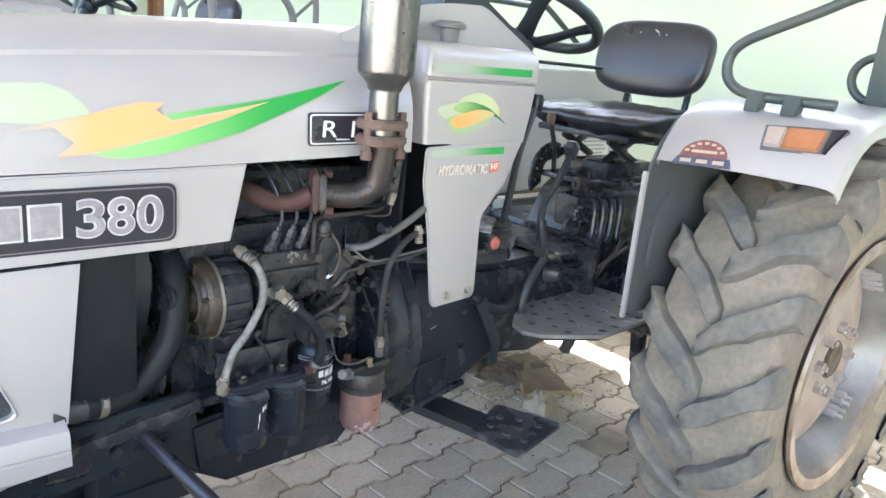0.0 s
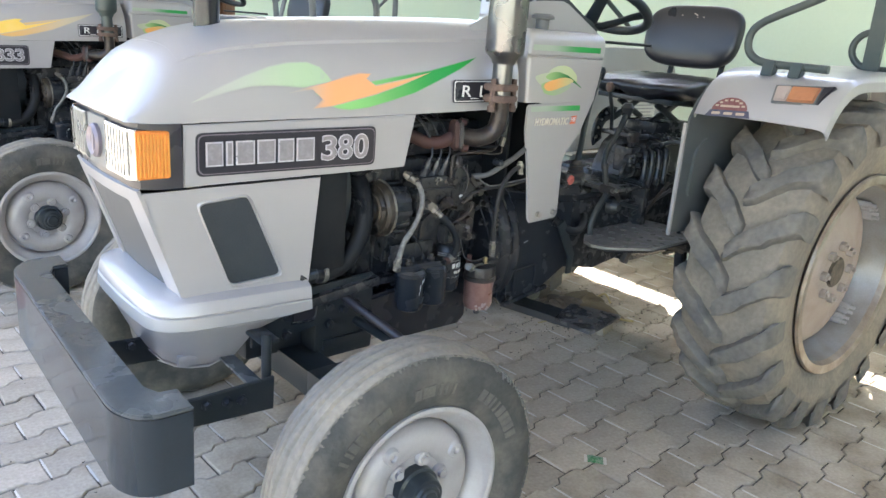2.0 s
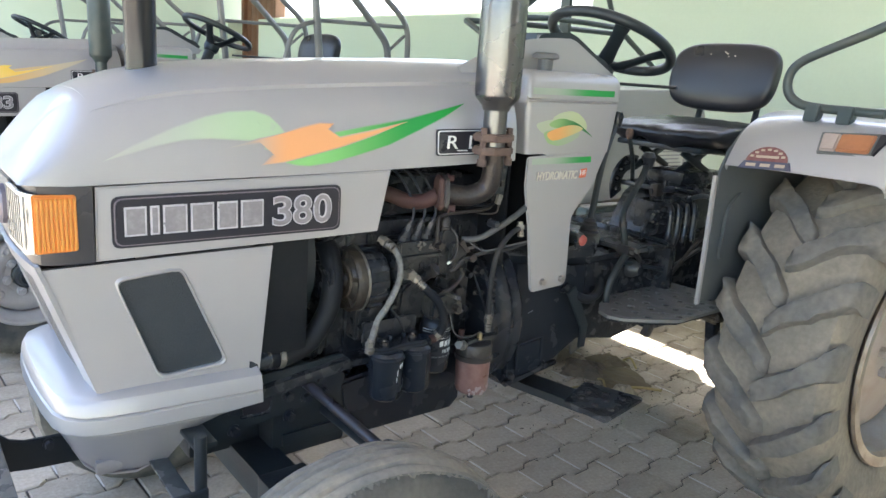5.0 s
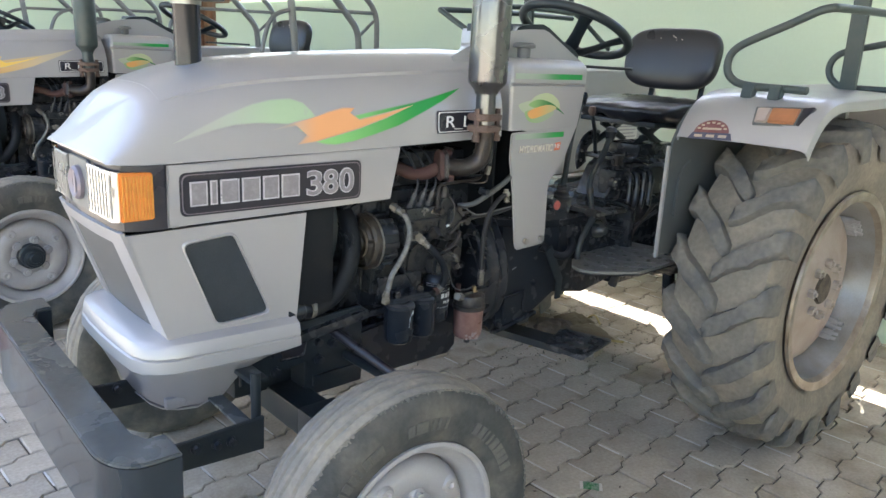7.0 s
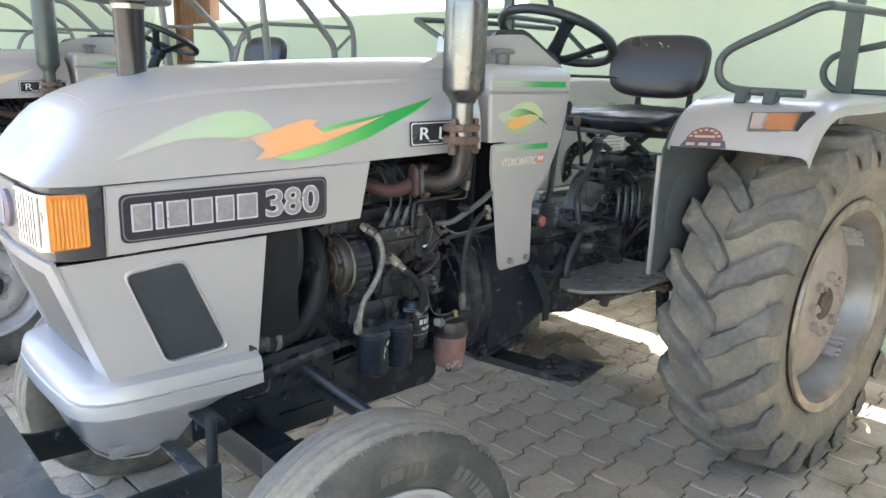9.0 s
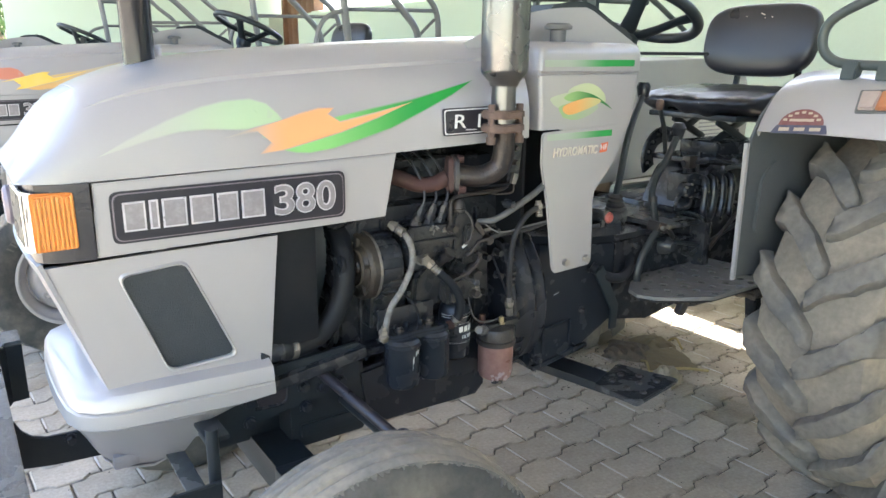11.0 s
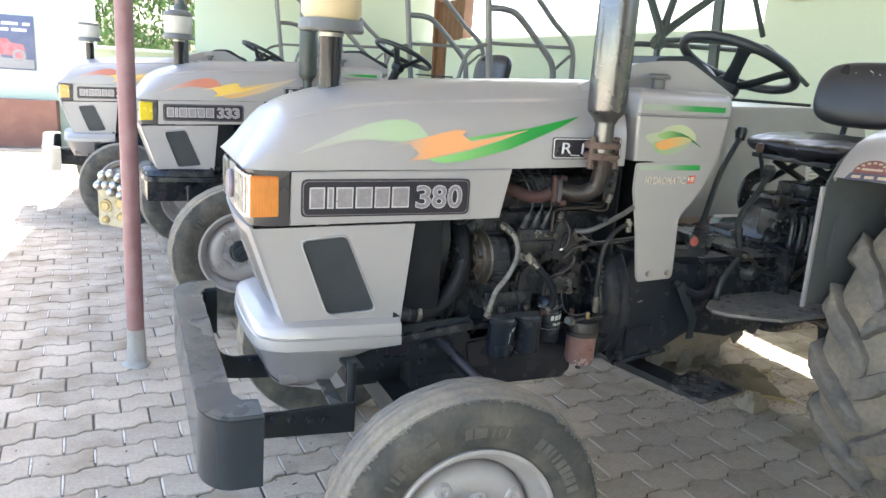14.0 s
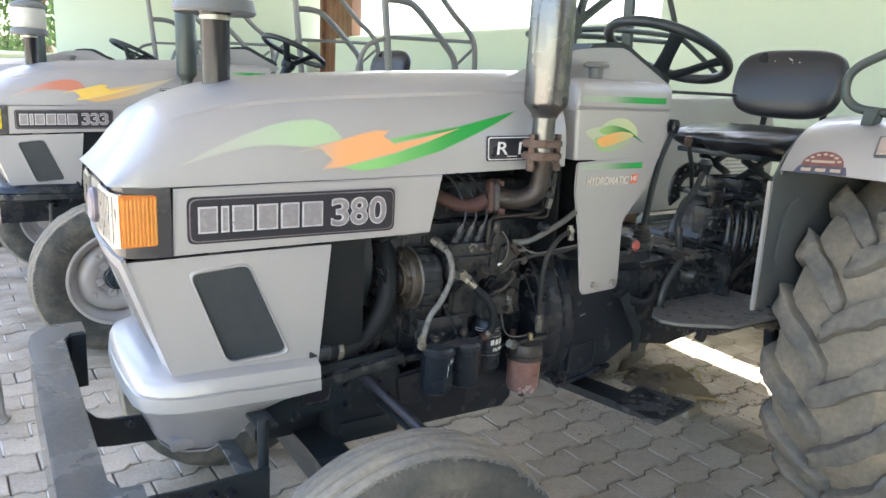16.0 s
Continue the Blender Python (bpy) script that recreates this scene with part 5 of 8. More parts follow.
    E("pressure_switch", lathe([(0.0, -0.300), (0.008, -0.299), (0.0105, -0.294), (0.0105, -0.27), (0.007, -0.268), (0.0, -0.25)], axis="y", n=16, centre=(0.540, 0, 0.980)), "black_gloss", "shiny round switch")
    E("bracket", prism(rounded([(0.548, 1.030), (0.585, 1.030), (0.592, 1.10), (0.596, 1.14), (0.556, 1.14)], 0.004, 2), lambda u, v, w: Vector((u, -0.262 + w, v)), 0.006, 0.001), "engine", "drilled hanger plate")
    for z in (1.075, 1.11):
        N("bracket_bolt", (0.570, -0.262, z), (0.570, -0.275, z), 0.007, "cast")
    E("connector", box((0.562, -0.272, 1.038), (0.014, 0.010, 0.026), 0.002, Euler((0, 0.3, 0)).to_matrix()), "fitting", "bright wire connector")
    H("wire", [(0.562, -0.272, 1.025), (0.560, -0.27, 1.005), (0.54, -0.26, 1.0), (0.52, -0.24, 1.0)], 0.0024, "cast")
    return en


def exhaust(base, skin="muffler"):
    ex = empty("exhaust", None, base)
    cx, cy = 0.474, -0.330
    part("muffler", lathe([(0.0, 1.80), (0.046, 1.80), (0.0525, 1.785), (0.0525, 1.296), (0.051, 1.289), (0.034, 1.270), (0.031, 1.260), (0.0, 1.260)], axis="z", n=36, centre=(cx, cy, 0)), skin, ex, "upright round muffler")
    part("pipe", cyl((cx, cy, 1.17), (cx, cy, 1.275), 0.0275, n=20), skin, ex)
    part("stack", cyl((cx, cy, 1.78), (cx, cy, 2.15), 0.03, n=18), skin, ex)
    for z in (1.190, 1.160):
        bm = prism(rounded([(-0.050, -0.018), (-0.024, -0.037), (0.024, -0.037), (0.050, -0.018), (0.050, 0.018), (0.024, 0.037), (-0.024, 0.037), (-0.050, 0.018)], 0.008, 2), lambda u, v, w: Vector((cx + u, cy + v, z + w)), 0.019, 0.004)
        part("flange", lumpy(bm, 0.0008, 2), "rust", ex, "rusty cast flange")
    for a in (-0.040, 0.040):
        part("flange_bolt", hexnut(bmesh.new(), (cx + a, cy - 0.01, 1.135), (cx + a, cy - 0.01, 1.222), 0.008), "rust", ex)
    part("elbow", tube([(cx + 0.002, cy, 1.17), (cx + 0.008, cy + 0.003, 1.12), (cx + 0.002, cy + 0.014, 1.078), (cx - 0.035, cy + 0.034, 1.058), (cx - 0.085, cy + 0.058, 1.062)], 0.0245, n=18), "elbow_iron", ex, "cast exhaust elbow, grey over rust")
    fl = [(-0.044, -0.030), (-0.018, -0.040), (0.020, -0.034), (0.046, -0.040), (0.052, -0.018), (0.040, 0.030), (0.010, 0.044), (-0.030, 0.040)]
    d = Vector((-0.88, 0.46, 0.05)).normalized()
    sx, sz = Vector((0.46, 0.88, 0)).normalized(), Vector((0, 0, 1))
    for k, mat in ((0.0, "cast"), (0.013, "rust_red")):
        o = Vector((cx - 0.082, cy + 0.056, 1.062)) + d * k
        part("elbow_flange", prism(rounded(fl, 0.010, 3), lambda u, v, w: o + sx * u + sz * v + d * w, 0.012, 0.003), mat, ex)
    for u, v in ((-0.034, -0.028), (0.042, -0.030), (0.0, 0.036)):
        o = Vector((cx - 0.082, cy + 0.056, 1.062)) + sx * u + sz * v
        part("flange_nut", hexnut(bmesh.new(), o + d * 0.002, o - d * 0.014, 0.0085), "rust_red", ex)
    part("manifold", tube([(cx - 0.10, cy + 0.066, 1.058), (cx - 0.125, cy + 0.09, 1.040), (cx - 0.155, cy + 0.115, 1.038), (0.290, -0.195, 1.050), (0.26, -0.17, 1.056), (0.17, -0.16, 1.056)], 0.0180, n=14), "rust_red", ex, "red oxide exhaust manifold")
    for x in (0.19, 0.27, 0.34):
        part("manifold_branch", tube([(x, -0.17, 1.052), (x, -0.14, 1.045), (x, -0.11, 1.03)], 0.022, n=10), "engine", ex)
    return ex


def transmission(base):
    """Flywheel and clutch housing, gear housing with its covers, rear axle and lift casing."""
    P = lambda name, bm, mat, lab="": part(name, bm, mat, base, lab)
    prof = [(0.0, 0.585)]
    for x in (0.588, 0.650, 0.688):
        prof += [(0.257, x), (0.2595, x + 0.004), (0.2595, x + 0.010), (0.257, x + 0.014)]
    prof += [(0.240, 0.706), (0.0, 0.706)]
    fly = lathe(prof, axis="x", n=60, centre=(0, 0, 0.690))
    for v in fly.verts:
        if v.co.z > 0.86:
            v.co.z = 0.86 + (v.co.z - 0.86) * 0.35
        v.co.x += 0.06 * (0.72 - v.co.z)
    P("flywheel_housing", fly, "black_gloss", "ribbed black flywheel housing")
    cl = [(0.685, 0.50), (0.71, 0.470), (0.90, 0.500), (1.02, 0.56), (1.02, 0.82), (0.90, 0.83), (0.69, 0.86)]
    P("clutch_housing", prism(cl, lambda u, v, w: Vector((u, -0.215 + w, v)), 0.43, 0.02), "blue_black", "black clutch housing")
    P("inspection_cover", prism(rounded([(0.735, 0.515), (0.735, 0.590), (0.830, 0.598), (0.830, 0.525)], 0.012, 3), lambda u, v, w: Vector((u, -0.220 + w, v)), 0.007, 0.002), "blue_black")
    P("cover_rim", tube([(0.735, -0.221, 0.520), (0.735, -0.222, 0.588), (0.745, -0.222, 0.596), (0.820, -0.222, 0.603), (0.832, -0.222, 0.594), (0.832, -0.221, 0.530)], 0.0045, n=6), "blue_black")
    for u, v in ((0.716, 0.505), (0.852, 0.512), (0.705, 0.62), (0.706, 0.74), (0.88, 0.62), (0.90, 0.74)):
        P("housing_bolt", hexnut(bmesh.new(), (u, -0.214, v), (u, -0.232, v), 0.009), "engine")
    P("housing_lip", box((0.80, -0.218, 0.497), (0.21, 0.014, 0.014), 0.003, Euler((0, -0.13, 0)).to_matrix()), "blue_black")
    P("scratch_mark", box((0.775, -0.2195, 0.690), (0.020, 0.001, 0.003), 0.0, Euler((0, -0.25, 0)).to_matrix()), "grey_print")
    # cover under the gear lever
    P("shift_cover", prism(rounded([(0.84, -0.22), (1.00, -0.245), (1.06, -0.20), (1.06, 0.18), (0.84, 0.20)], 0.015, 3), lambda u, v, w: Vector((u, v, 0.835 + w)), 0.030, 0.006), "engine", "greasy cast shift cover")
    P("shift_tower", lumpy(box((0.985, -0.15, 0.885), (0.10, 0.16, 0.045), 0.012), 0.0012, 21), "dust_black")
    P("shift_tower", lumpy(box((0.93, -0.205, 0.862), (0.11, 0.05, 0.022), 0.008), 0.0012, 22), "dust_black")
    for u, v in ((0.87, -0.21), (0.93, -0.228), (1.0, -0.222), (1.04, -0.19), (0.90, -0.17), (1.045, -0.08)):
        P("cover_bolt", hexnut(bmesh.new(), (u, v, 0.864), (u, v, 0.880), 0.009), "engine")
    P("gear_housing", lumpy(prism([(1.00, 0.56), (1.00, 0.812), (1.39, 0.822), (1.39, 0.55), (1.20, 0.52)], lambda u, v, w: Vector((u, -0.205 + w, v)), 0.41, 0.016), 0.001, 24), "engine", "greasy black gear housing")
    P("top_cover", prism(rounded([(1.185, -0.245), (1.350, -0.255), (1.345, 0.24), (1.185, 0.24)], 0.01, 2), lambda u, v, w: Vector((u, v, 0.822 + w)), 0.014, 0.004), "dust_black", "dusty flat cover plate")
    for i in range(6):
        P("cover_bolt", hexnut(bmesh.new(), (1.378, -0.235 + 0.05 * i, 0.826), (1.378, -0.235 + 0.05 * i, 0.846), 0.010), "engine")
    P("joint_flange", box((1.380, 0.0, 0.70), (0.035, 0.52, 0.25), 0.006), "engine")
    P("chain", tube([(1.36, -0.25, 0.838), (1.372, -0.20, 0.843), (1.366, -0.14, 0.841), (1.372, -0.07, 0.843)], 0.006, n=6), "black")
    P("drain_elbow", tube([(0.90, -0.225, 0.752), (0.925, -0.250, 0.727), (0.975, -0.262, 0.712), (1.03, -0.250, 0.725), (1.06, -0.225, 0.75)], 0.014, n=12), "hose", "black curved hose under the housing")
    P("hanger", prism([(0.88, 0.74), (0.91, 0.76), (0.985, 0.63), (0.98, 0.56), (0.955, 0.56), (0.955, 0.62)], lambda u, v, w: Vector((u, -0.262 + w, v)), 0.008, 0.001), "black")
    # side pedal lever and clamp
    P("pedal_lever", tube([(1.150, -0.252, 0.838), (1.110, -0.254, 0.80), (1.075, -0.256, 0.755), (1.060, -0.258, 0.71), (1.062, -0.258, 0.685)], 0.011, n=12, flat=0.6), "black", "curved black pedal lever")
    P("lever_clamp", box((1.155, -0.240, 0.836), (0.045, 0.045, 0.03), 0.006, Euler((0, 0.3, 0)).to_matrix()), "cast", "worn steel clamp")
    for x in (1.145, 1.17):
        P("clamp_bolt", hexnut(bmesh.new(), (x, -0.258, 0.838), (x, -0.276, 0.838), 0.007), "fitting")
    P("cross_link", tube([(1.16, -0.238, 0.83), (1.20, -0.236, 0.822), (1.235, -0.232, 0.800), (1.245, -0.228, 0.775)], 0.008, n=8), "cast")
    P("pivot_boss", lathe([(0.0, -0.205), (0.034, -0.207), (0.028, -0.228), (0.014, -0.244), (0.0, -0.246)], axis="y", n=18, centre=(1.235, 0, 0.762)), "dust_black")
    for u, v in ((1.10, 0.78), (1.30, 0.78), (1.34, 0.72), (1.28, 0.70), (1.12, 0.70)):
        P("side_bolt", hexnut(bmesh.new(), (u, -0.203, v), (u, -0.222, v), 0.010), "engine")
    P("side_rod", cyl((1.24, -0.225, 0.785), (1.37, -0.225, 0.775), 0.007, n=8), "engine")
    # rear housing
    P("rear_housing", lumpy(box((1.78, 0.0, 0.68), (0.78, 0.42, 0.34), 0.04), 0.0012, 25), "engine", "black rear axle housing")
    for s in (-1, 1):
        P("axle_trumpet", lathe([(0.0, s * 0.18), (0.15, s * 0.18), (0.12, s * 0.24), (0.095, s * 0.36), (0.10, s * 0.50), (0.12, s * 0.52), (0.12, s * 0.60), (0.0, s * 0.62)], axis="y", n=28, centre=(1.765, 0, 0.632)), "engine")
    hy = empty("hydraulic_lift", None, base)
    Y = lambda name, bm, mat="engine", lab="": part(name, bm, mat, hy, lab)
    cas = [(1.40, 0.83), (1.42, 0.875), (1.47, 0.965), (1.52, 0.985), (2.05, 0.985), (2.12, 0.94), (2.12, 0.78), (1.40, 0.78)]
    Y("casing", lumpy(prism(rounded(cas, 0.015, 2), lambda u, v, w: Vector((u, -0.165 + w, v)), 0.212, 0.015), 0.001, 26), "dust_black", "dusty black hydraulic lift casing")
    for i, x in enumerate((1.428, 1.474, 1.521, 1.568)):
        Y("rib", tube([(x + 0.016, -0.150, 0.948), (x + 0.010, -0.182, 0.945), (x + 0.003, -0.196, 0.925), (x, -0.200, 0.885), (x - 0.006, -0.203, 0.850), (x - 0.022 + 0.004 * i, -0.206, 0.828), (x - 0.040 + 0.007 * i, -0.210, 0.815)], 0.0125, n=10), "black_gloss", "rounded casting rib")
    Y("base_flange", box((1.75, 0.0, 0.815), (0.74, 0.42, 0.022), 0.005), "engine")
    for i in range(7):
        Y("flange_bolt", hexnut(bmesh.new(), (1.44 + 0.075 * i, -0.197, 0.826), (1.44 + 0.075 * i, -0.197, 0.845), 0.009), "engine")
    va = empty("control_valve", None, base)
    part("valve_block", lumpy(box((1.435, -0.125, 0.915), (0.11, 0.08, 0.095), 0.008), 0.0012, 27), "engine", va)
    part("valve_round", lathe([(0.0, -0.186), (0.012, -0.186), (0.013, -0.180), (0.020, -0.180), (0.024, -0.174), (0.027, -0.172), (0.027, -0.150), (0.0, -0.150)], axis="y", n=24, centre=(1.378, 0, 0.912)), "engine", va, "round valve cover")
    for i in range(5):
        a = 2 * math.pi * i / 5
        part("valve_screw", cyl((1.378 + 0.021 * math.cos(a), -0.170, 0.912 + 0.021 * math.sin(a)), (1.378 + 0.021 * math.cos(a), -0.182, 0.912 + 0.021 * math.sin(a)), 0.004, n=6), "fitting", va)
    for u, v, r in ((1.425, 0.935, 0.012), (1.425, 0.895, 0.012), (1.465, 0.93, 0.009), (1.465, 0.895, 0.010), (1.445, 0.965, 0.010)):
        part("valve_plug", hexnut(bmesh.new(), (u, -0.163, v), (u, -0.186, v), r), "engine", va)
    for u in (1.41, 1.44, 1.47):
        part("valve_stem", cyl((u, -0.13, 0.955), (u, -0.13, 0.995), 0.008, n=8), "engine", va)
    part("valve_pipe", tube([(1.36, -0.16, 0.905), (1.335, -0.165, 0.885), (1.335, -0.16, 0.858), (1.36, -0.15, 0.840)], 0.007, n=8), "engine", va)
    part("valve_pipe", tube([(1.40, -0.17, 0.88), (1.38, -0.178, 0.862), (1.36, -0.17, 0.855), (1.33, -0.16, 0.850)], 0.006, n=8), "engine", va)
    arc = [(1.52 + 0.105 * math.cos(t), 0.985 + 0.105 * math.sin(t)) for t in (radians(70 + 14 * i) for i in range(11))]
    arc += [(1.52 + 0.050 * math.cos(t), 0.985 + 0.050 * math.sin(t)) for t in (radians(210 - 14 * i) for i in range(11))]
    Y("quadrant", prism(arc, lambda u, v, w: Vector((u, 0.05 + w, v)), 0.014, 0.003), "black_gloss", "black curved lever quadrant")
    for t in (90, 115, 140, 165, 190):
        Y("quadrant_bolt", hexnut(bmesh.new(), (1.52 + 0.085 * math.cos(radians(t)), 0.052, 0.985 + 0.085 * math.sin(radians(t))), (1.52 + 0.085 * math.cos(radians(t)), 0.038, 0.985 + 0.085 * math.sin(radians(t))), 0.008), "engine")
    Y("control_lever", tube([(1.52, 0.04, 0.985), (1.50, 0.04, 1.08), (1.47, 0.04, 1.15)], 0.008, n=8), "black")
    Y("lever_knob", lathe([(0.0, 0.022), (0.012, 0.018), (0.015, 0.0), (0.010, -0.016), (0.0, -0.018)], axis="z", n=14, centre=(1.466, 0.04, 1.165)), "rust")
    Y("top_plate", box((1.62, -0.045, 0.995), (0.34, 0.18, 0.018), 0.006), "engine")
    Y("seat_stand", box((1.72, -0.04, 1.02), (0.26, 0.16, 0.05), 0.010), "engine")
    Y("cross_pipe", tube([(1.38, -0.14, 0.995), (1.46, -0.17, 1.002), (1.60, -0.18, 0.982), (1.72, -0.185, 0.985), (1.88, -0.19, 1.0)], 0.011, n=10), "black_gloss", "black pipe along the casing")
    Y("clevis", box((1.40, -0.15, 1.0), (0.04, 0.03, 0.04), 0.005), "cast")
    Y("clevis", box((1.605, -0.185, 0.985), (0.03, 0.03, 0.032), 0.005), "engine")
    for x, y in ((1.52, -0.10), (1.58, -0.12), (1.75, -0.12)):
        Y("plate_bolt", hexnut(bmesh.new(), (x, y, 1.003), (x, y, 1.018), 0.008), "engine")
    # levers
    lv = empty("gear_lever", None, base)
    part("rod", tube([(0.986, -0.220, 0.94), (1.0, -0.215, 0.98), (1.10, -0.150, 1.10), (1.235, -0.075, 1.205)], 0.010, n=10), "black", lv)
    part("knob", lathe([(0.0, 0.028), (0.016, 0.026), (0.022, 0.012), (0.016, -0.02), (0.0, -0.024)], axis="z", n=16, centre=(1.245, -0.07, 1.222)), "black_gloss", lv)
    part("boot", lathe([(0.0, 0.950), (0.013, 0.949), (0.020, 0.941), (0.018, 0.936), (0.024, 0.930), (0.021, 0.925), (0.027, 0.918), (0.024, 0.912), (0.030, 0.906), (0.027, 0.898), (0.0, 0.896)], axis="z", n=24, centre=(0.986, -0.220, 0)), "hose_dull", lv, "dusty ribbed rubber boot")
    lv = empty("range_lever", None, base)
    part("rod", tube([(1.165, -0.225, 0.838), (1.158, -0.215, 0.90), (1.160, -0.205, 0.935), (1.178, -0.20, 0.976), (1.212, -0.20, 1.017), (1.236, -0.20, 1.051), (1.27, -0.19, 1.09)], 0.0105, n=10), "black", lv, "bent black lever, paint worn at the joint")
    part("knob", lathe([(0.0, 0.03), (0.014, 0.028), (0.024, 0.012), (0.014, -0.022), (0.0, -0.024)], axis="z", n=16, centre=(1.278, -0.188, 1.105)), "black_gloss", lv)
    part("collar", cyl((1.159, -0.212, 0.905), (1.160, -0.209, 0.922), 0.0135, n=14), "cast", lv)
    P("red_cap", lathe([(0.0, -0.030), (0.010, -0.030), (0.0165, -0.025), (0.0175, -0.010), (0.014, 0.0), (0.0, 0.0)], axis="y", n=18, centre=(0.955, -0.205, 0.885)), "red_knob", "small red plastic cap")
    P("cap_stem", cyl((0.925, -0.218, 0.880), (0.950, -0.215, 0.884), 0.006, n=8), "black")
    P("brake_rod", cyl((1.34, -0.235, 0.725), (1.60, -0.225, 0.795), 0.0065, n=8), "black")
    P("brake_rod", cyl((1.36, -0.250, 0.700), (1.55, -0.24, 0.83), 0.0065, n=8), "cast")
    P("brake_rod", cyl((1.18, -0.215, 0.79), (1.38, -0.24, 0.745), 0.0075, n=8), "black")
    P("grab_bar", tube([(1.40, -0.405, 0.675), (1.385, -0.398, 0.80), (1.37, -0.385, 0.98), (1.366, -0.370, 1.012), (1.36, -0.345, 1.016), (1.355, -0.31, 1.002)], 0.0075, n=10), "black", "thin bent grab bar")
    P("grab_end", lathe([(0.0, 0.013), (0.009, 0.009), (0.013, 0.0), (0.009, -0.009), (0.0, -0.013)], axis="z", n=14, centre=(1.355, -0.305, 0.999)), "black_gloss")
    gb = empty("side_tank", None, base)
    part("tank_body", prism(rounded([(1.528, 0.62), (1.528, 0.846), (1.86, 0.850), (1.86, 0.62)], 0.02, 3), lambda u, v, w: Vector((u, 0.24 + w, v)), 0.06, 0.006), "tank_green", gb, "grey-green side tank")
    # pale strip paints in the sunlight along the tank's top edge
    part("tank_edge", box((1.70, 0.262, 0.854), (0.33, 0.05, 0.008), 0.002), "pale_bumper", gb, "pale strip painted as the sunlit top edge")
    # perforated step
    st = empty("footstep", None, base)
    bm = bmesh.new()
    nx, xe = 13, 1.465
    xmin, ys = (1.125, 1.050, 0.985, 0.964, 0.980, 1.035, 1.150), (-0.474, -0.430, -0.386, -0.342, -0.298, -0.255, -0.212)
    cnr = lambda i, j: Vector((xmin[j] + (xe - xmin[j]) * i / nx, ys[j], 0.686 + 0.002 * math.sin(2.3 * i + j)))
    for i in range(nx):
        for j in range(6):
            cs = [cnr(i + a, j + b) for a, b in ((0, 0), (1, 0), (1, 1), (0, 1))]
            c = sum(cs, Vector()) / 4
            if (i + j) % 2 or i == 0:
                bm.faces.new([bm.verts.new(v) for v in cs])
            else:
                hole = [c + Vector((0.0118 * math.cos(t), 0.0118 * math.sin(t), 0)) for t in (math.radians(a) for a in (225, 270, 315, 0, 45, 90, 135, 180))]
                ov, hv = [bm.verts.new(v) for v in cs], [bm.verts.new(v) for v in hole]
                for k in range(4):
                    bm.faces.new((ov[k], ov[(k + 1) % 4], hv[(2 * k + 2) % 8], hv[(2 * k + 1) % 8], hv[(2 * k) % 8]))
    bmesh.ops.remove_doubles(bm, verts=bm.verts[:], dist=1e-4)
    part("tread_plate", solid(bm, 0.005), "worn_step", st, "worn grey perforated step plate", smooth=False)
    edge = [(1.465, -0.474), (1.125, -0.474), (1.050, -0.430), (0.985, -0.386), (0.964, -0.342), (0.980, -0.298), (1.035, -0.255), (1.150, -0.212)]
    bm = bmesh.new()
    lo, hi = [bm.verts.new((x, y, 0.678)) for x, y in edge], [bm.verts.new((x, y, 0.688)) for x, y in edge]
    for k in range(len(edge) - 1):
        bm.faces.new((lo[k], lo[k + 1], hi[k + 1], hi[k]))
    part("skirt", solid(bm, 0.004), "worn_step", st, smooth=False)
    # added dark sheet: gives the step's holes the black of shade
    part("under_tray", prism([(1.44, -0.462), (1.13, -0.462), (1.055, -0.42), (0.995, -0.38), (0.976, -0.342), (0.992, -0.304), (1.04, -0.262), (1.150, -0.222), (1.44, -0.222)], lambda u, v, w: Vector((u, v, 0.668 + w)), 0.004), "hose", st, "dark sheet added under the step to blacken its holes")
    part("inner_rail", box((1.235, -0.182, 0.715), (0.40, 0.030, 0.040), 0.006, Euler((0, 0.02, -0.05)).to_matrix()), "black", st, "black channel along the step")
    part("rail_bolt", hexnut(bmesh.new(), (1.05, -0.20, 0.715), (1.045, -0.235, 0.715), 0.012), "engine", st)
    part("bracket", box((1.09, -0.40, 0.645), (0.028, 0.02, 0.05), 0.004, Euler((0.2, 0.3, 0)).to_matrix()), "cast", st)
    part("bracket", box((1.38, -0.44, 0.60), (0.04, 0.03, 0.12), 0.004, Euler((0, -0.2, 0)).to_matrix()), "engine", st)
    part("mud_cake", lumpy(box((1.40, -0.40, 0.655), (0.16, 0.16, 0.03), 0.01), 0.005, 31), "dust_brown", st)


def text_mesh(body, size, depth, bold=0.0):
    c = bpy.data.curves.new("lettering", "FONT")
    c.body, c.size, c.extrude, c.offset = body, size, depth, bold
    ob = bpy.data.objects.new("lettering", c)
    scene.collection.objects.link(ob)
    bpy.context.view_layer.update()
    me = bpy.data.meshes.new_from_object(ob.evaluated_get(bpy.context.evaluated_depsgraph_get()))
    bpy.data.objects.remove(ob)
    bpy.data.curves.remove(c)
    return me


def lettering(name, body, place, size, mat, parent, width=None, label="", bold=0.0, slant=0.0, depth=0.001):
    """Raised letters laid by place(u, v, w), u from the left; width: the length that they fill."""
    me = text_mesh(body, size, depth, bold)
    xs = [v.co.x for v in me.vertices]
    x0, x1 = min(xs), max(xs)
    k = (width / (x1 - x0)) if width else 1.0
    for v in me.vertices:
        u = (v.co.x - x0) * k + slant * v.co.y
        v.co = place(u, v.co.y, v.co.z + depth)
    me.name = name
    me.materials.clear()
    me.materials.append(M[mat])
    ob = new(name, me)
    ob.parent = parent
    if label:
        ob["label"] = label
    return ob


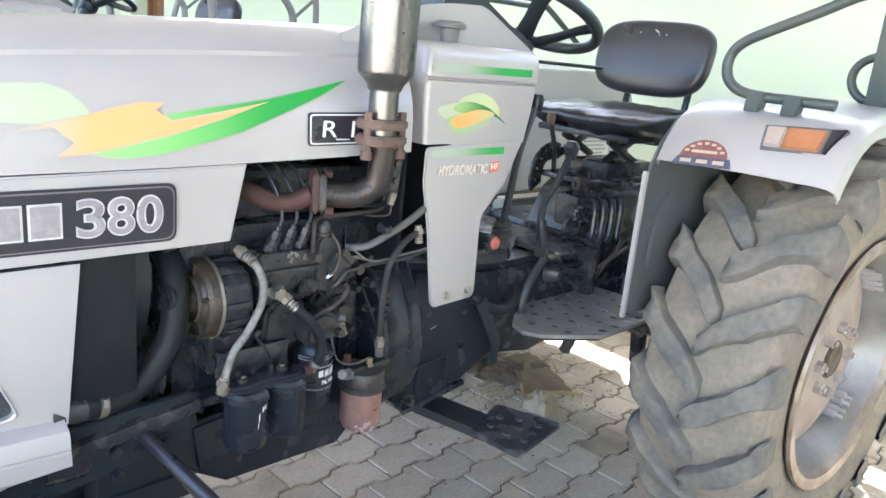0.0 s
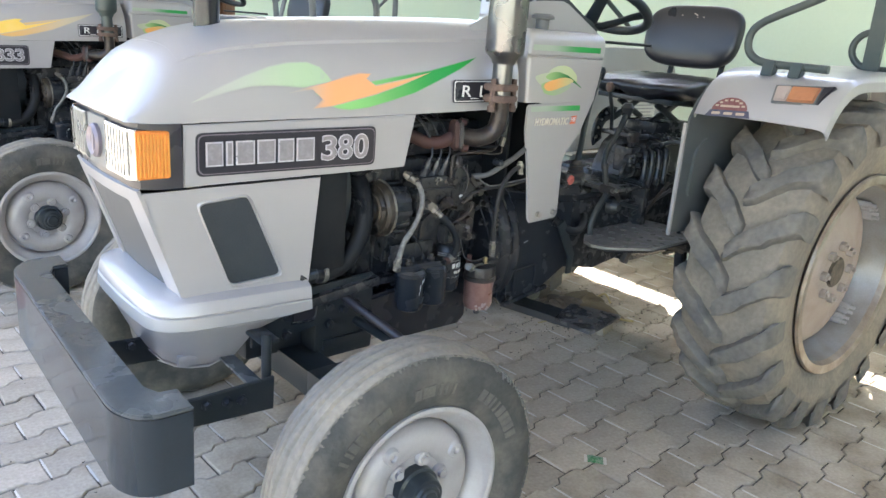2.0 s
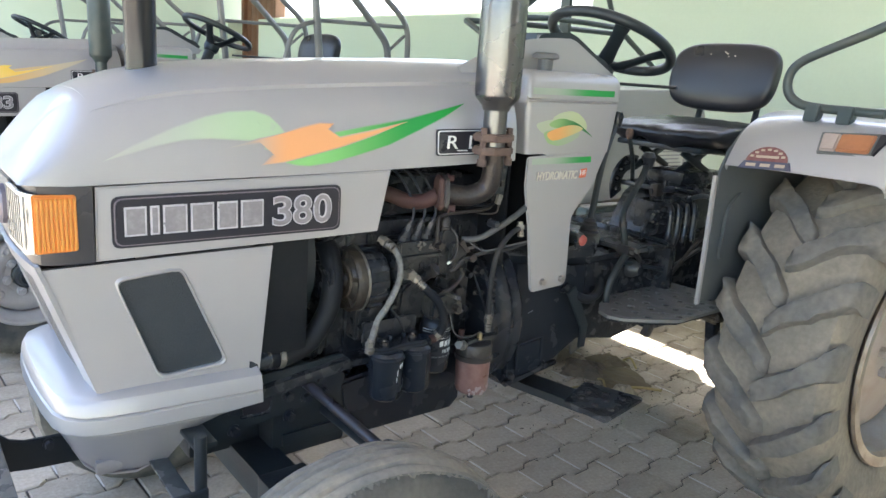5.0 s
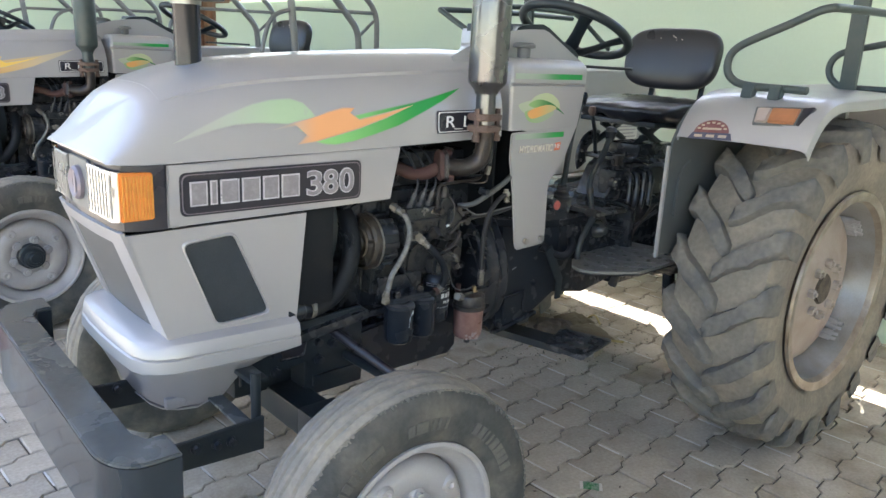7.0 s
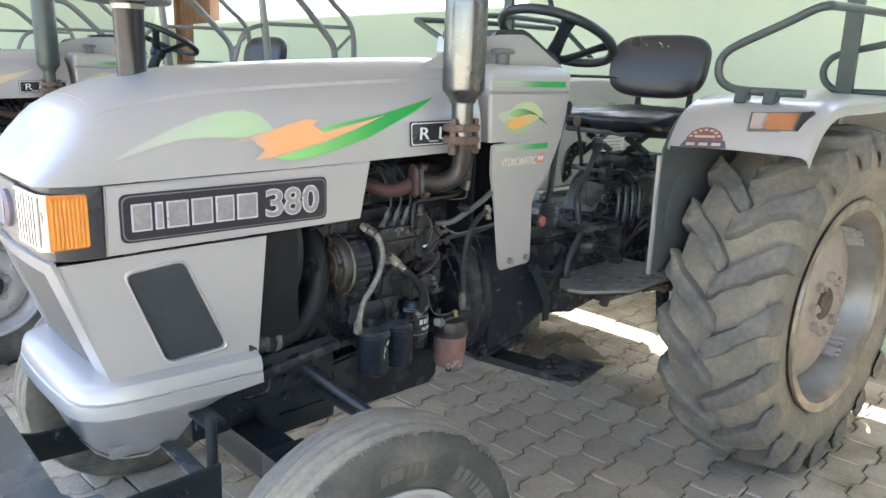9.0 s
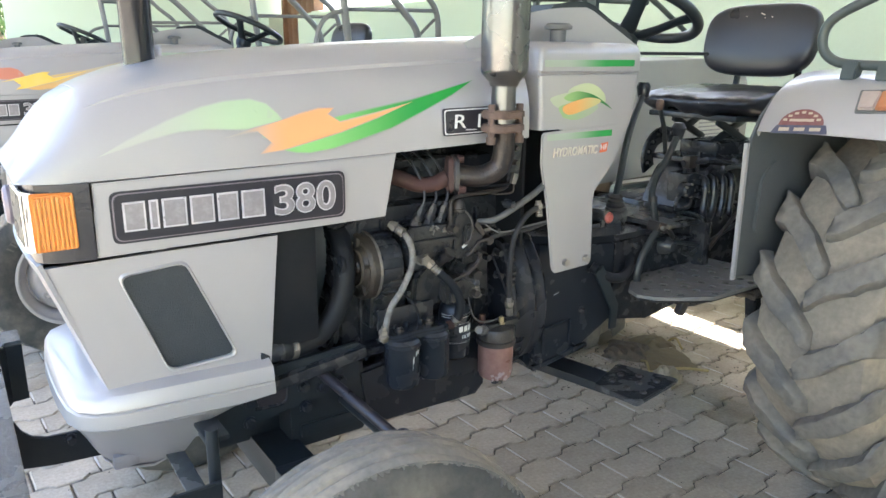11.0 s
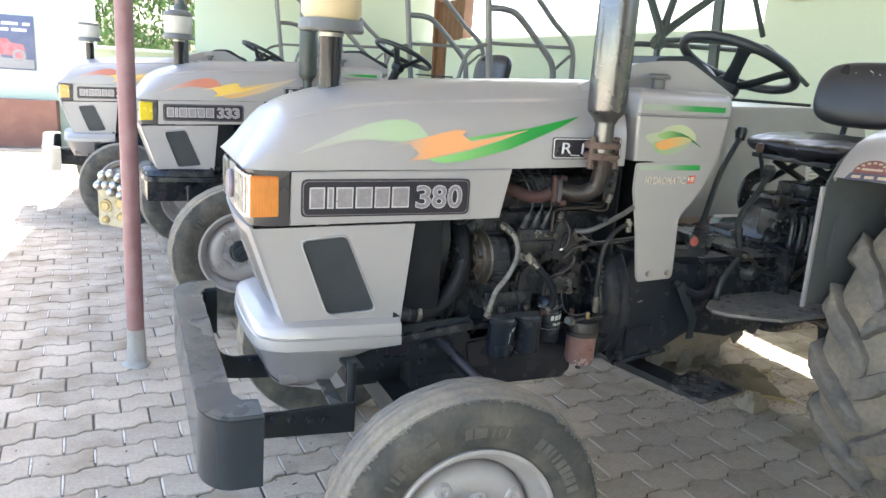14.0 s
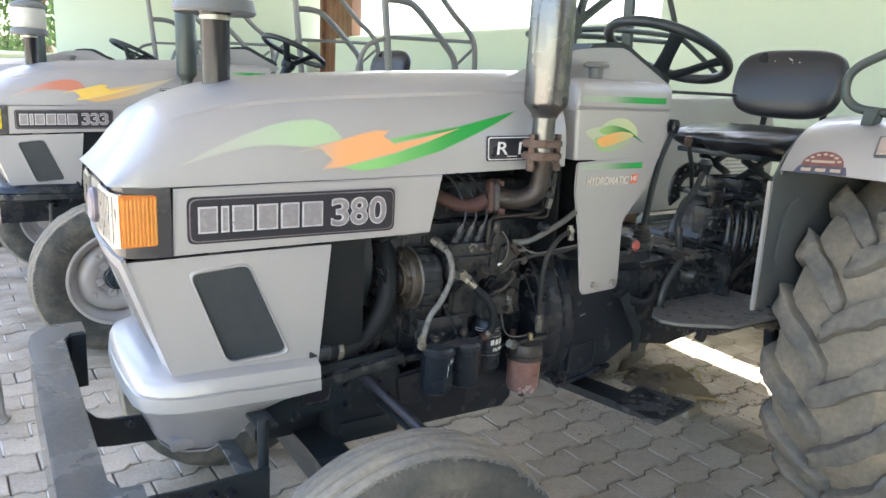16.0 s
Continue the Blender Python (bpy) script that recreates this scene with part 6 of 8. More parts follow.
def badge(parent, s, number):
    """The black name plate on the bonnet's side: plain blocks for the maker's name, then the model number."""
    base = empty("side_badge", None, parent)
    z0, z1 = (lambda x: 0.990 + 0.022 * (x + 0.33)), (lambda x: 1.086 + 0.022 * (x + 0.33))
    xa, xb = -0.335, 0.108
    def plate(name, inset, lift, mat):
        h = z1(0) - z0(0)
        out = rounded([(xa + inset, inset), (xb - inset, inset), (xb - inset, h - inset), (xa + inset, h - inset)], 0.016)
        part(name, prism(out, lambda u, v, w: Vector((u, s * (half(u) + 0.0035 + lift + w), z0(u) + v)), 0.003, 0.0008), mat, base)
    plate("plate", 0.0, 0.0, "badge_black")
    plate("border", 0.004, 0.0012, "badge_grey")
    plate("field", 0.006, 0.0022, "badge_black")
    order = (lambda u: u) if s < 0 else (lambda u: xa + xb - u)
    lay = lambda x0, zr: (lambda u, v, w: Vector((order(x0 + u), s * (half(order(x0 + u)) + 0.0085 + w), z0(order(x0 + u)) + zr + v)))
    # six plain blocks with a pale edge, then the number
    x = xa + 0.020
    for w in (0.042, 0.020, 0.047, 0.047, 0.043, 0.049):
        part("letter_block", prism([(0, 0), (w - 0.004, 0), (w - 0.004, 0.054), (0, 0.054)], lay(x, 0.022), 0.002), "badge_silver", base)
        part("letter_inset", prism([(0.0035, 0.0035), (w - 0.0075, 0.0035), (w - 0.0075, 0.0505), (0.0035, 0.0505)], lay(x, 0.022), 0.003), "badge_mid", base)
        x += w + 0.0022
    x += 0.012
    w = 0.129 / 3
    for ch in number:
        lettering("digit", ch, lay(x, 0.022), 0.080, "badge_silver", base, width=w - 0.002, bold=0.0030, label="outlined silver model digit " + ch)
        lettering("digit_core", ch, lambda u, v, q: lay(x + 0.0022, 0.022)(u, v, q + 0.0012), 0.080, "badge_mid", base, width=w - 0.0064, bold=0.0004)
        x += w
    return base


LEAF = {
    "lobe": [(0.645, 1.225), (0.680, 1.236), (0.714, 1.239), (0.740, 1.226), (0.710, 1.212), (0.676, 1.203)],
    "glow": [(0.676, 1.206), (0.684, 1.188), (0.698, 1.178), (0.740, 1.173), (0.787, 1.185), (0.811, 1.202), (0.780, 1.218), (0.72, 1.215)],
    "pale": [(0.703, 1.240), (0.724, 1.254), (0.765, 1.261), (0.801, 1.254), (0.831, 1.233), (0.833, 1.212), (0.80, 1.226), (0.75, 1.236)],
    "dark": [(0.690, 1.226), (0.707, 1.237), (0.741, 1.242), (0.792, 1.232), (0.831, 1.214), (0.861, 1.195), (0.817, 1.213), (0.765, 1.222), (0.717, 1.218)],
    "warm": [(0.686, 1.204), (0.724, 1.218), (0.779, 1.226), (0.820, 1.216), (0.770, 1.198), (0.708, 1.186)],
}
FLASH = {
    "wave": [(-0.345, 1.148), (-0.293, 1.174), (-0.221, 1.206), (-0.162, 1.227), (-0.116, 1.237), (-0.069, 1.240), (-0.040, 1.231), (-0.022, 1.213), (-0.010, 1.196), (0.000, 1.182), (-0.026, 1.163), (-0.052, 1.170), (-0.046, 1.186), (-0.099, 1.187), (-0.157, 1.190), (-0.206, 1.187), (-0.259, 1.175), (-0.305, 1.161)],
    "sweep": [(-0.016, 1.144), (0.010, 1.138), (0.038, 1.136), (0.087, 1.142), (0.147, 1.157), (0.222, 1.178), (0.299, 1.210), (0.370, 1.240), (0.433, 1.270), (0.273, 1.232), (0.170, 1.215), (0.080, 1.199)],
    "bolt": [(-0.130, 1.171), (-0.070, 1.187), (-0.022, 1.197), (0.022, 1.211), (0.062, 1.220), (0.092, 1.220), (0.070, 1.202), (0.052, 1.186), (0.105, 1.192), (0.185, 1.207), (0.272, 1.228), (0.185, 1.199), (0.105, 1.174), (0.030, 1.156), (-0.017, 1.145), (-0.060, 1.139), (-0.034, 1.156), (0.012, 1.178), (0.004, 1.186), (-0.050, 1.185), (-0.085, 1.180)],
}


def tractor(m, number, colours, bumper_on=True, lamp="amber", chin="silver", face="bumper", wheel_x=-0.025, wheel_y=0.635, rails="bent", dust_bowl="cream", label=""):
    base = empty("tractor", m)
    tagged(base, label, "tractor", "tractors parked in a row")
    P = lambda name, bm, mat, lab="", par=None, **kw: part(name, bm, mat, par or base, lab, **kw)

    # bonnet
    P("bonnet", solid(loft([arc_section(*h) for h in HOOD], cap=False), 0.004), "silver", "silver painted bonnet with printed flashes")
    crest = []
    for h in HOOD[7:]:
        k = min(1.0, (h[0] + 0.36) / 0.12) * 0.007
        mid = [q for q in arc_section(h[0], h[1], h[2], h[3], k=60) if abs(q.y) <= 0.80 * h[1]]
        crest.append([mid[0] - Vector((0, 0, 0.002))] + [q + Vector((0, 0, k)) for q in mid] + [mid[-1] - Vector((0, 0, 0.002))])
    wide = min(len(r) for r in crest)
    crest = [r if len(r) == wide else r[(len(r) - wide) // 2:][:wide] for r in crest]
    P("bonnet_crest", solid(loft(crest, cap=False), 0.003), "silver", "raised middle of the bonnet")
    nose = [Vector((HOOD[0][0] + 0.002, p.y * 0.98, p.z)) for p in arc_section(*HOOD[0])]
    bmn = bmesh.new()
    bmn.faces.new([bmn.verts.new(p) for p in nose])
    P("bonnet_lip", solid(bmn, 0.003), "silver")
    for s in (-1, 1):
        for nm, col, pr in (("wave", colours[0], 0.0018), ("sweep", colours[1], 0.0034), ("bolt", colours[2], 0.0050)):
            for q, grow in enumerate((0.0026, 0.0015, 0.0004, -0.0008)):
                decal("flash" if q == 3 else "flash_edge", grown(FLASH[nm], grow), s, col if q == 3 else col + "_fade_%d" % q, base, pr - 0.0004 * (3 - q))
        mid = [(-0.362, 0.968), (0.203, 0.988), (0.230, 1.122), (-0.358, 1.103)]
        o2 = []
        for (a, b), (c, d) in zip(mid, mid[1:] + mid[:1]):
            o2 += [(a + (c - a) * t / 8, b + (d - b) * t / 8) for t in range(8)]
        P("side_panel", prism(o2, on_side(s, -0.012), 0.016, 0.003), "silver", "silver bonnet side panel")
        badge(base, s, number)
    # lamps in the nose
    lb = [Vector((x, y, 0)) for x, y in ((-0.364, -0.228), (-0.42, -0.221), (-0.447, -0.209), (-0.457, -0.188), (-0.463, 0.0), (-0.457, 0.188), (-0.447, 0.209), (-0.42, 0.221), (-0.364, 0.228))]
    P("lamp_band", solid(loft([[Vector((p.x, p.y, 0.968)) for p in lb], [Vector((p.x, p.y, 1.106)) for p in lb]], cap=False), 0.006), "badge_black", "black lamp surround")
    for s in (-1, 1):
        il = prism(rounded([(-0.457, 0.991), (-0.390, 0.993), (-0.390, 1.092), (-0.457, 1.094)], 0.006), on_side(s, 0.000), 0.012, 0.003)
        lo = P("indicator", il, lamp + "_deep" if lamp == "amber" else lamp, "ribbed amber indicator lens")
        for i in range(9):
            x = -0.453 + i * 0.0071
            P("lens_rib", prism([(x, 0.996), (x + 0.0046, 0.996), (x + 0.0046, 1.086), (x, 1.087)], on_side(s, 0.0110), 0.0035, 0.001), lamp, "", lo)
        fx = lambda y: lerp([(0.0, -0.457), (0.19, -0.452), (0.206, -0.446), (0.216, -0.438)], abs(y))
        hl_out = [(s * (0.070 + 0.0146 * i), 0.988) for i in range(11)] + [(s * (0.216 - 0.0146 * i), 1.094) for i in range(11)]
        hd = P("headlamp", prism(hl_out, lambda u, v, w: Vector((fx(u) - 0.010 - w, u, v)), 0.007, 0.002), "clear", "square clear headlamp glass")
        bowl = [[Vector((fx(s * 0.143) - 0.003 - 0.006 * (k / 4.0) , s * 0.143 + 0.062 * math.cos(a) * (k / 4.0), 1.041 + 0.046 * math.sin(a) * (k / 4.0))) for a in (2 * math.pi * i / 20 for i in range(20))] for k in (4, 3, 2, 1, 0.3)]
        P("reflector", loft(bowl, ring=True), "chrome", "bright reflector", hd)
        for i in range(8):
            y0 = s * (0.078 + 0.0175 * i)
            P("glass_rib", prism([(y0, 0.995), (y0 + 0.003, 0.995), (y0 + 0.003, 1.088), (y0, 1.088)], lambda u, v, w: Vector((fx(u) - 0.0165 - w, u, v)), 0.002), "clear", "", hd)
    P("lamp_panel", prism(rounded([(-0.064, 0.984), (0.064, 0.984), (0.064, 1.098), (-0.064, 1.098)], 0.008, 3), lambda u, v, w: Vector((-0.460 - w, u, v)), 0.008, 0.002), "grey_dusty", "grey panel between the headlamps")
    bm = bmesh.new()
    add_lathe(bm, [(0.020, -0.004), (0.032, -0.010), (0.038, -0.004), (0.038, 0.004), (0.020, 0.004)], axis="x", n=28, centre=(-0.472, 0, 1.04))
    em = P("emblem", bm, "badge_grey", "round grey emblem")
    P("emblem_bar", box((-0.476, 0, 1.04), (0.006, 0.012, 0.05), 0.002), "badge_grey", "", em)
    # lower nose with mesh windows
    for s in (-1, 1):
        out = [(-0.452, 0.958), (-0.034, 0.972), (-0.060, 0.704), (-0.366, 0.704)]
        win = rounded([(-0.330, 0.925), (-0.214, 0.938), (-0.130, 0.735), (-0.258, 0.725)], 0.018, 3)
        # the panel as a ring round its window
        cen = Vector((-0.235, 0.83))
        ring_o = []
        for u, v in win:
            d = Vector((u, v)) - cen
            best = None
            for (a, b), (c, e) in zip(out, out[1:] + out[:1]):
                p, r = Vector((a, b)), Vector((c - a, e - b))
                den = d.x * r.y - d.y * r.x
                if abs(den) > 1e-9:
                    t = ((p.x - cen.x) * r.y - (p.y - cen.y) * r.x) / den
                    q = ((p.x - cen.x) * d.y - (p.y - cen.y) * d.x) / den
                    if t > 0 and -0.001 <= q <= 1.001 and (best is None or t < best):
                        best = t
            ring_o.append(cen + d * best)
        for corner in out:
            k = min(range(len(ring_o)), key=lambda i: (ring_o[i] - Vector(corner)).length)
            ring_o[k] = Vector(corner)
        pl = on_side(s, -0.004)
        secs = [[pl(u.x, u.y, -0.012) for u in ring_o], [pl(u.x, u.y, 0.0) for u in ring_o]]
        f1 = [cen + (Vector(w) - cen) * 1.07 for w in win]
        secs += [[pl(u.x, u.y, 0.0) for u in f1], [pl(u.x, u.y, 0.004) for u in [cen + (Vector(w) - cen) * 1.03 for w in win]], [pl(u, v, 0.002) for u, v in win], [pl(u, v, -0.010) for u, v in win]]
        P("lower_panel", loft(secs, cap=False, ring=True), "silver", "silver lower panel with a raised window frame")
        P("mesh_window", prism([(cen + (Vector(w) - cen) * 1.02)[:] for w in win], on_side(s, -0.016), 0.004), "grille", "dark wire mesh")
    fr = lambda y, t: Vector((-0.456 + 0.086 * t - 0.012 * (1 - (y / 0.21) ** 2), y, 0.958 - 0.25 * t))
    P("grille", solid(loft([[fr(-0.155 + 0.31 * i / 8, 0.10 + 0.9 * t) + Vector((0.006, 0, 0)) for i in range(9)] for t in (0, 0.5, 1)], cap=False), 0.006), "grille_front", "grey mesh front grille")
    for s in (-1, 1):
        strip = [[fr(s * y, t) for y in (0.214, 0.205, 0.165, 0.150)] for t in (0, 0.25, 0.5, 0.75, 1.0)]
        P("grille_frame", solid(loft(strip, cap=False), 0.008), "silver")
    P("grille_top", solid(loft([[fr(-0.214 + 0.428 * i / 10, t) for i in range(11)] for t in (-0.03, 0.10)], cap=False), 0.008), "silver")
    # belt and chin below it: one outline swept down a stepped profile
    path = [(-0.066, -0.262), (-0.13, -0.257), (-0.20, -0.250), (-0.28, -0.242), (-0.345, -0.233), (-0.385, -0.218), (-0.413, -0.192), (-0.426, -0.155), (-0.432, -0.08), (-0.434, 0.0)]
    path += [(x, -y) for x, y in reversed(path[:-1])]
    floor_z = [(-0.50, 0.506), (-0.34, 0.508), (-0.305, 0.515), (-0.265, 0.548), (-0.230, 0.588), (-0.20, 0.614), (-0.165, 0.631), (-0.13, 0.640), (-0.06, 0.646)]
    def swept(profile):
        rows = []
        for z, o in profile:
            row = []
            for x, y in path:
                zz = max(z, lerp(floor_z, x))
                front = min(1.0, max(0.0, (-0.10 - x) / 0.2))
                oo = o if zz == z else max(o, -0.02)
                k = max(0.0, 0.632 - zz)
                row.append(Vector((x - oo * front + 0.22 * k * front, (abs(y) + oo - 0.22 * k * front) * (1 if y > 0 else -1) if abs(y) > 1e-6 else 0.0, zz)))
            rows.append(row)
        return rows
    P("belt", solid(loft(swept([(0.722, -0.100), (0.718, -0.030), (0.709, -0.004), (0.703, 0.006), (0.694, 0.010), (0.674, 0.013), (0.670, 0.010), (0.667, 0.014), (0.640, 0.016), (0.634, 0.010)]), cap=False), 0.004), chin, "moulded belt round the nose")
    if chin == "silver":
        P("chin", solid(loft(swept([(0.636, 0.008), (0.625, 0.002), (0.605, -0.004), (0.58, -0.010), (0.558, -0.014), (0.538, -0.018), (0.521, -0.024), (0.508, -0.036), (0.502, -0.06)]), cap=False), 0.004), "silver", "silver chin panel over the axle")
    else:
        P("front_box", box((-0.20, 0.0, 0.60), (0.46, 0.40, 0.17), 0.012), "black_gloss", "black front support casting")
    P("tow_lug", box((-0.350, -0.185, 0.540), (0.05, 0.02, 0.03), 0.008), "silver_dull")

    # rear cowl
    def tier(rows, r=0.022):
        secs = []
        for z, x0, x1, w, d in rows:
            ring = rounded([(x0 + d, -w + d), (x1 - d, -w + d), (x1 - d, w - d), (x0 + d, w - d)], r, 5)
            secs.append([Vector((x, y, z)) for x, y in ring])
        return loft(secs, ring=True)
    P("cowl", tier([(1.2865, 0.611, 0.968, 0.2945, 0.004), (1.290, 0.611, 0.968, 0.2945, 0.0), (1.330, 0.611, 0.968, 0.2945, 0.0), (1.343, 0.611, 0.968, 0.2945, 0.003), (1.352, 0.611, 0.968, 0.2945, 0.010), (1.357, 0.611, 0.968, 0.2945, 0.022), (1.359, 0.611, 0.968, 0.2945, 0.05)]), "silver", "silver rear cowl")
    P("cowl_waist", box((0.775, 0, 1.285), (0.33, 0.575, 0.02), 0.002), "silver")
    P("cowl_panel", tier([(1.152, 0.618, 0.940, 0.2945, 0.0), (1.170, 0.617, 0.943, 0.2945, 0.0), (1.225, 0.615, 0.954, 0.2945, 0.0), (1.2805, 0.614, 0.962, 0.2945, 0.0), (1.284, 0.614, 0.962, 0.2945, 0.005)], 0.014), "silver", "silver cowl side with a printed leaf")
    for s in (-1, 1):
        low_p = [(0.624, 1.146), (0.934, 1.161), (0.884, 1.057), (0.818, 0.985), (0.815, 0.965), (0.822, 0.800), (0.815, 0.787), (0.690, 0.782), (0.678, 0.797), (0.650, 0.965), (0.624, 1.072)]
        P("leg_panel", prism(rounded(low_p, 0.012, 3), on_side(s, 0.0), 0.008, 0.0035), "silver", "silver panel bolted to the housing")
        for x in (0.722, 0.795):
            P("bolt", cyl((x, s * 0.294, 0.808), (x, s * 0.308, 0.808), 0.010, n=6), "steel")
        flat = lambda pr: (lambda u, v, w: Vector((u, s * (half(u) + pr + w), v)))
        for z, xa, xb in ((1.300, 0.622, 0.934), (1.126, 0.640, 0.866)):
            decal("stripe", [(xa, z), (xb, z + 0.001), (xb, z + 0.017), (xa, z + 0.016)], s, "stripe_green", base, flat=flat(0.0085 if z < 1.2 else 0.0075))
        for k, (nm, col) in enumerate((("lobe", "leaf_pale"), ("glow", "leaf_glow"), ("pale", "leaf_pale"), ("dark", "leaf_green"), ("warm", "leaf_warm"))):
            decal("leaf", [(q.x, q.y) for q in smooth_line([(a, b, 0) for a, b in LEAF[nm]], 4, True)], s, col, base, flat=flat(0.0060 + 0.0004 * k))
        order = (lambda u: u) if s < 0 else (lambda u: 1.53 - u)
        ly = lambda x0, z0: (lambda u, v, w: Vector((order(x0 + u), s * (0.299 + w), z0 + v)))
        lettering("lettering", "HYDROMATIC", ly(0.660, 1.086), 0.030, "pale_print", base, width=0.152, label="pale slanted lettering", bold=0.0007, slant=0.15)
        P("red_mark", prism([(0.0, 0.0), (0.026, 0.002), (0.030, 0.026), (0.005, 0.024)], ly(0.822, 1.086), 0.001), "red_d", "small red square mark")
        lettering("lettering", "HF", ly(0.825, 1.093), 0.020, "white", base, width=0.022)
        pl2 = lambda x0, z0: (lambda u, v, w: Vector((order2(x0 + u), s * (hood_y(order2(x0 + u), z0 + v) + 0.002 + w), z0 + v)))
        order2 = (lambda u: u) if s < 0 else (lambda u: 0.93 - u)
        hb = empty("rear_badge", None, base)
        part("plate", prism(rounded([(0, 0), (0.222, 0.004), (0.222, 0.064), (0, 0.060)], 0.006, 2), pl2(0.345, 1.152), 0.003, 0.0008), "badge_black", hb, "black plate with white strokes")
        part("border", prism(rounded([(0.003, 0.003), (0.219, 0.007), (0.219, 0.061), (0.003, 0.057)], 0.006, 2), pl2(0.345, 1.152), 0.0035), "white", hb)
        part("field", prism(rounded([(0.0055, 0.0055), (0.2165, 0.0095), (0.2165, 0.0585), (0.0055, 0.0545)], 0.006, 2), pl2(0.345, 1.152), 0.004), "badge_black", hb)
        lettering("lettering", "R_L", lambda u, v, w: pl2(0.372, 1.169)(u, v, w + 0.004), 0.043, "white", hb, width=0.085, slant=0.1)
    # instrument hood, cap and steering
    pod = smooth_line([(0.462, 1.352, 0), (0.52, 1.379, 0), (0.55, 1.391, 0), (0.62, 1.414, 0), (0.68, 1.430, 0), (0.76, 1.441, 0), (0.850, 1.446, 0)], 4) + [Vector((0.876, 1.439, 0)), Vector((1.060, 1.352, 0)), Vector((1.040, 1.330, 0)), Vector((0.48, 1.330, 0))]
    def binnacle(profile, y0, y1):
        rows = []
        for k in range(9):
            y = y0 + (y1 - y0) * k / 8
            rows.append([Vector((max(u, min(u + 0.9 * (y + 0.195), 0.866 + 0.02 * (u - 0.46))), y, v)) for u, v in profile])
        return loft(rows, ring=True)
    P("instrument_hood", binnacle([(q.x, q.y) for q in pod], -0.195, 0.195), "silver", "silver instrument hood")
    P("panel_surround", binnacle(rounded([(0.720, 1.425), (0.735, 1.449), (0.790, 1.459), (0.868, 1.463), (0.900, 1.455), (0.985, 1.412), (1.030, 1.398), (1.062, 1.372), (1.040, 1.350), (0.86, 1.425)], 0.008, 2), -0.172, 0.172), "black", "black moulded surround of the instruments")
    P("instrument_panel", prism(rounded([(0.030, -0.145), (0.115, -0.145), (0.115, 0.145), (0.030, 0.145)], 0.02), lambda u, v, w: Vector((0.872 + 0.893 * u + 0.45 * w, v, 1.466 - 0.45 * u + 0.893 * w)), 0.008, 0.003), "black_gloss", "black instrument panel")
    bm = lathe([(0.0, 0.036), (0.026, 0.036), (0.034, 0.030), (0.034, 0.022), (0.020, 0.020), (0.019, -0.012), (0.024, -0.014), (0.0, -0.014)], axis="z", n=24, centre=(0.715, -0.238, 1.366))
    P("fuel_cap", bm, "grey_dusty", "grey filler cap")
    sc, ax = Vector((1.24, -0.01, 1.462)), Vector((math.sin(0.418), 0.0, math.cos(0.418)))
    SW = Matrix.Translation(sc) @ Matrix.Rotation(0.418, 4, "Y")
    sw = empty("steering_wheel", None, base)
    Rw = 0.198
    part("wheel_rim", tube([SW @ Vector((Rw * math.cos(a), Rw * math.sin(a), 0)) for a in (2 * math.pi * i / 24 for i in range(24))], 0.0165, n=12, k=2, closed=True), "black", sw, "black moulded steering wheel rim")
    for a in (3.98, 5.02, 1.40):
        d, t = Vector((math.cos(a), math.sin(a), 0)), Vector((-math.sin(a), math.cos(a), 0))
        secs = []
        for r, h, wd, th in ((0.015, -0.080, 0.030, 0.012), (0.055, -0.074, 0.025, 0.010), (0.10, -0.050, 0.021, 0.008), (0.15, -0.020, 0.021, 0.008), (0.178, -0.007, 0.025, 0.009), (0.192, -0.002, 0.032, 0.010)):
            up = Vector((-0.5, 0, 0.86)) if r < 0.18 else Vector((0, 0, 1))
            n2 = Vector((d.x * up.x, d.y * up.x, up.z))
            secs.append([SW @ (d * r + Vector((0, 0, h)) + t * (wd * math.cos(b)) + n2 * (th * math.sin(b))) for b in (2 * math.pi * k / 14 for k in range(14))])
        part("spoke", loft(secs, ring=True), "black", sw, "broad flat moulded spoke")
    part("hub", lathe([(0.0, -0.055), (0.030, -0.058), (0.044, -0.070), (0.046, -0.100), (0.038, -0.122), (0.0, -0.124)], axis="z", n=24), "black", sw).matrix_basis = SW
    P("steering_column", cyl(SW @ Vector((0, 0, -0.34)), SW @ Vector((0, 0, -0.11)), 0.030, n=16), "black", "black steering column")

    exhaust(base, "muffler" if rails == "bent" else "canopy")

    # air precleaner on the bonnet
    pc = empty("air_precleaner", None, base)
    px, py = -0.215, -0.02
    part("stem", lathe([(0.0, 1.475), (0.036, 1.475), (0.036, 1.455), (0.031, 1.446), (0.030, 1.30), (0.046, 1.292), (0.050, 1.284), (0.0, 1.284)], axis="z", n=28, centre=(px, py, 0)), "stem", pc, "black air intake stem with a sheen")
    part("clamp", lathe([(0.030, 1.437), (0.0335, 1.437), (0.0335, 1.447), (0.030, 1.447)], axis="z", n=28, centre=(px, py, 0)), "steel", pc, "bright band clamp")
    part("skirt", lathe([(0.037, 1.464), (0.084, 1.449), (0.088, 1.455), (0.082, 1.480), (0.037, 1.487)], axis="z", n=36, centre=(px, py, 0)), "grey_dusty", pc, "dusty grey flared skirt")
    part("bowl", lathe([(0.0, 1.585), (0.072, 1.585), (0.078, 1.577), (0.080, 1.497), (0.070, 1.478), (0.0, 1.478)], axis="z", n=36, centre=(px, py, 0)), dust_bowl, pc, "dusty translucent plastic dust bowl")
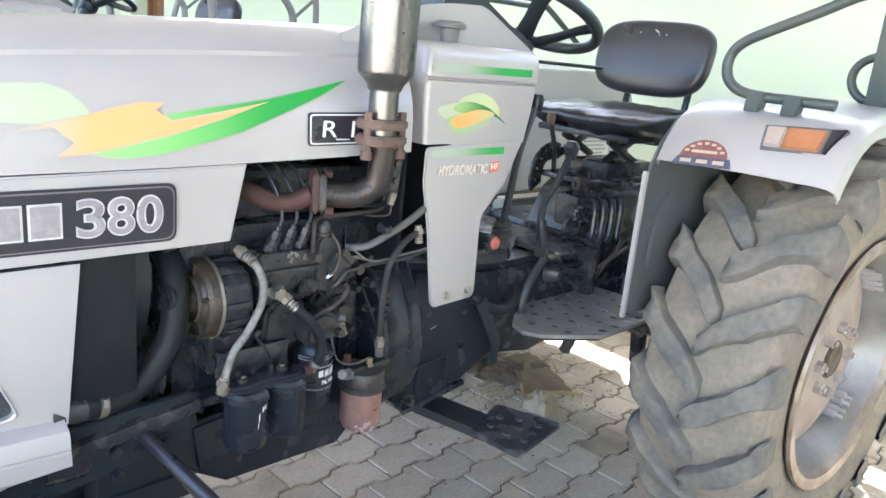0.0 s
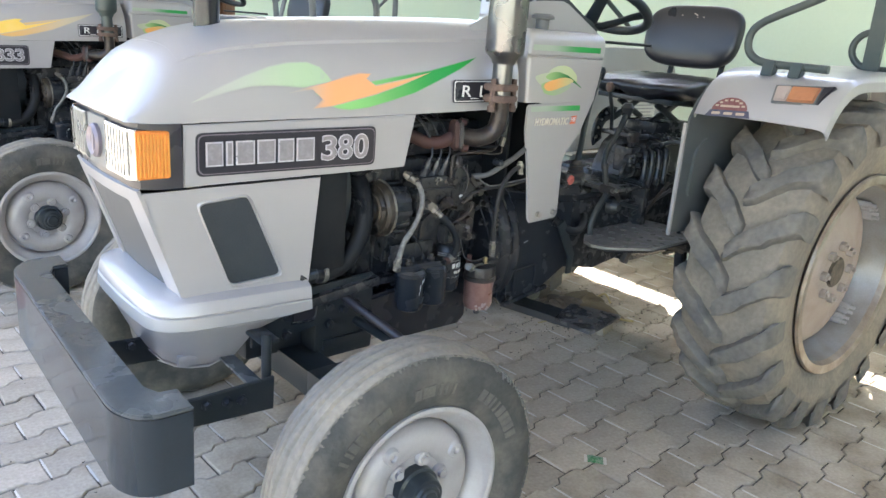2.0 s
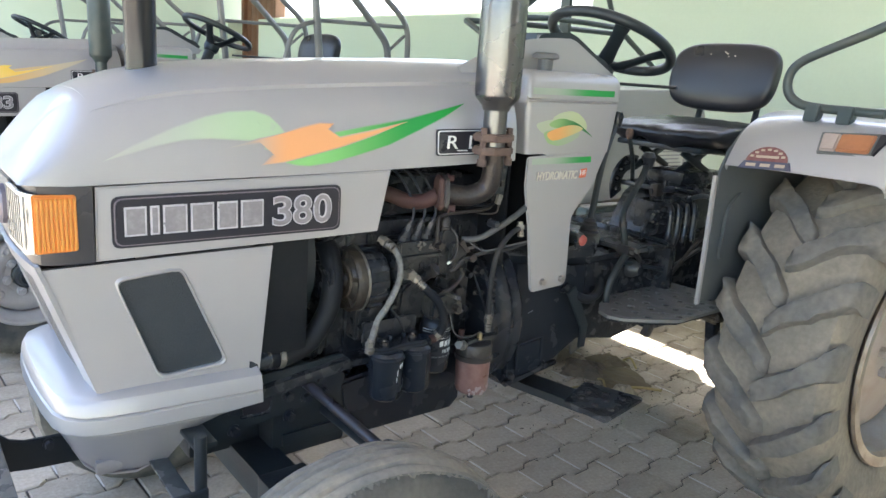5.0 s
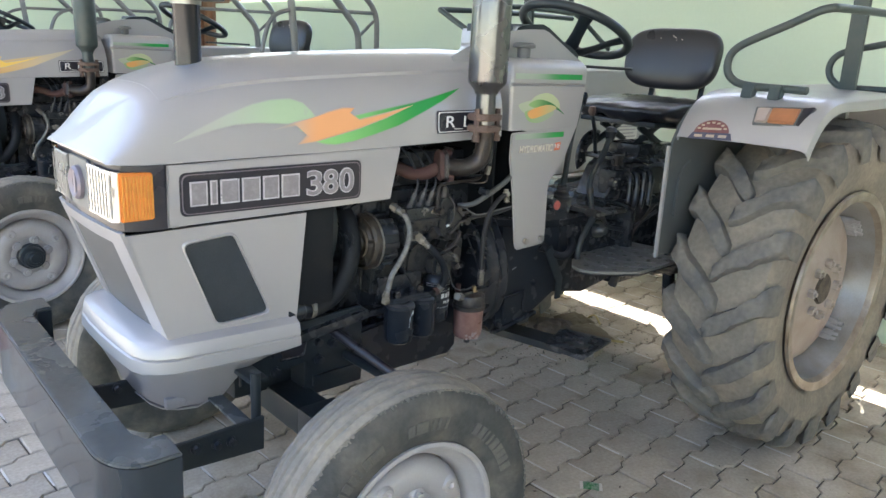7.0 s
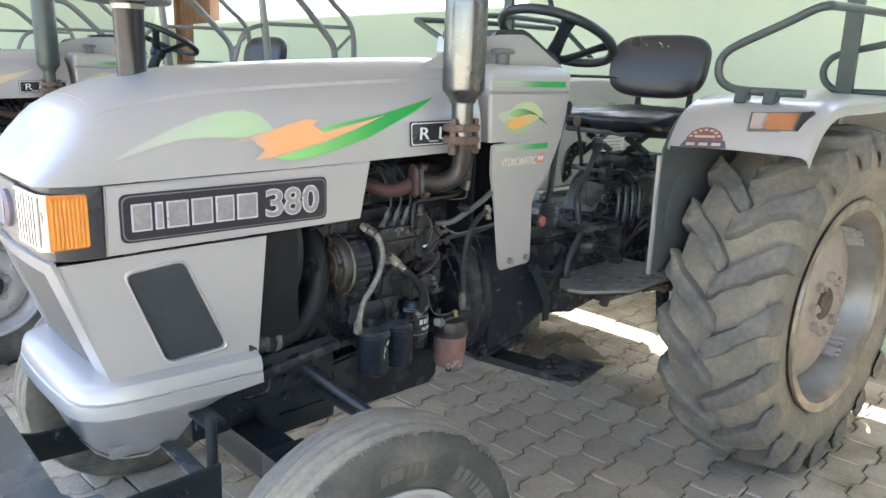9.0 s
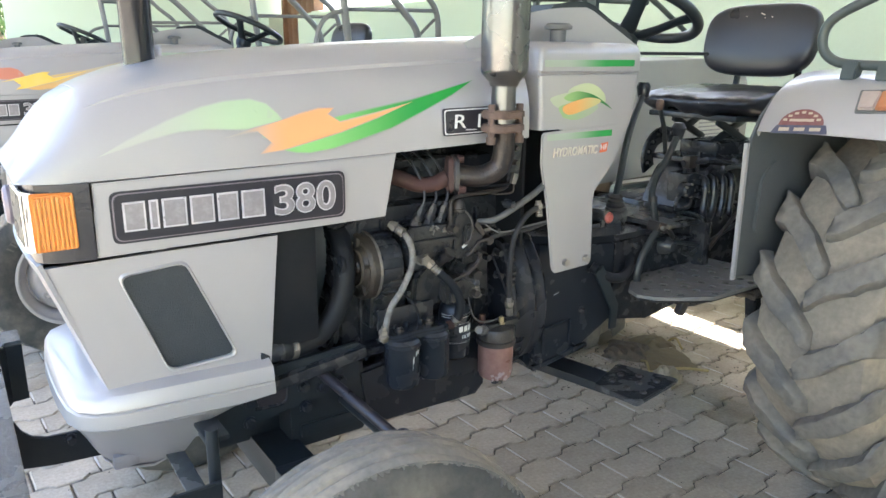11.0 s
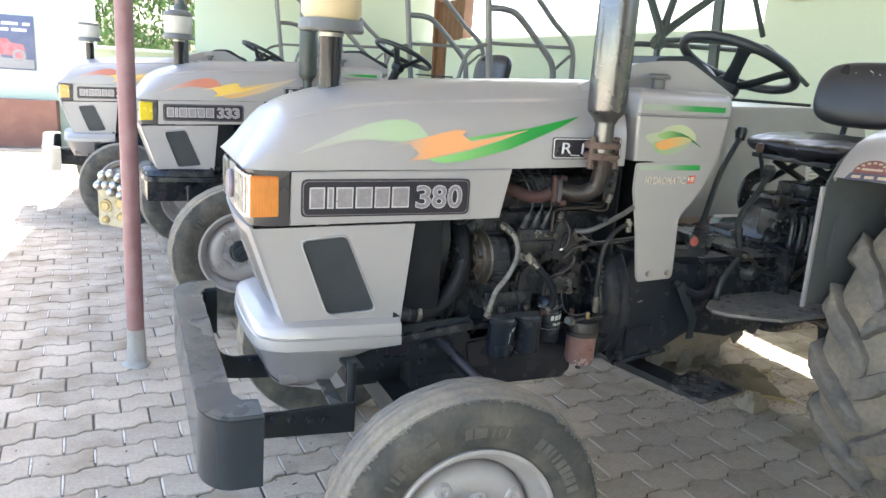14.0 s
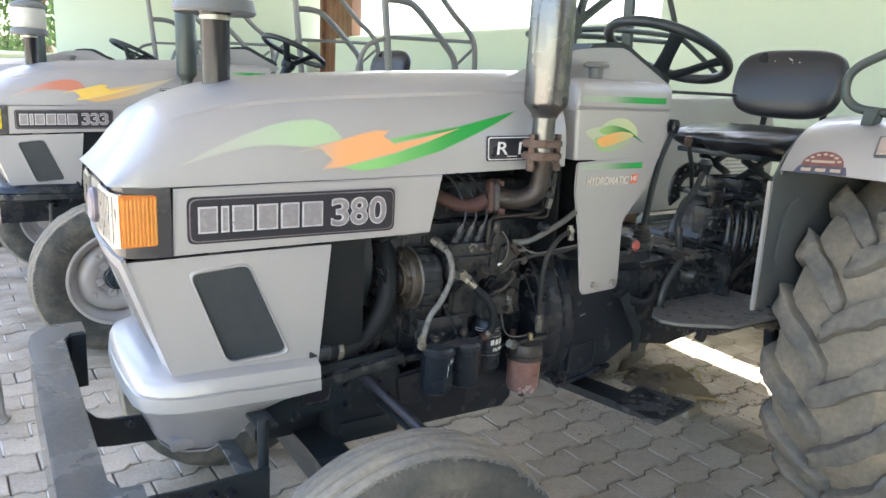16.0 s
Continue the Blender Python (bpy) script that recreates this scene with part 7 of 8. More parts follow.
    part("cap", lathe([(0.0, 1.618), (0.045, 1.614), (0.080, 1.598), (0.084, 1.586), (0.078, 1.578), (0.0, 1.578)], axis="z", n=32, centre=(px, py, 0)), "grey_dusty", pc)

    engine(base)
    transmission(base)
    # low pedal plate on its arm
    pdl = empty("foot_pedal", None, base)
    z = 0.458
    part("pad", prism(rounded([(0.812, -0.345), (0.826, -0.488), (1.038, -0.455), (0.972, -0.285)], 0.012, 2), lambda u, v, w: Vector((u, v, z - 0.014 + w)), 0.014, 0.003), "dust_black", pdl, "worn black steel pedal plate")
    for u, v in ((0.87, -0.36), (0.92, -0.345), (0.955, -0.38), (0.87, -0.41), (0.92, -0.41), (0.97, -0.43), (0.885, -0.455)):
        part("stud", lathe([(0.0, 0.006), (0.008, 0.004), (0.010, 0.0), (0.0, 0.0)], axis="z", n=12, centre=(u, v, z)), "cast", pdl)
    part("arm", prism([(-0.045, -0.012), (0.045, -0.012), (0.045, 0.012), (-0.045, 0.012)], lambda u, v, w: Vector((0.83 + u + 0.06 * w / 0.26, -0.12 - w, z - 0.02 + v)), 0.27, 0.003), "black", pdl)
    # frame, front axle
    fr2 = empty("front_frame", None, base)
    for s in (-1, 1):
        side = [(-0.20, 0.545), (-0.10, 0.555), (0.16, 0.59), (0.16, 0.685), (-0.10, 0.675), (-0.15, 0.62), (-0.20, 0.585)]
        part("side_member", prism(side, lambda u, v, w: Vector((u, s * (0.205 + w), v)), 0.014, 0.002), "black", fr2, "black drilled frame plate")
        for x, z2 in ((0.019, 0.614), (0.023, 0.564), (-0.106, 0.562), (-0.107, 0.611), (0.10, 0.640), (0.11, 0.605), (0.065, 0.60)):
            part("frame_bolt", hexnut(bmesh.new(), (x, s * 0.218, z2), (x, s * 0.234, z2), 0.011), "grease_blue", fr2)
        part("frame_pocket", prism(rounded([(-0.085, 0.588), (-0.032, 0.590), (-0.022, 0.604), (-0.022, 0.632), (-0.09, 0.624)], 0.006, 2), lambda u, v, w: Vector((u, s * (0.2195 + w), v)), 0.003), "badge_black", fr2)
        part("pocket_rim", tube([(-0.092, s * 0.222, 0.590), (-0.034, s * 0.222, 0.588), (-0.021, s * 0.222, 0.600), (-0.018, s * 0.222, 0.634)], 0.004, n=6), "black_gloss", fr2)
        part("upright", cyl((-0.217, s * 0.325, 0.440), (-0.217, s * 0.325, 0.632), 0.012, n=14), "black", fr2)
        part("upright_bracket", box((-0.205, s * 0.270, 0.605), (0.045, 0.11, 0.012), 0.003), "black", fr2)
    part("bolster", box((0.092, 0.0, 0.535), (0.190, 0.38, 0.18), 0.010), "black", fr2, "black cast front bolster")
    part("bolster_rib", box((0.10, -0.193, 0.49), (0.16, 0.012, 0.03), 0.004), "black", fr2)
    part("pivot_box", box((-0.03, 0.0, 0.52), (0.28, 0.24, 0.12), 0.012), "black", fr2, "black axle pivot bracket")
    fa = empty("front_axle", Matrix.Diagonal((1.0, (wheel_y - 0.12) / 0.515, 1.0, 1.0)), base)
    part("beam", box((-0.03, 0.0, 0.435), (0.09, 0.98, 0.075), 0.006), "black", fa, "black square axle beam")
    for s in (-1, 1):
        part("sleeve", box((-0.03, s * 0.40, 0.437), (0.11, 0.22, 0.095), 0.006), "black", fa)
        part("kingpin", cyl((-0.028, s * 0.515, 0.30), (-0.028, s * 0.515, 0.56), 0.03, n=18, bevel=0.004), "black", fa)
        part("stub", cyl((-0.025, s * 0.51, 0.358), (-0.025, s * 0.62, 0.358), 0.035, 0.028, 16), "black", fa)
        part("steering_arm", tube([(-0.028, s * 0.515, 0.545), (0.05, s * 0.50, 0.55), (0.13, s * 0.47, 0.54)], 0.016, n=10, flat=0.6), "black", fa)
        part("ball_joint", lathe([(0.0, 0.03), (0.012, 0.028), (0.02, 0.012), (0.022, -0.015), (0.0, -0.02)], axis="z", n=14, centre=(0.13, s * 0.46, 0.555)), "engine", fa)
    part("drag_link", cyl((0.13, -0.46, 0.555), (0.06, -0.20, 0.64), 0.0125, n=12), "badge_black", fa, "black steering drag link")
    part("tie_rod", cyl((0.13, -0.46, 0.54), (0.13, 0.46, 0.54), 0.013, n=12), "black", fa)
    if bumper_on:
        bumper(base, face)
    for s in (-1, 1):
        front_wheel(base, s * wheel_y, s, *((-4.5, wheel_x, -3.0, 0.938) if wheel_y < 0.7 else (0.0, wheel_x)))
        rear_wheel(base, s * 0.726, s, 0.08)
        fender(base, s, rails)
    # seat
    se = empty("seat", None, base)
    def pad(x, y, z, lx, ly, lz, n=2.6, k=36, e=5.0):
        secs = []
        for i in range(k + 1):
            t = math.sin(math.pi * (i / k - 0.5))
            w = max(0.0, 1 - abs(t) ** e) ** (1 / e)
            ring = []
            for j in range(56):
                a = 2 * math.pi * j / 56
                c, s2 = math.cos(a), math.sin(a)
                ring.append(Vector((x + 0.5 * lx * math.copysign(abs(c) ** (2 / n), c) * (0.25 + 0.75 * w), y + t * ly / 2, z + 0.5 * lz * math.copysign(abs(s2) ** (2 / n), s2) * (0.1 + 0.9 * w))))
            secs.append(ring)
        return loft(secs, ring=True)
    cu = pad(1.76, 0.0, 1.188, 0.43, 0.46, 0.070)
    for v in cu.verts:
        a = math.atan2(v.co.y, v.co.x - 1.76)
        if v.co.z < 1.186:
            d = min(1.0, (1.186 - v.co.z) / 0.03)
            k = 1 + d * (0.030 * math.sin(6 * a + 0.8) + 0.022 * math.sin(13 * a + 1) + 0.010 * math.sin(31 * a + 2))
            v.co.x, v.co.y = 1.76 + (v.co.x - 1.76) * k, v.co.y * k
            v.co.z -= d * (0.030 + 0.014 * math.sin(4 * a + 0.6) + 0.008 * math.sin(11 * a))
        else:
            v.co.z += 0.0018 * math.sin(60 * v.co.x + 30 * v.co.y) + 0.0015 * math.sin(90 * v.co.y - 40 * v.co.x) + 0.06 * (v.co.x - 1.76)
    part("cushion", cu, "vinyl", se, "black vinyl cushion with a loose wrinkled cover")
    bk = pad(0.0, 0.0, 0.0, 0.085, 0.44, 0.262, 2.7, 36, 3.4)
    for v in bk.verts:
        v.co.y *= 1.0 + 0.16 * v.co.z
        v.co.x += 0.25 * v.co.y ** 2 * -0.6
    BK = pose(1.965, 0.012, 1.385, 0, 12, 0)
    bmesh.ops.transform(bk, matrix=BK, verts=bk.verts[:])
    part("backrest", bk, "vinyl", se, "rounded black vinyl backrest")
    # short pale bars near the top of the backrest
    for y, z, ln, tilt in ((-0.045, 0.078, 0.018, 0.7), (-0.010, 0.086, 0.022, 0.5), (-0.020, 0.075, 0.012, 0.9), (0.055, 0.080, 0.010, 0.4), (0.020, 0.070, 0.008, 0.8)):
        part("scuff", box(BK @ Vector((-0.0375, y, z)), (0.0015, ln, 0.004), 0.0006, Euler((tilt, 0.55, 0)).to_matrix()), "pale_print", se, "small pale mark")
    for y in (-0.12, 0.12):
        part("back_bracket", tube([(1.86, y, 1.15), (1.98, y, 1.17), (2.01, y, 1.25), (2.02, y, 1.36)], 0.012, n=8), "black", se)
    part("seat_pan", box((1.76, 0, 1.128), (0.36, 0.36, 0.02), 0.006), "black", se)
    for y in (-0.09, 0.09):
        part("scissor_link", box((1.70, y, 1.075), (0.20, 0.012, 0.025), 0.003, Euler((0, 0.42, 0)).to_matrix()), "black", se)
        part("scissor_link", box((1.70, y + 0.016, 1.075), (0.20, 0.012, 0.025), 0.003, Euler((0, -0.42, 0)).to_matrix()), "black", se)
    part("spring", tube([(1.82 + 0.028 * math.cos(t), 0.028 * math.sin(t), 1.02 + 0.1 * t / 25) for t in (i * 0.63 for i in range(40))], 0.006, n=6, k=1), "black", se)
    part("valve_bar", cyl((1.50, 0.33, 1.335), (1.62, -0.02, 1.335), 0.006, n=8), "black", se)
    return base


# ---------------------------------------------------------------- the place
ground = bmesh.new()
bmesh.ops.create_grid(ground, x_segments=40, y_segments=40, size=150)
bmesh.ops.transform(ground, matrix=Matrix.Translation((0, 0, -0.016)), verts=ground.verts[:])
tagged(part("ground", ground, "earth", smooth=False), "dry earth around the paved bay", "ground", kind="structure")

RA = radians(6.4)
row_x, row_y = Vector((math.cos(RA), math.sin(RA), 0)), Vector((-math.sin(RA), math.cos(RA), 0))


def wall_box(name, a, b, z0, z1, t, mat, label, cat="wall", holes=()):
    """A wall from a to b with openings (from, to, sill, head) cut through it along its length."""
    a, b = Vector((*a, 0)), Vector((*b, 0))
    d = (b - a).normalized()
    n = Vector((-d.y, d.x, 0))
    L = (b - a).length
    us = sorted({0.0, L, *[h[0] for h in holes], *[h[1] for h in holes]})
    bm = bmesh.new()
    rot = Matrix((d, n, Vector((0, 0, 1)))).transposed()
    for u0, u1 in zip(us, us[1:]):
        spans = [(z0, z1)]
        for h in holes:
            if h[0] <= u0 + 1e-6 and h[1] >= u1 - 1e-6:
                spans = [(z0, h[2]), (h[3], z1)]
        for s0, s1 in spans:
            if s1 - s0 > 0.01:
                c = a + d * (u0 + u1) / 2 + n * t / 2
                add_box(bm, (c.x, c.y, (s0 + s1) / 2), (u1 - u0, t, s1 - s0), 0, rot)
    bmesh.ops.remove_doubles(bm, verts=bm.verts[:], dist=1e-4)
    return tagged(part(name, bm, mat, smooth=False), label, cat, kind="structure")


# rear boundary wall, low to the far side of a pilaster and tall on the near side
W0, W1 = Vector((4.12, -7.0, 0)), Vector((2.78, 9.9, 0))
wd = (W1 - W0).normalized()
wn2 = Vector((wd.y, -wd.x, 0))
on_wall = lambda y: W0 + wd * ((y - W0.y) / wd.y)
PIL = on_wall(2.5)
DOOR0, DOOR1 = on_wall(8.25), on_wall(9.35)
U = lambda p: (W1 - p).length
wall_box("wall_rear_low", W1[:2], PIL[:2], -0.1, 1.80, -0.23, "wall_green", "pale green distempered boundary wall", holes=((U(DOOR1), U(DOOR0), -0.1, 1.80),))
wall_box("wall_rear_tall", PIL[:2], W0[:2], -0.1, 2.35, -0.23, "wall_green", "tall pale green distempered wall")


def block(name, c, size, mat, label, cat, kind="structure", rot=0.0, bevel=0.006):
    return tagged(part(name, box(c, size, bevel, Euler((0, 0, rot)).to_matrix())
                       , mat), label, cat, kind=kind)


wang = math.atan2(wd.y, wd.x)
block("pilaster", (PIL.x - 0.05, PIL.y - 0.16, 1.17), (0.32, 0.20, 2.5), "wall_green", "pale green pilaster on the wall", "pilaster", rot=wang)
block("wall_ledge", (PIL.x - 0.03, PIL.y - 3.0, 1.985), (5.5, 0.10, 0.05), "wall_trim", "pale moulded ledge on the wall", "ledge", rot=wang)
block("coping", ((PIL.x + DOOR0.x) / 2 + 0.1, (PIL.y + DOOR0.y) / 2, 1.815), ((PIL - DOOR0).length, 0.29, 0.05), "wall_trim", "pale cement coping on the wall", "coping", rot=wang, bevel=0.01)
dc = (DOOR0 + DOOR1) / 2
door = tagged(empty("door_1"), "brown wooden plank door standing in the wall", "door", kind="structure")
for i in range(6):
    c = DOOR0 + (DOOR1 - DOOR0) * (i + 0.5) / 6
    part("plank", box((c.x + 0.06, c.y, 1.2), ((DOOR1 - DOOR0).length / 6 - 0.006, 0.04, 2.4), 0.004, Euler((0, 0, wang)).to_matrix()), "wood", door)
for p in (DOOR0, DOOR1):
    part("frame", box((p.x + 0.05, p.y, 1.25), (0.09, 0.14, 2.5), 0.006, Euler((0, 0, wang)).to_matrix()), "wood", door, "brown wooden frame post")

# end wall with an open window
EY = 9.7
wall_box("wall_end", (-9.0, EY), (2.9, EY), -0.1, 2.775, 0.23, "wall_green", "pale green end wall with an open window", holes=((6.95, 8.30, 1.40, 2.45),))
block("window_sill", (-1.375, EY - 0.02, 1.385), (1.5, 0.34, 0.05), "wall_trim", "pale cement window sill", "sill")
low = wall_box("plinth_wall", (-6.4, EY - 0.25), (-2.53, EY - 0.25), -0.1, 0.62, 0.23, "brick_red", "low red-washed plaster wall in the sun")
# poster on the end wall
po = tagged(empty("poster", Matrix.Translation((-3.10, EY - 0.012, 1.37))), "blue printed poster showing a red machine", "poster")
part("sheet", box((0, 0, 0), (0.62, 0.006, 0.72), 0.001), "poster_blue", po)
on_sheet = lambda u, v, w: Vector((u, -0.0035 - w, v))
ring_of = lambda x, z, r: [(x + r * math.cos(2 * math.pi * i / 20), z + r * math.sin(2 * math.pi * i / 20)) for i in range(20)]
part("printed_ground", prism([(-0.29, -0.34), (0.29, -0.34), (0.29, -0.22), (-0.29, -0.20)], on_sheet, 0.0008), "grey_print", po)
part("printed_body", prism([(-0.21, -0.16), (0.13, -0.18), (0.19, -0.12), (0.17, -0.02), (0.02, 0.0), (-0.02, 0.05), (-0.10, 0.05), (-0.12, 0.0), (-0.23, -0.02), (-0.25, -0.08)], on_sheet, 0.0016), "poster_red", po)
for x, z, r in ((0.11, -0.17, 0.085), (-0.16, -0.19, 0.055)):
    part("printed_wheel", prism(ring_of(x, z, r), on_sheet, 0.0024), "badge_mid", po)
    part("printed_rim", prism(ring_of(x, z, r * 0.55), on_sheet, 0.0032), "poster_red", po)
for z, words in ((0.25, ((-0.17, 0.08), (0.02, 0.20), (0.22, 0.09))), (0.17, ((-0.10, 0.20), (0.13, 0.18)))):
    for x, wd in words:
        part("print_bar", prism([(x - wd / 2, z - 0.02), (x + wd / 2, z - 0.02), (x + wd / 2, z + 0.02), (x - wd / 2, z + 0.02)], on_sheet, 0.001), "white", po)

# roof on a row of poles
tagged(part("ceiling", box((1.04, 1.75, 2.81), (4.12, 16.5, 0.06), 0.0), "roof", smooth=False), "plain grey sheet roof over the bay", "roof", kind="structure")
for y in (-3.6, 1.478, 6.55):
    pl = tagged(empty("pole", Matrix.Translation((-0.790, y, 0))), "red oxide painted steel pole set in cement", "pole", "roof poles")
    part("shaft", cyl((0, 0, -0.05), (0, 0, 2.78), 0.036, n=28), "pole", pl)
    part("cement_collar", lathe([(0.0, 0.17), (0.037, 0.17), (0.039, 0.10), (0.041, 0.02), (0.048, 0.010), (0.060, 0.003), (0.064, -0.02), (0.0, -0.02)], axis="z", n=28, wob=lambda a, i: 0.001 * i * math.sin(3 * a + i)), "concrete", pl, "rough cement at the foot")

# tree beyond the end wall's window
def tree(x, y, h, seed):
    rnd = random.Random(seed)
    t = tagged(empty("tree", Matrix.Translation((x, y, 0))), "leafy green tree in the sun behind the wall", "tree")
    part("trunk", tube([(0, 0, -0.1), (0.05, 0.03, h * 0.3), (-0.04, 0.05, h * 0.6), (0.02, 0, h * 0.9)], (0.16, 0.05), n=10), "bark", t)
    for i in range(7):
        a, z = rnd.uniform(0, 6.28), h * rnd.uniform(0.3, 0.75)
        e = Vector((1.3 * math.cos(a), 1.3 * math.sin(a), z + rnd.uniform(0.4, 1.0)))
        part("limb", tube([(0, 0, z), e * 0.5 + Vector((0, 0, z * 0.5)), e], (0.06, 0.02), n=7), "bark", t)
    vs, fs = [], []
    clumps = [(rnd.gauss(0, 0.9), rnd.gauss(0, 0.9), h * rnd.uniform(0.32, 1.05)) for _ in range(70)]
    for _ in range(10000):
        c = rnd.choice(clumps)
        p = Vector((c[0] + rnd.gauss(0, 0.22), c[1] + rnd.gauss(0, 0.22), c[2] + rnd.gauss(0, 0.2)))
        m = Euler((rnd.uniform(0, 6), rnd.uniform(0, 6), rnd.uniform(0, 6))).to_matrix()
        s = rnd.uniform(0.04, 0.085)
        k = len(vs)
        vs += [tuple(p + m @ Vector(q) * s) for q in ((-1, 0, 0), (0, -0.45, 0.1), (1, 0, 0), (0, 0.45, 0.1))]
        fs.append((k, k + 1, k + 2, k + 3))
    me = bpy.data.meshes.new("crown")
    me.from_pydata(vs, [], fs)
    me.materials.append(M["leaf"])
    ob = new("crown", me)
    ob.parent = t
    tagged(ob, "crown of many small green leaves", kind="stuff")
    return t


tree(-1.0, 12.6, 4.2, 3)
tree(-3.2, 14.5, 4.6, 5)

# unseen plain wall, added behind to keep sky light off floor and bonnet side
wall_box("wall_south", (4.0, -4.6), (0.1, -4.6), -0.1, 2.775, 0.23, "concrete", "plain unseen wall added to block sky light from behind")
# far boundary of the yard
wall_box("wall_yard", (-16.0, -14.0), (-16.0, 20.0), -0.1, 2.2, 0.23, "wall_trim", "pale plastered yard wall far off")
wall_box("wall_side", (6.0, -12.0), (-16.0, -12.0), -0.1, 2.6, 0.23, "wall_trim", "pale plastered wall behind the bay")

tractor(pose(0.0621, 0.2535, 0, 0, 0, 6.4), "380", ("wave_green", "sweep_green", "bolt_orange"), label="silver tractor with green and orange flashes on pavers")
T2 = tractor(pose(-0.435, 2.933, 0.0, 0, 0, 10), "333", ("wave_red", "sweep_gold", "gold"), bumper_on=False, lamp="yellow_lens", chin="black_gloss", wheel_x=-0.035, wheel_y=0.815, rails="arched", dust_bowl="bowl_white", label="silver tractor with red and gold flashes beside the pole")
tractor(pose(-1.225, 5.111, -0.03, 0, 0, 10), "333", ("wave_red", "sweep_gold", "gold"), lamp="amber_pale", face="pale_bumper", rails="arched", dust_bowl="bowl_white", label="silver tractor with a pale bumper at the row's end")

# decorated flap on the second tractor's front
fl = empty("front_flap", Matrix.Translation((-0.62, -0.48, 0)) @ Matrix.Rotation(radians(62), 4, "Z"), T2)
fl["label"] = "khaki flap with gold rounds and bright balls"
part("panel", prism(rounded([(-0.10, 0.44), (0.10, 0.44), (0.10, 0.70), (-0.10, 0.70)], 0.02), lambda u, v, w: Vector((0.35 * u, u, v)) + Vector((-0.012 * w / 0.012, 0, 0)), 0.012, 0.003), "flap_khaki", fl)
for u, z, r in ((-0.055, 0.575, 0.036), (0.045, 0.55, 0.036), (-0.05, 0.50, 0.024), (0.05, 0.475, 0.02)):
    part("round", lathe([(0.0, -0.030), (r * 0.5, -0.030), (r * 0.6, -0.022), (r * 0.9, -0.026), (r, -0.016), (r, -0.008), (0.0, -0.008)], axis="x", n=22, centre=(0.35 * u - 0.002, u, z)), "flap_gold", fl)
for u, z in ((-0.07, 0.66), (-0.02, 0.672), (0.03, 0.665), (0.08, 0.66), (-0.05, 0.712), (0.0, 0.728), (0.05, 0.716), (-0.06, 0.622), (0.0, 0.632)):
    bm = bmesh.new()
    bmesh.ops.create_uvsphere(bm, u_segments=16, v_segments=10, radius=0.026)
    bmesh.ops.transform(bm, matrix=Matrix.Translation((0.35 * u - 0.03, u, z)), verts=bm.verts[:])
    part("bright_ball", bm, "chrome", fl)
part("hanger", tube([(0.0, 0.0, 0.70), (0.08, 0.08, 0.66), (0.20, 0.20, 0.62)], 0.014, n=8), "black", fl)

# paving blocks, laid in staggered rows with wavy long joints
PA = radians(8.9)
px_, py_ = Vector((math.cos(PA), math.sin(PA), 0)), Vector((-math.sin(PA), math.cos(PA), 0))
BL, BW, GAP, AMP = 0.1942, 0.1324, 0.0066, 0.021
wave = lambda x: AMP * min(1.0, max(0.0, min((x % BL) / BL - 0.20, 0.80 - (x % BL) / BL) / 0.11))
LAID = Vector((-0.9660, 0.7853, 0)) - py_ * (BW + AMP) / 2


def block_shape(phase):
    """Rings of a block whose left end lies at phase along the wave."""
    xs = sorted({0.0, BL, *[(q * BL - phase) % BL for q in (0.20, 0.31, 0.69, 0.80)]})
    lo = [(x, wave(x + phase + 1e-6)) for x in xs]
    def ring(inset, z):
        a = [(min(max(x, GAP / 2 + inset), BL - GAP / 2 - inset), w + GAP / 2 + inset, z) for x, w in lo]
        b = [(min(max(x, GAP / 2 + inset), BL - GAP / 2 - inset), w + BW - GAP / 2 - inset, z) for x, w in reversed(lo)]
        return a + b
    rings = [ring(0.0, -0.03), ring(0.0, -0.004), ring(0.004, 0.0)]
    n = len(rings[0])
    fs = [tuple(2 * n + i for i in range(n))]
    for r in (0, 1):
        fs += [(r * n + i, r * n + (i + 1) % n, (r + 1) * n + (i + 1) % n, (r + 1) * n + i) for i in range(n)]
    return [p for r in rings for p in r], fs


SHAPES = [block_shape(0.0), block_shape(BL / 2)]
meshes = []
for v, f in SHAPES:
    me = bpy.data.meshes.new("paving_block")
    me.from_pydata(v, [], f)
    me.materials.append(M["paver"])
    meshes.append(me)
bed = bmesh.new()
bmesh.ops.create_grid(bed, x_segments=1, y_segments=1, size=1)
bmesh.ops.transform(bed, matrix=Matrix.Translation((-0.5, 2.4, -0.009)) @ Matrix.Diagonal((5.5, 7.0, 1, 1)), verts=bed.verts[:])
pavement = tagged(part("pavement", bed, "joint", smooth=False), "grey interlocking cement paving blocks with sandy joints", "pavement", kind="structure")
rnd = random.Random(7)
vs, fs, count = [], [], 0
sv, sf = [], []
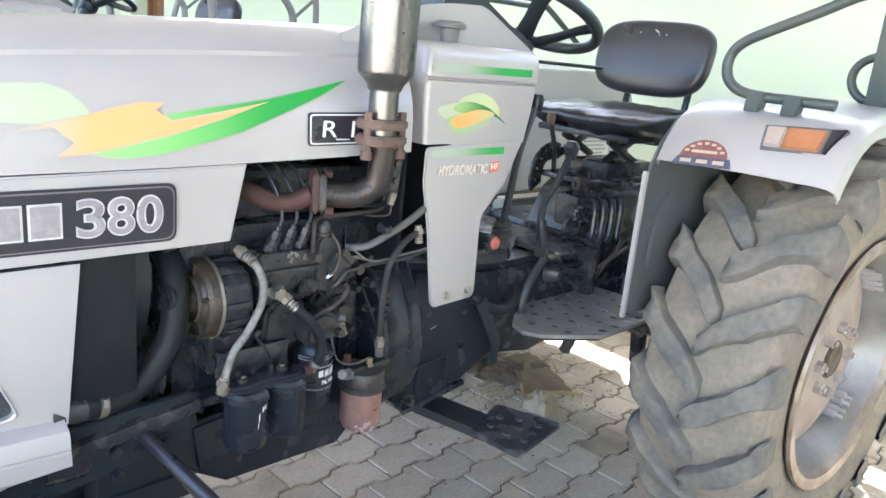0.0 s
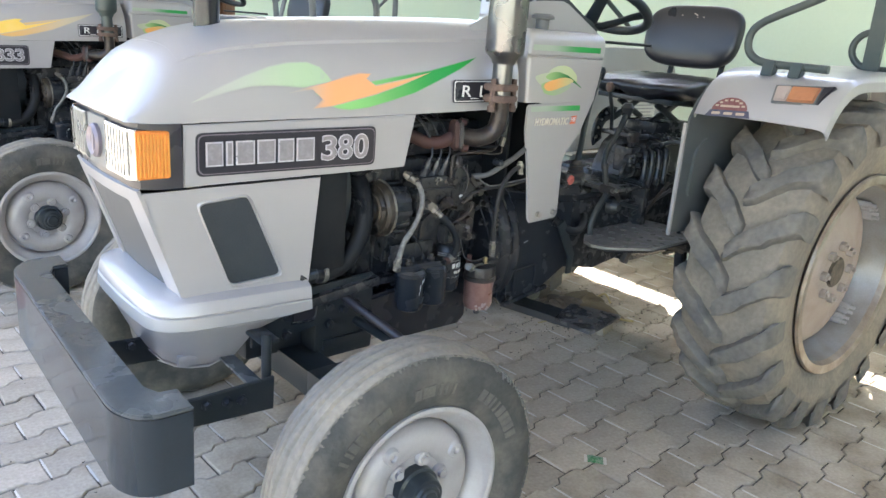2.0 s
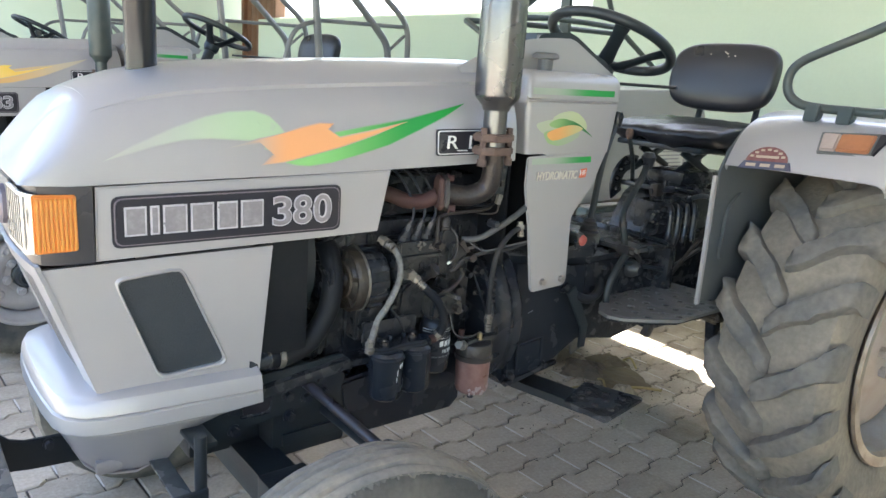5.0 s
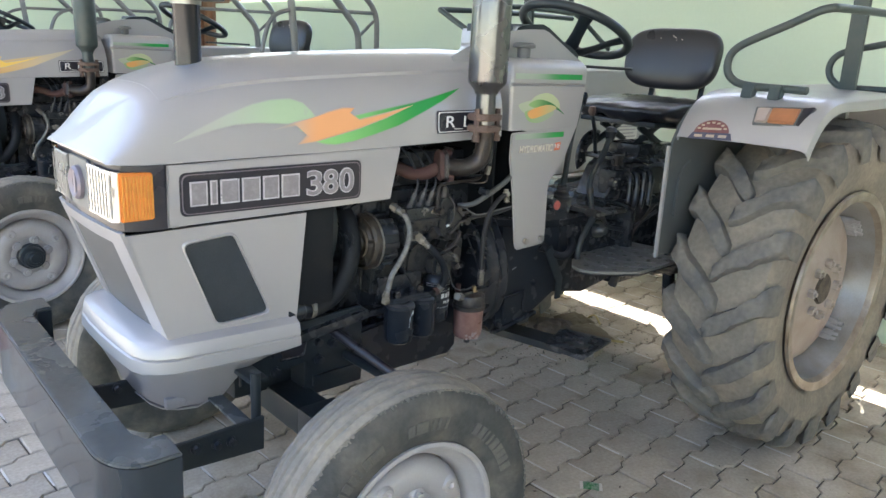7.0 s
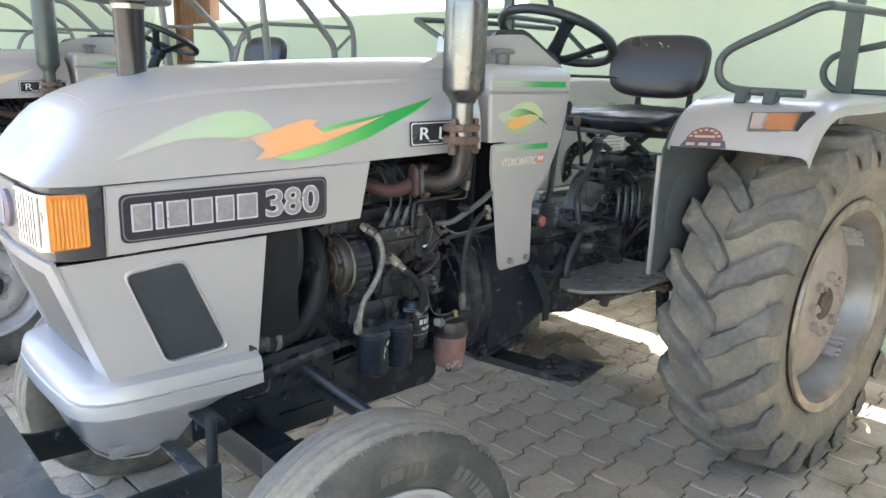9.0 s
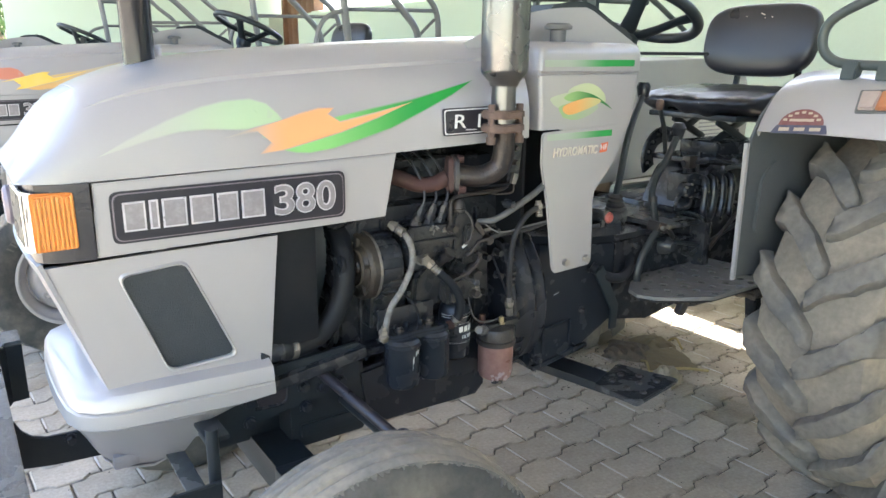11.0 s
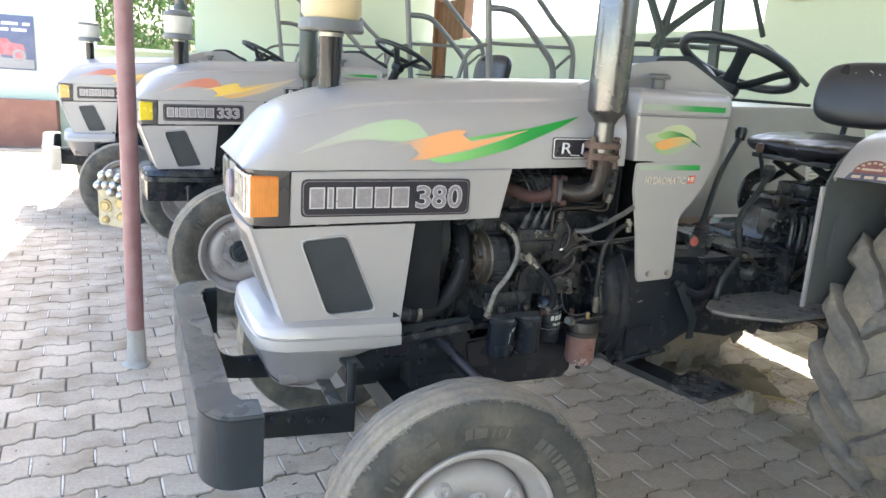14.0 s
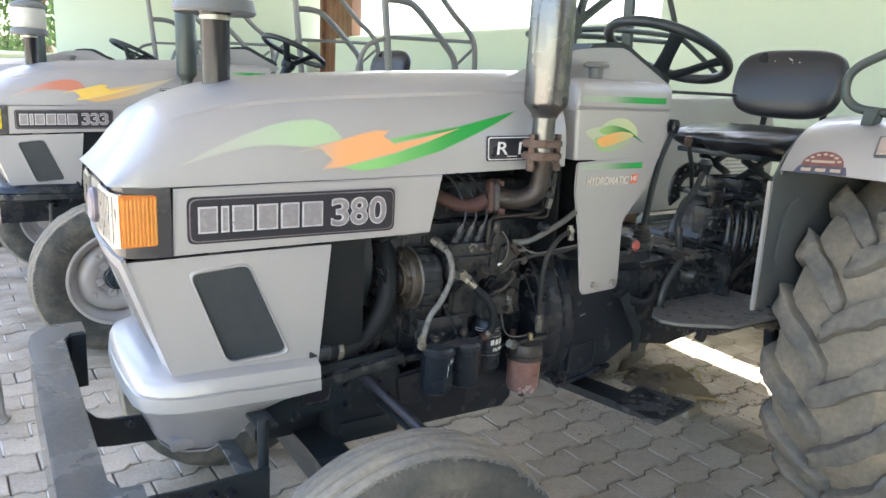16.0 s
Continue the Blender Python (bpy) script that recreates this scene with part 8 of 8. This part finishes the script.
for j in range(-40, 70):
    for i in range(-45, 35):
        o = LAID + px_ * ((i + 0.5 * (j % 2)) * BL) + py_ * (j * BW)
        if not (-5.6 < o.x < 4.0 and -4.5 < o.y < 9.0):
            continue
        k = j % 2
        if rnd.random() < 0.65:
            y0, y1 = rnd.uniform(0.004, 0.03), BW - rnd.uniform(0.004, 0.02)
            w0 = wave(BL / 2 * k + 1e-6)
            b = len(sv)
            for y, x0, x1 in ((y0, -0.002, 0.002), (0.4 * y0 + 0.6 * y1, -0.004, 0.0035), (y1, -0.0025, 0.002)):
                sv += [tuple(o + px_ * x0 + py_ * (y + w0) + Vector((0, 0, -0.0012))), tuple(o + px_ * x1 + py_ * (y + w0) + Vector((0, 0, 0.0004)))]
            sf += [(b, b + 1, b + 3, b + 2), (b + 2, b + 3, b + 5, b + 4)]
        m = Matrix.Translation(o + Vector((0, 0, rnd.uniform(-0.0025, 0.0015)))) @ Euler((rnd.gauss(0, 0.006), rnd.gauss(0, 0.006), PA + rnd.gauss(0, 0.004))).to_matrix().to_4x4()
        if count < 300 and ((-0.95 < o.x < -0.35 and 0.3 < o.y < 1.7) or (0.55 < o.x < 1.75 and -0.35 < o.y < 0.75)):
            ob = new("paving_block", meshes[k])
            ob.matrix_basis = m
            ob.parent = pavement
            count += 1
        else:
            b = len(vs)
            vs += [tuple(m @ Vector(p)) for p in SHAPES[k][0]]
            fs += [tuple(b + q for q in f) for f in SHAPES[k][1]]
me = bpy.data.meshes.new("paving_blocks")
me.from_pydata(vs, [], fs)
me.materials.append(M["paver"])
rest = new("paving_blocks", me)
rest.parent = pavement
tagged(rest, "grey cement paving blocks", kind="stuff")
sm = bpy.data.meshes.new("joint_sand")
sm.from_pydata(sv, [], sf)
sm.materials.append(M["sand_pale"])
sand = new("joint_sand", sm)
sand.parent = pavement
tagged(sand, "pale sand packed in the straight joints", kind="stuff")

# litter under the tractor
TM = pose(0.0621, 0.2535, 0, 0, 0, 6.4)


def crumpled(name, x, y, size, h, seed, mat, label, cat):
    """A creased sheet lying in a heap on the pavers."""
    r = random.Random(seed)
    bm = bmesh.new()
    bmesh.ops.create_grid(bm, x_segments=9, y_segments=9, size=size / 2)
    ph = [(r.uniform(20, 70), r.uniform(20, 70), r.uniform(0, 6)) for _ in range(4)]
    for v in bm.verts:
        d = max(abs(v.co.x), abs(v.co.y)) / (size / 2)
        z = sum(abs(math.sin(a * v.co.x + b * v.co.y + c)) for a, b, c in ph) / 4
        v.co.z = 0.004 + h * (0.3 + z) * max(0.0, 1 - d ** 3) + r.uniform(0, 0.02) * size
        v.co.x += r.uniform(-0.03, 0.03) * size
        v.co.y += r.uniform(-0.03, 0.03) * size
    ob = part(name, solid(bm, 0.0008), mat, None, smooth=False)
    ob.matrix_world = TM @ pose(x, y, 0, 0, 0, r.uniform(0, 90))
    return tagged(ob, label, cat, "litter under the tractor")


crumpled("plastic_scrap", 1.79, 0.15, 0.12, 0.075, 3, "cloudy", "crumpled cloudy plastic scrap lying on pavers", "litter")
crumpled("cardboard_scrap", 1.98, 0.31, 0.22, 0.016, 5, "card", "muddy yellow cardboard lying flat on pavers", "litter")
crumpled("cardboard_scrap", 1.90, 0.45, 0.20, 0.035, 6, "dust_brown", "torn brown cardboard lying on pavers", "litter")
crumpled("cardboard_scrap", 2.08, 0.46, 0.16, 0.030, 9, "card", "torn brown cardboard lying on pavers", "litter")
for (a, b), (e, f2), z, rr in (((1.805, 0.245), (2.036, 0.115), 0.022, 0.0065), ((1.805, 0.245), (1.871, 0.349), 0.03, 0.005), ((2.112, 0.311), (2.14, 0.427), 0.05, 0.005), ((1.60, 0.36), (1.78, 0.33), 0.008, 0.004)):
    st = part("stick", tube([(a, b, z * 0.4), ((a + e) / 2 + 0.004, (b + f2) / 2 - 0.003, z), (e, f2, 0.006)], rr, n=6), "straw", None)
    st.matrix_world = TM
    tagged(st, "dry wooden stick lying on the pavers", "stick", "litter under the tractor")
rnd = random.Random(21)
cv, cf = [], []
for _ in range(900):
    if rnd.random() < 0.6:
        p = TM @ Vector((rnd.gauss(1.85, 0.25), rnd.gauss(0.30, 0.16), 0.0))
    else:
        p = Vector((rnd.uniform(-1.5, 2.6), rnd.uniform(-0.9, 1.4), 0.0))
    q, s2, ln = rnd.uniform(0, 6.28), rnd.uniform(0.0012, 0.004), rnd.uniform(1.0, 3.5)
    dx, dy = Vector((math.cos(q), math.sin(q), 0)) * s2 * ln, Vector((-math.sin(q), math.cos(q), 0)) * s2
    b = len(cv)
    h = Vector((0, 0, s2 * 0.9))
    cv += [tuple(p - dx), tuple(p - dy), tuple(p + dx), tuple(p + dy), tuple(p + h)]
    cf += [(b, b + 1, b + 4), (b + 1, b + 2, b + 4), (b + 2, b + 3, b + 4), (b + 3, b, b + 4)]
cm = bpy.data.meshes.new("crumbs")
cm.from_pydata(cv, [], cf)
cm.materials.append(M["dust_brown"])
crumbs = new("crumbs", cm)
tagged(crumbs, "crumbs of dry earth and straw on the pavers", "debris", kind="stuff")
wr = empty("sweet_wrapper", TM @ pose(0.876, -0.545, 0.001, 0, 0, -50.6), None)
tagged(wr, "small green foil wrapper with pale crimped ends", "wrapper", "litter under the tractor")
rw = random.Random(4)
for nm, x0, x1, mt in (("pouch", -0.026, 0.026, "foil_green"), ("crimped_end", -0.037, -0.026, "pale_print"), ("crimped_end", 0.026, 0.037, "pale_print")):
    wb = bmesh.new()
    rows = []
    for i in range(9):
        x = x0 + (x1 - x0) * i / 8
        rows.append([wb.verts.new((x, y, 0.002 + (0.007 * max(0.0, 1 - (x / 0.028) ** 2) * (1 - (y / 0.024) ** 2) + rw.uniform(0, 0.0016)))) for y in (-0.022, -0.014, -0.006, 0.003, 0.012, 0.021)])
    for p, q in zip(rows, rows[1:]):
        for j in range(5):
            wb.faces.new((p[j], q[j], q[j + 1], p[j + 1]))
    part(nm, solid(wb, 0.0006), mt, wr, smooth=False)
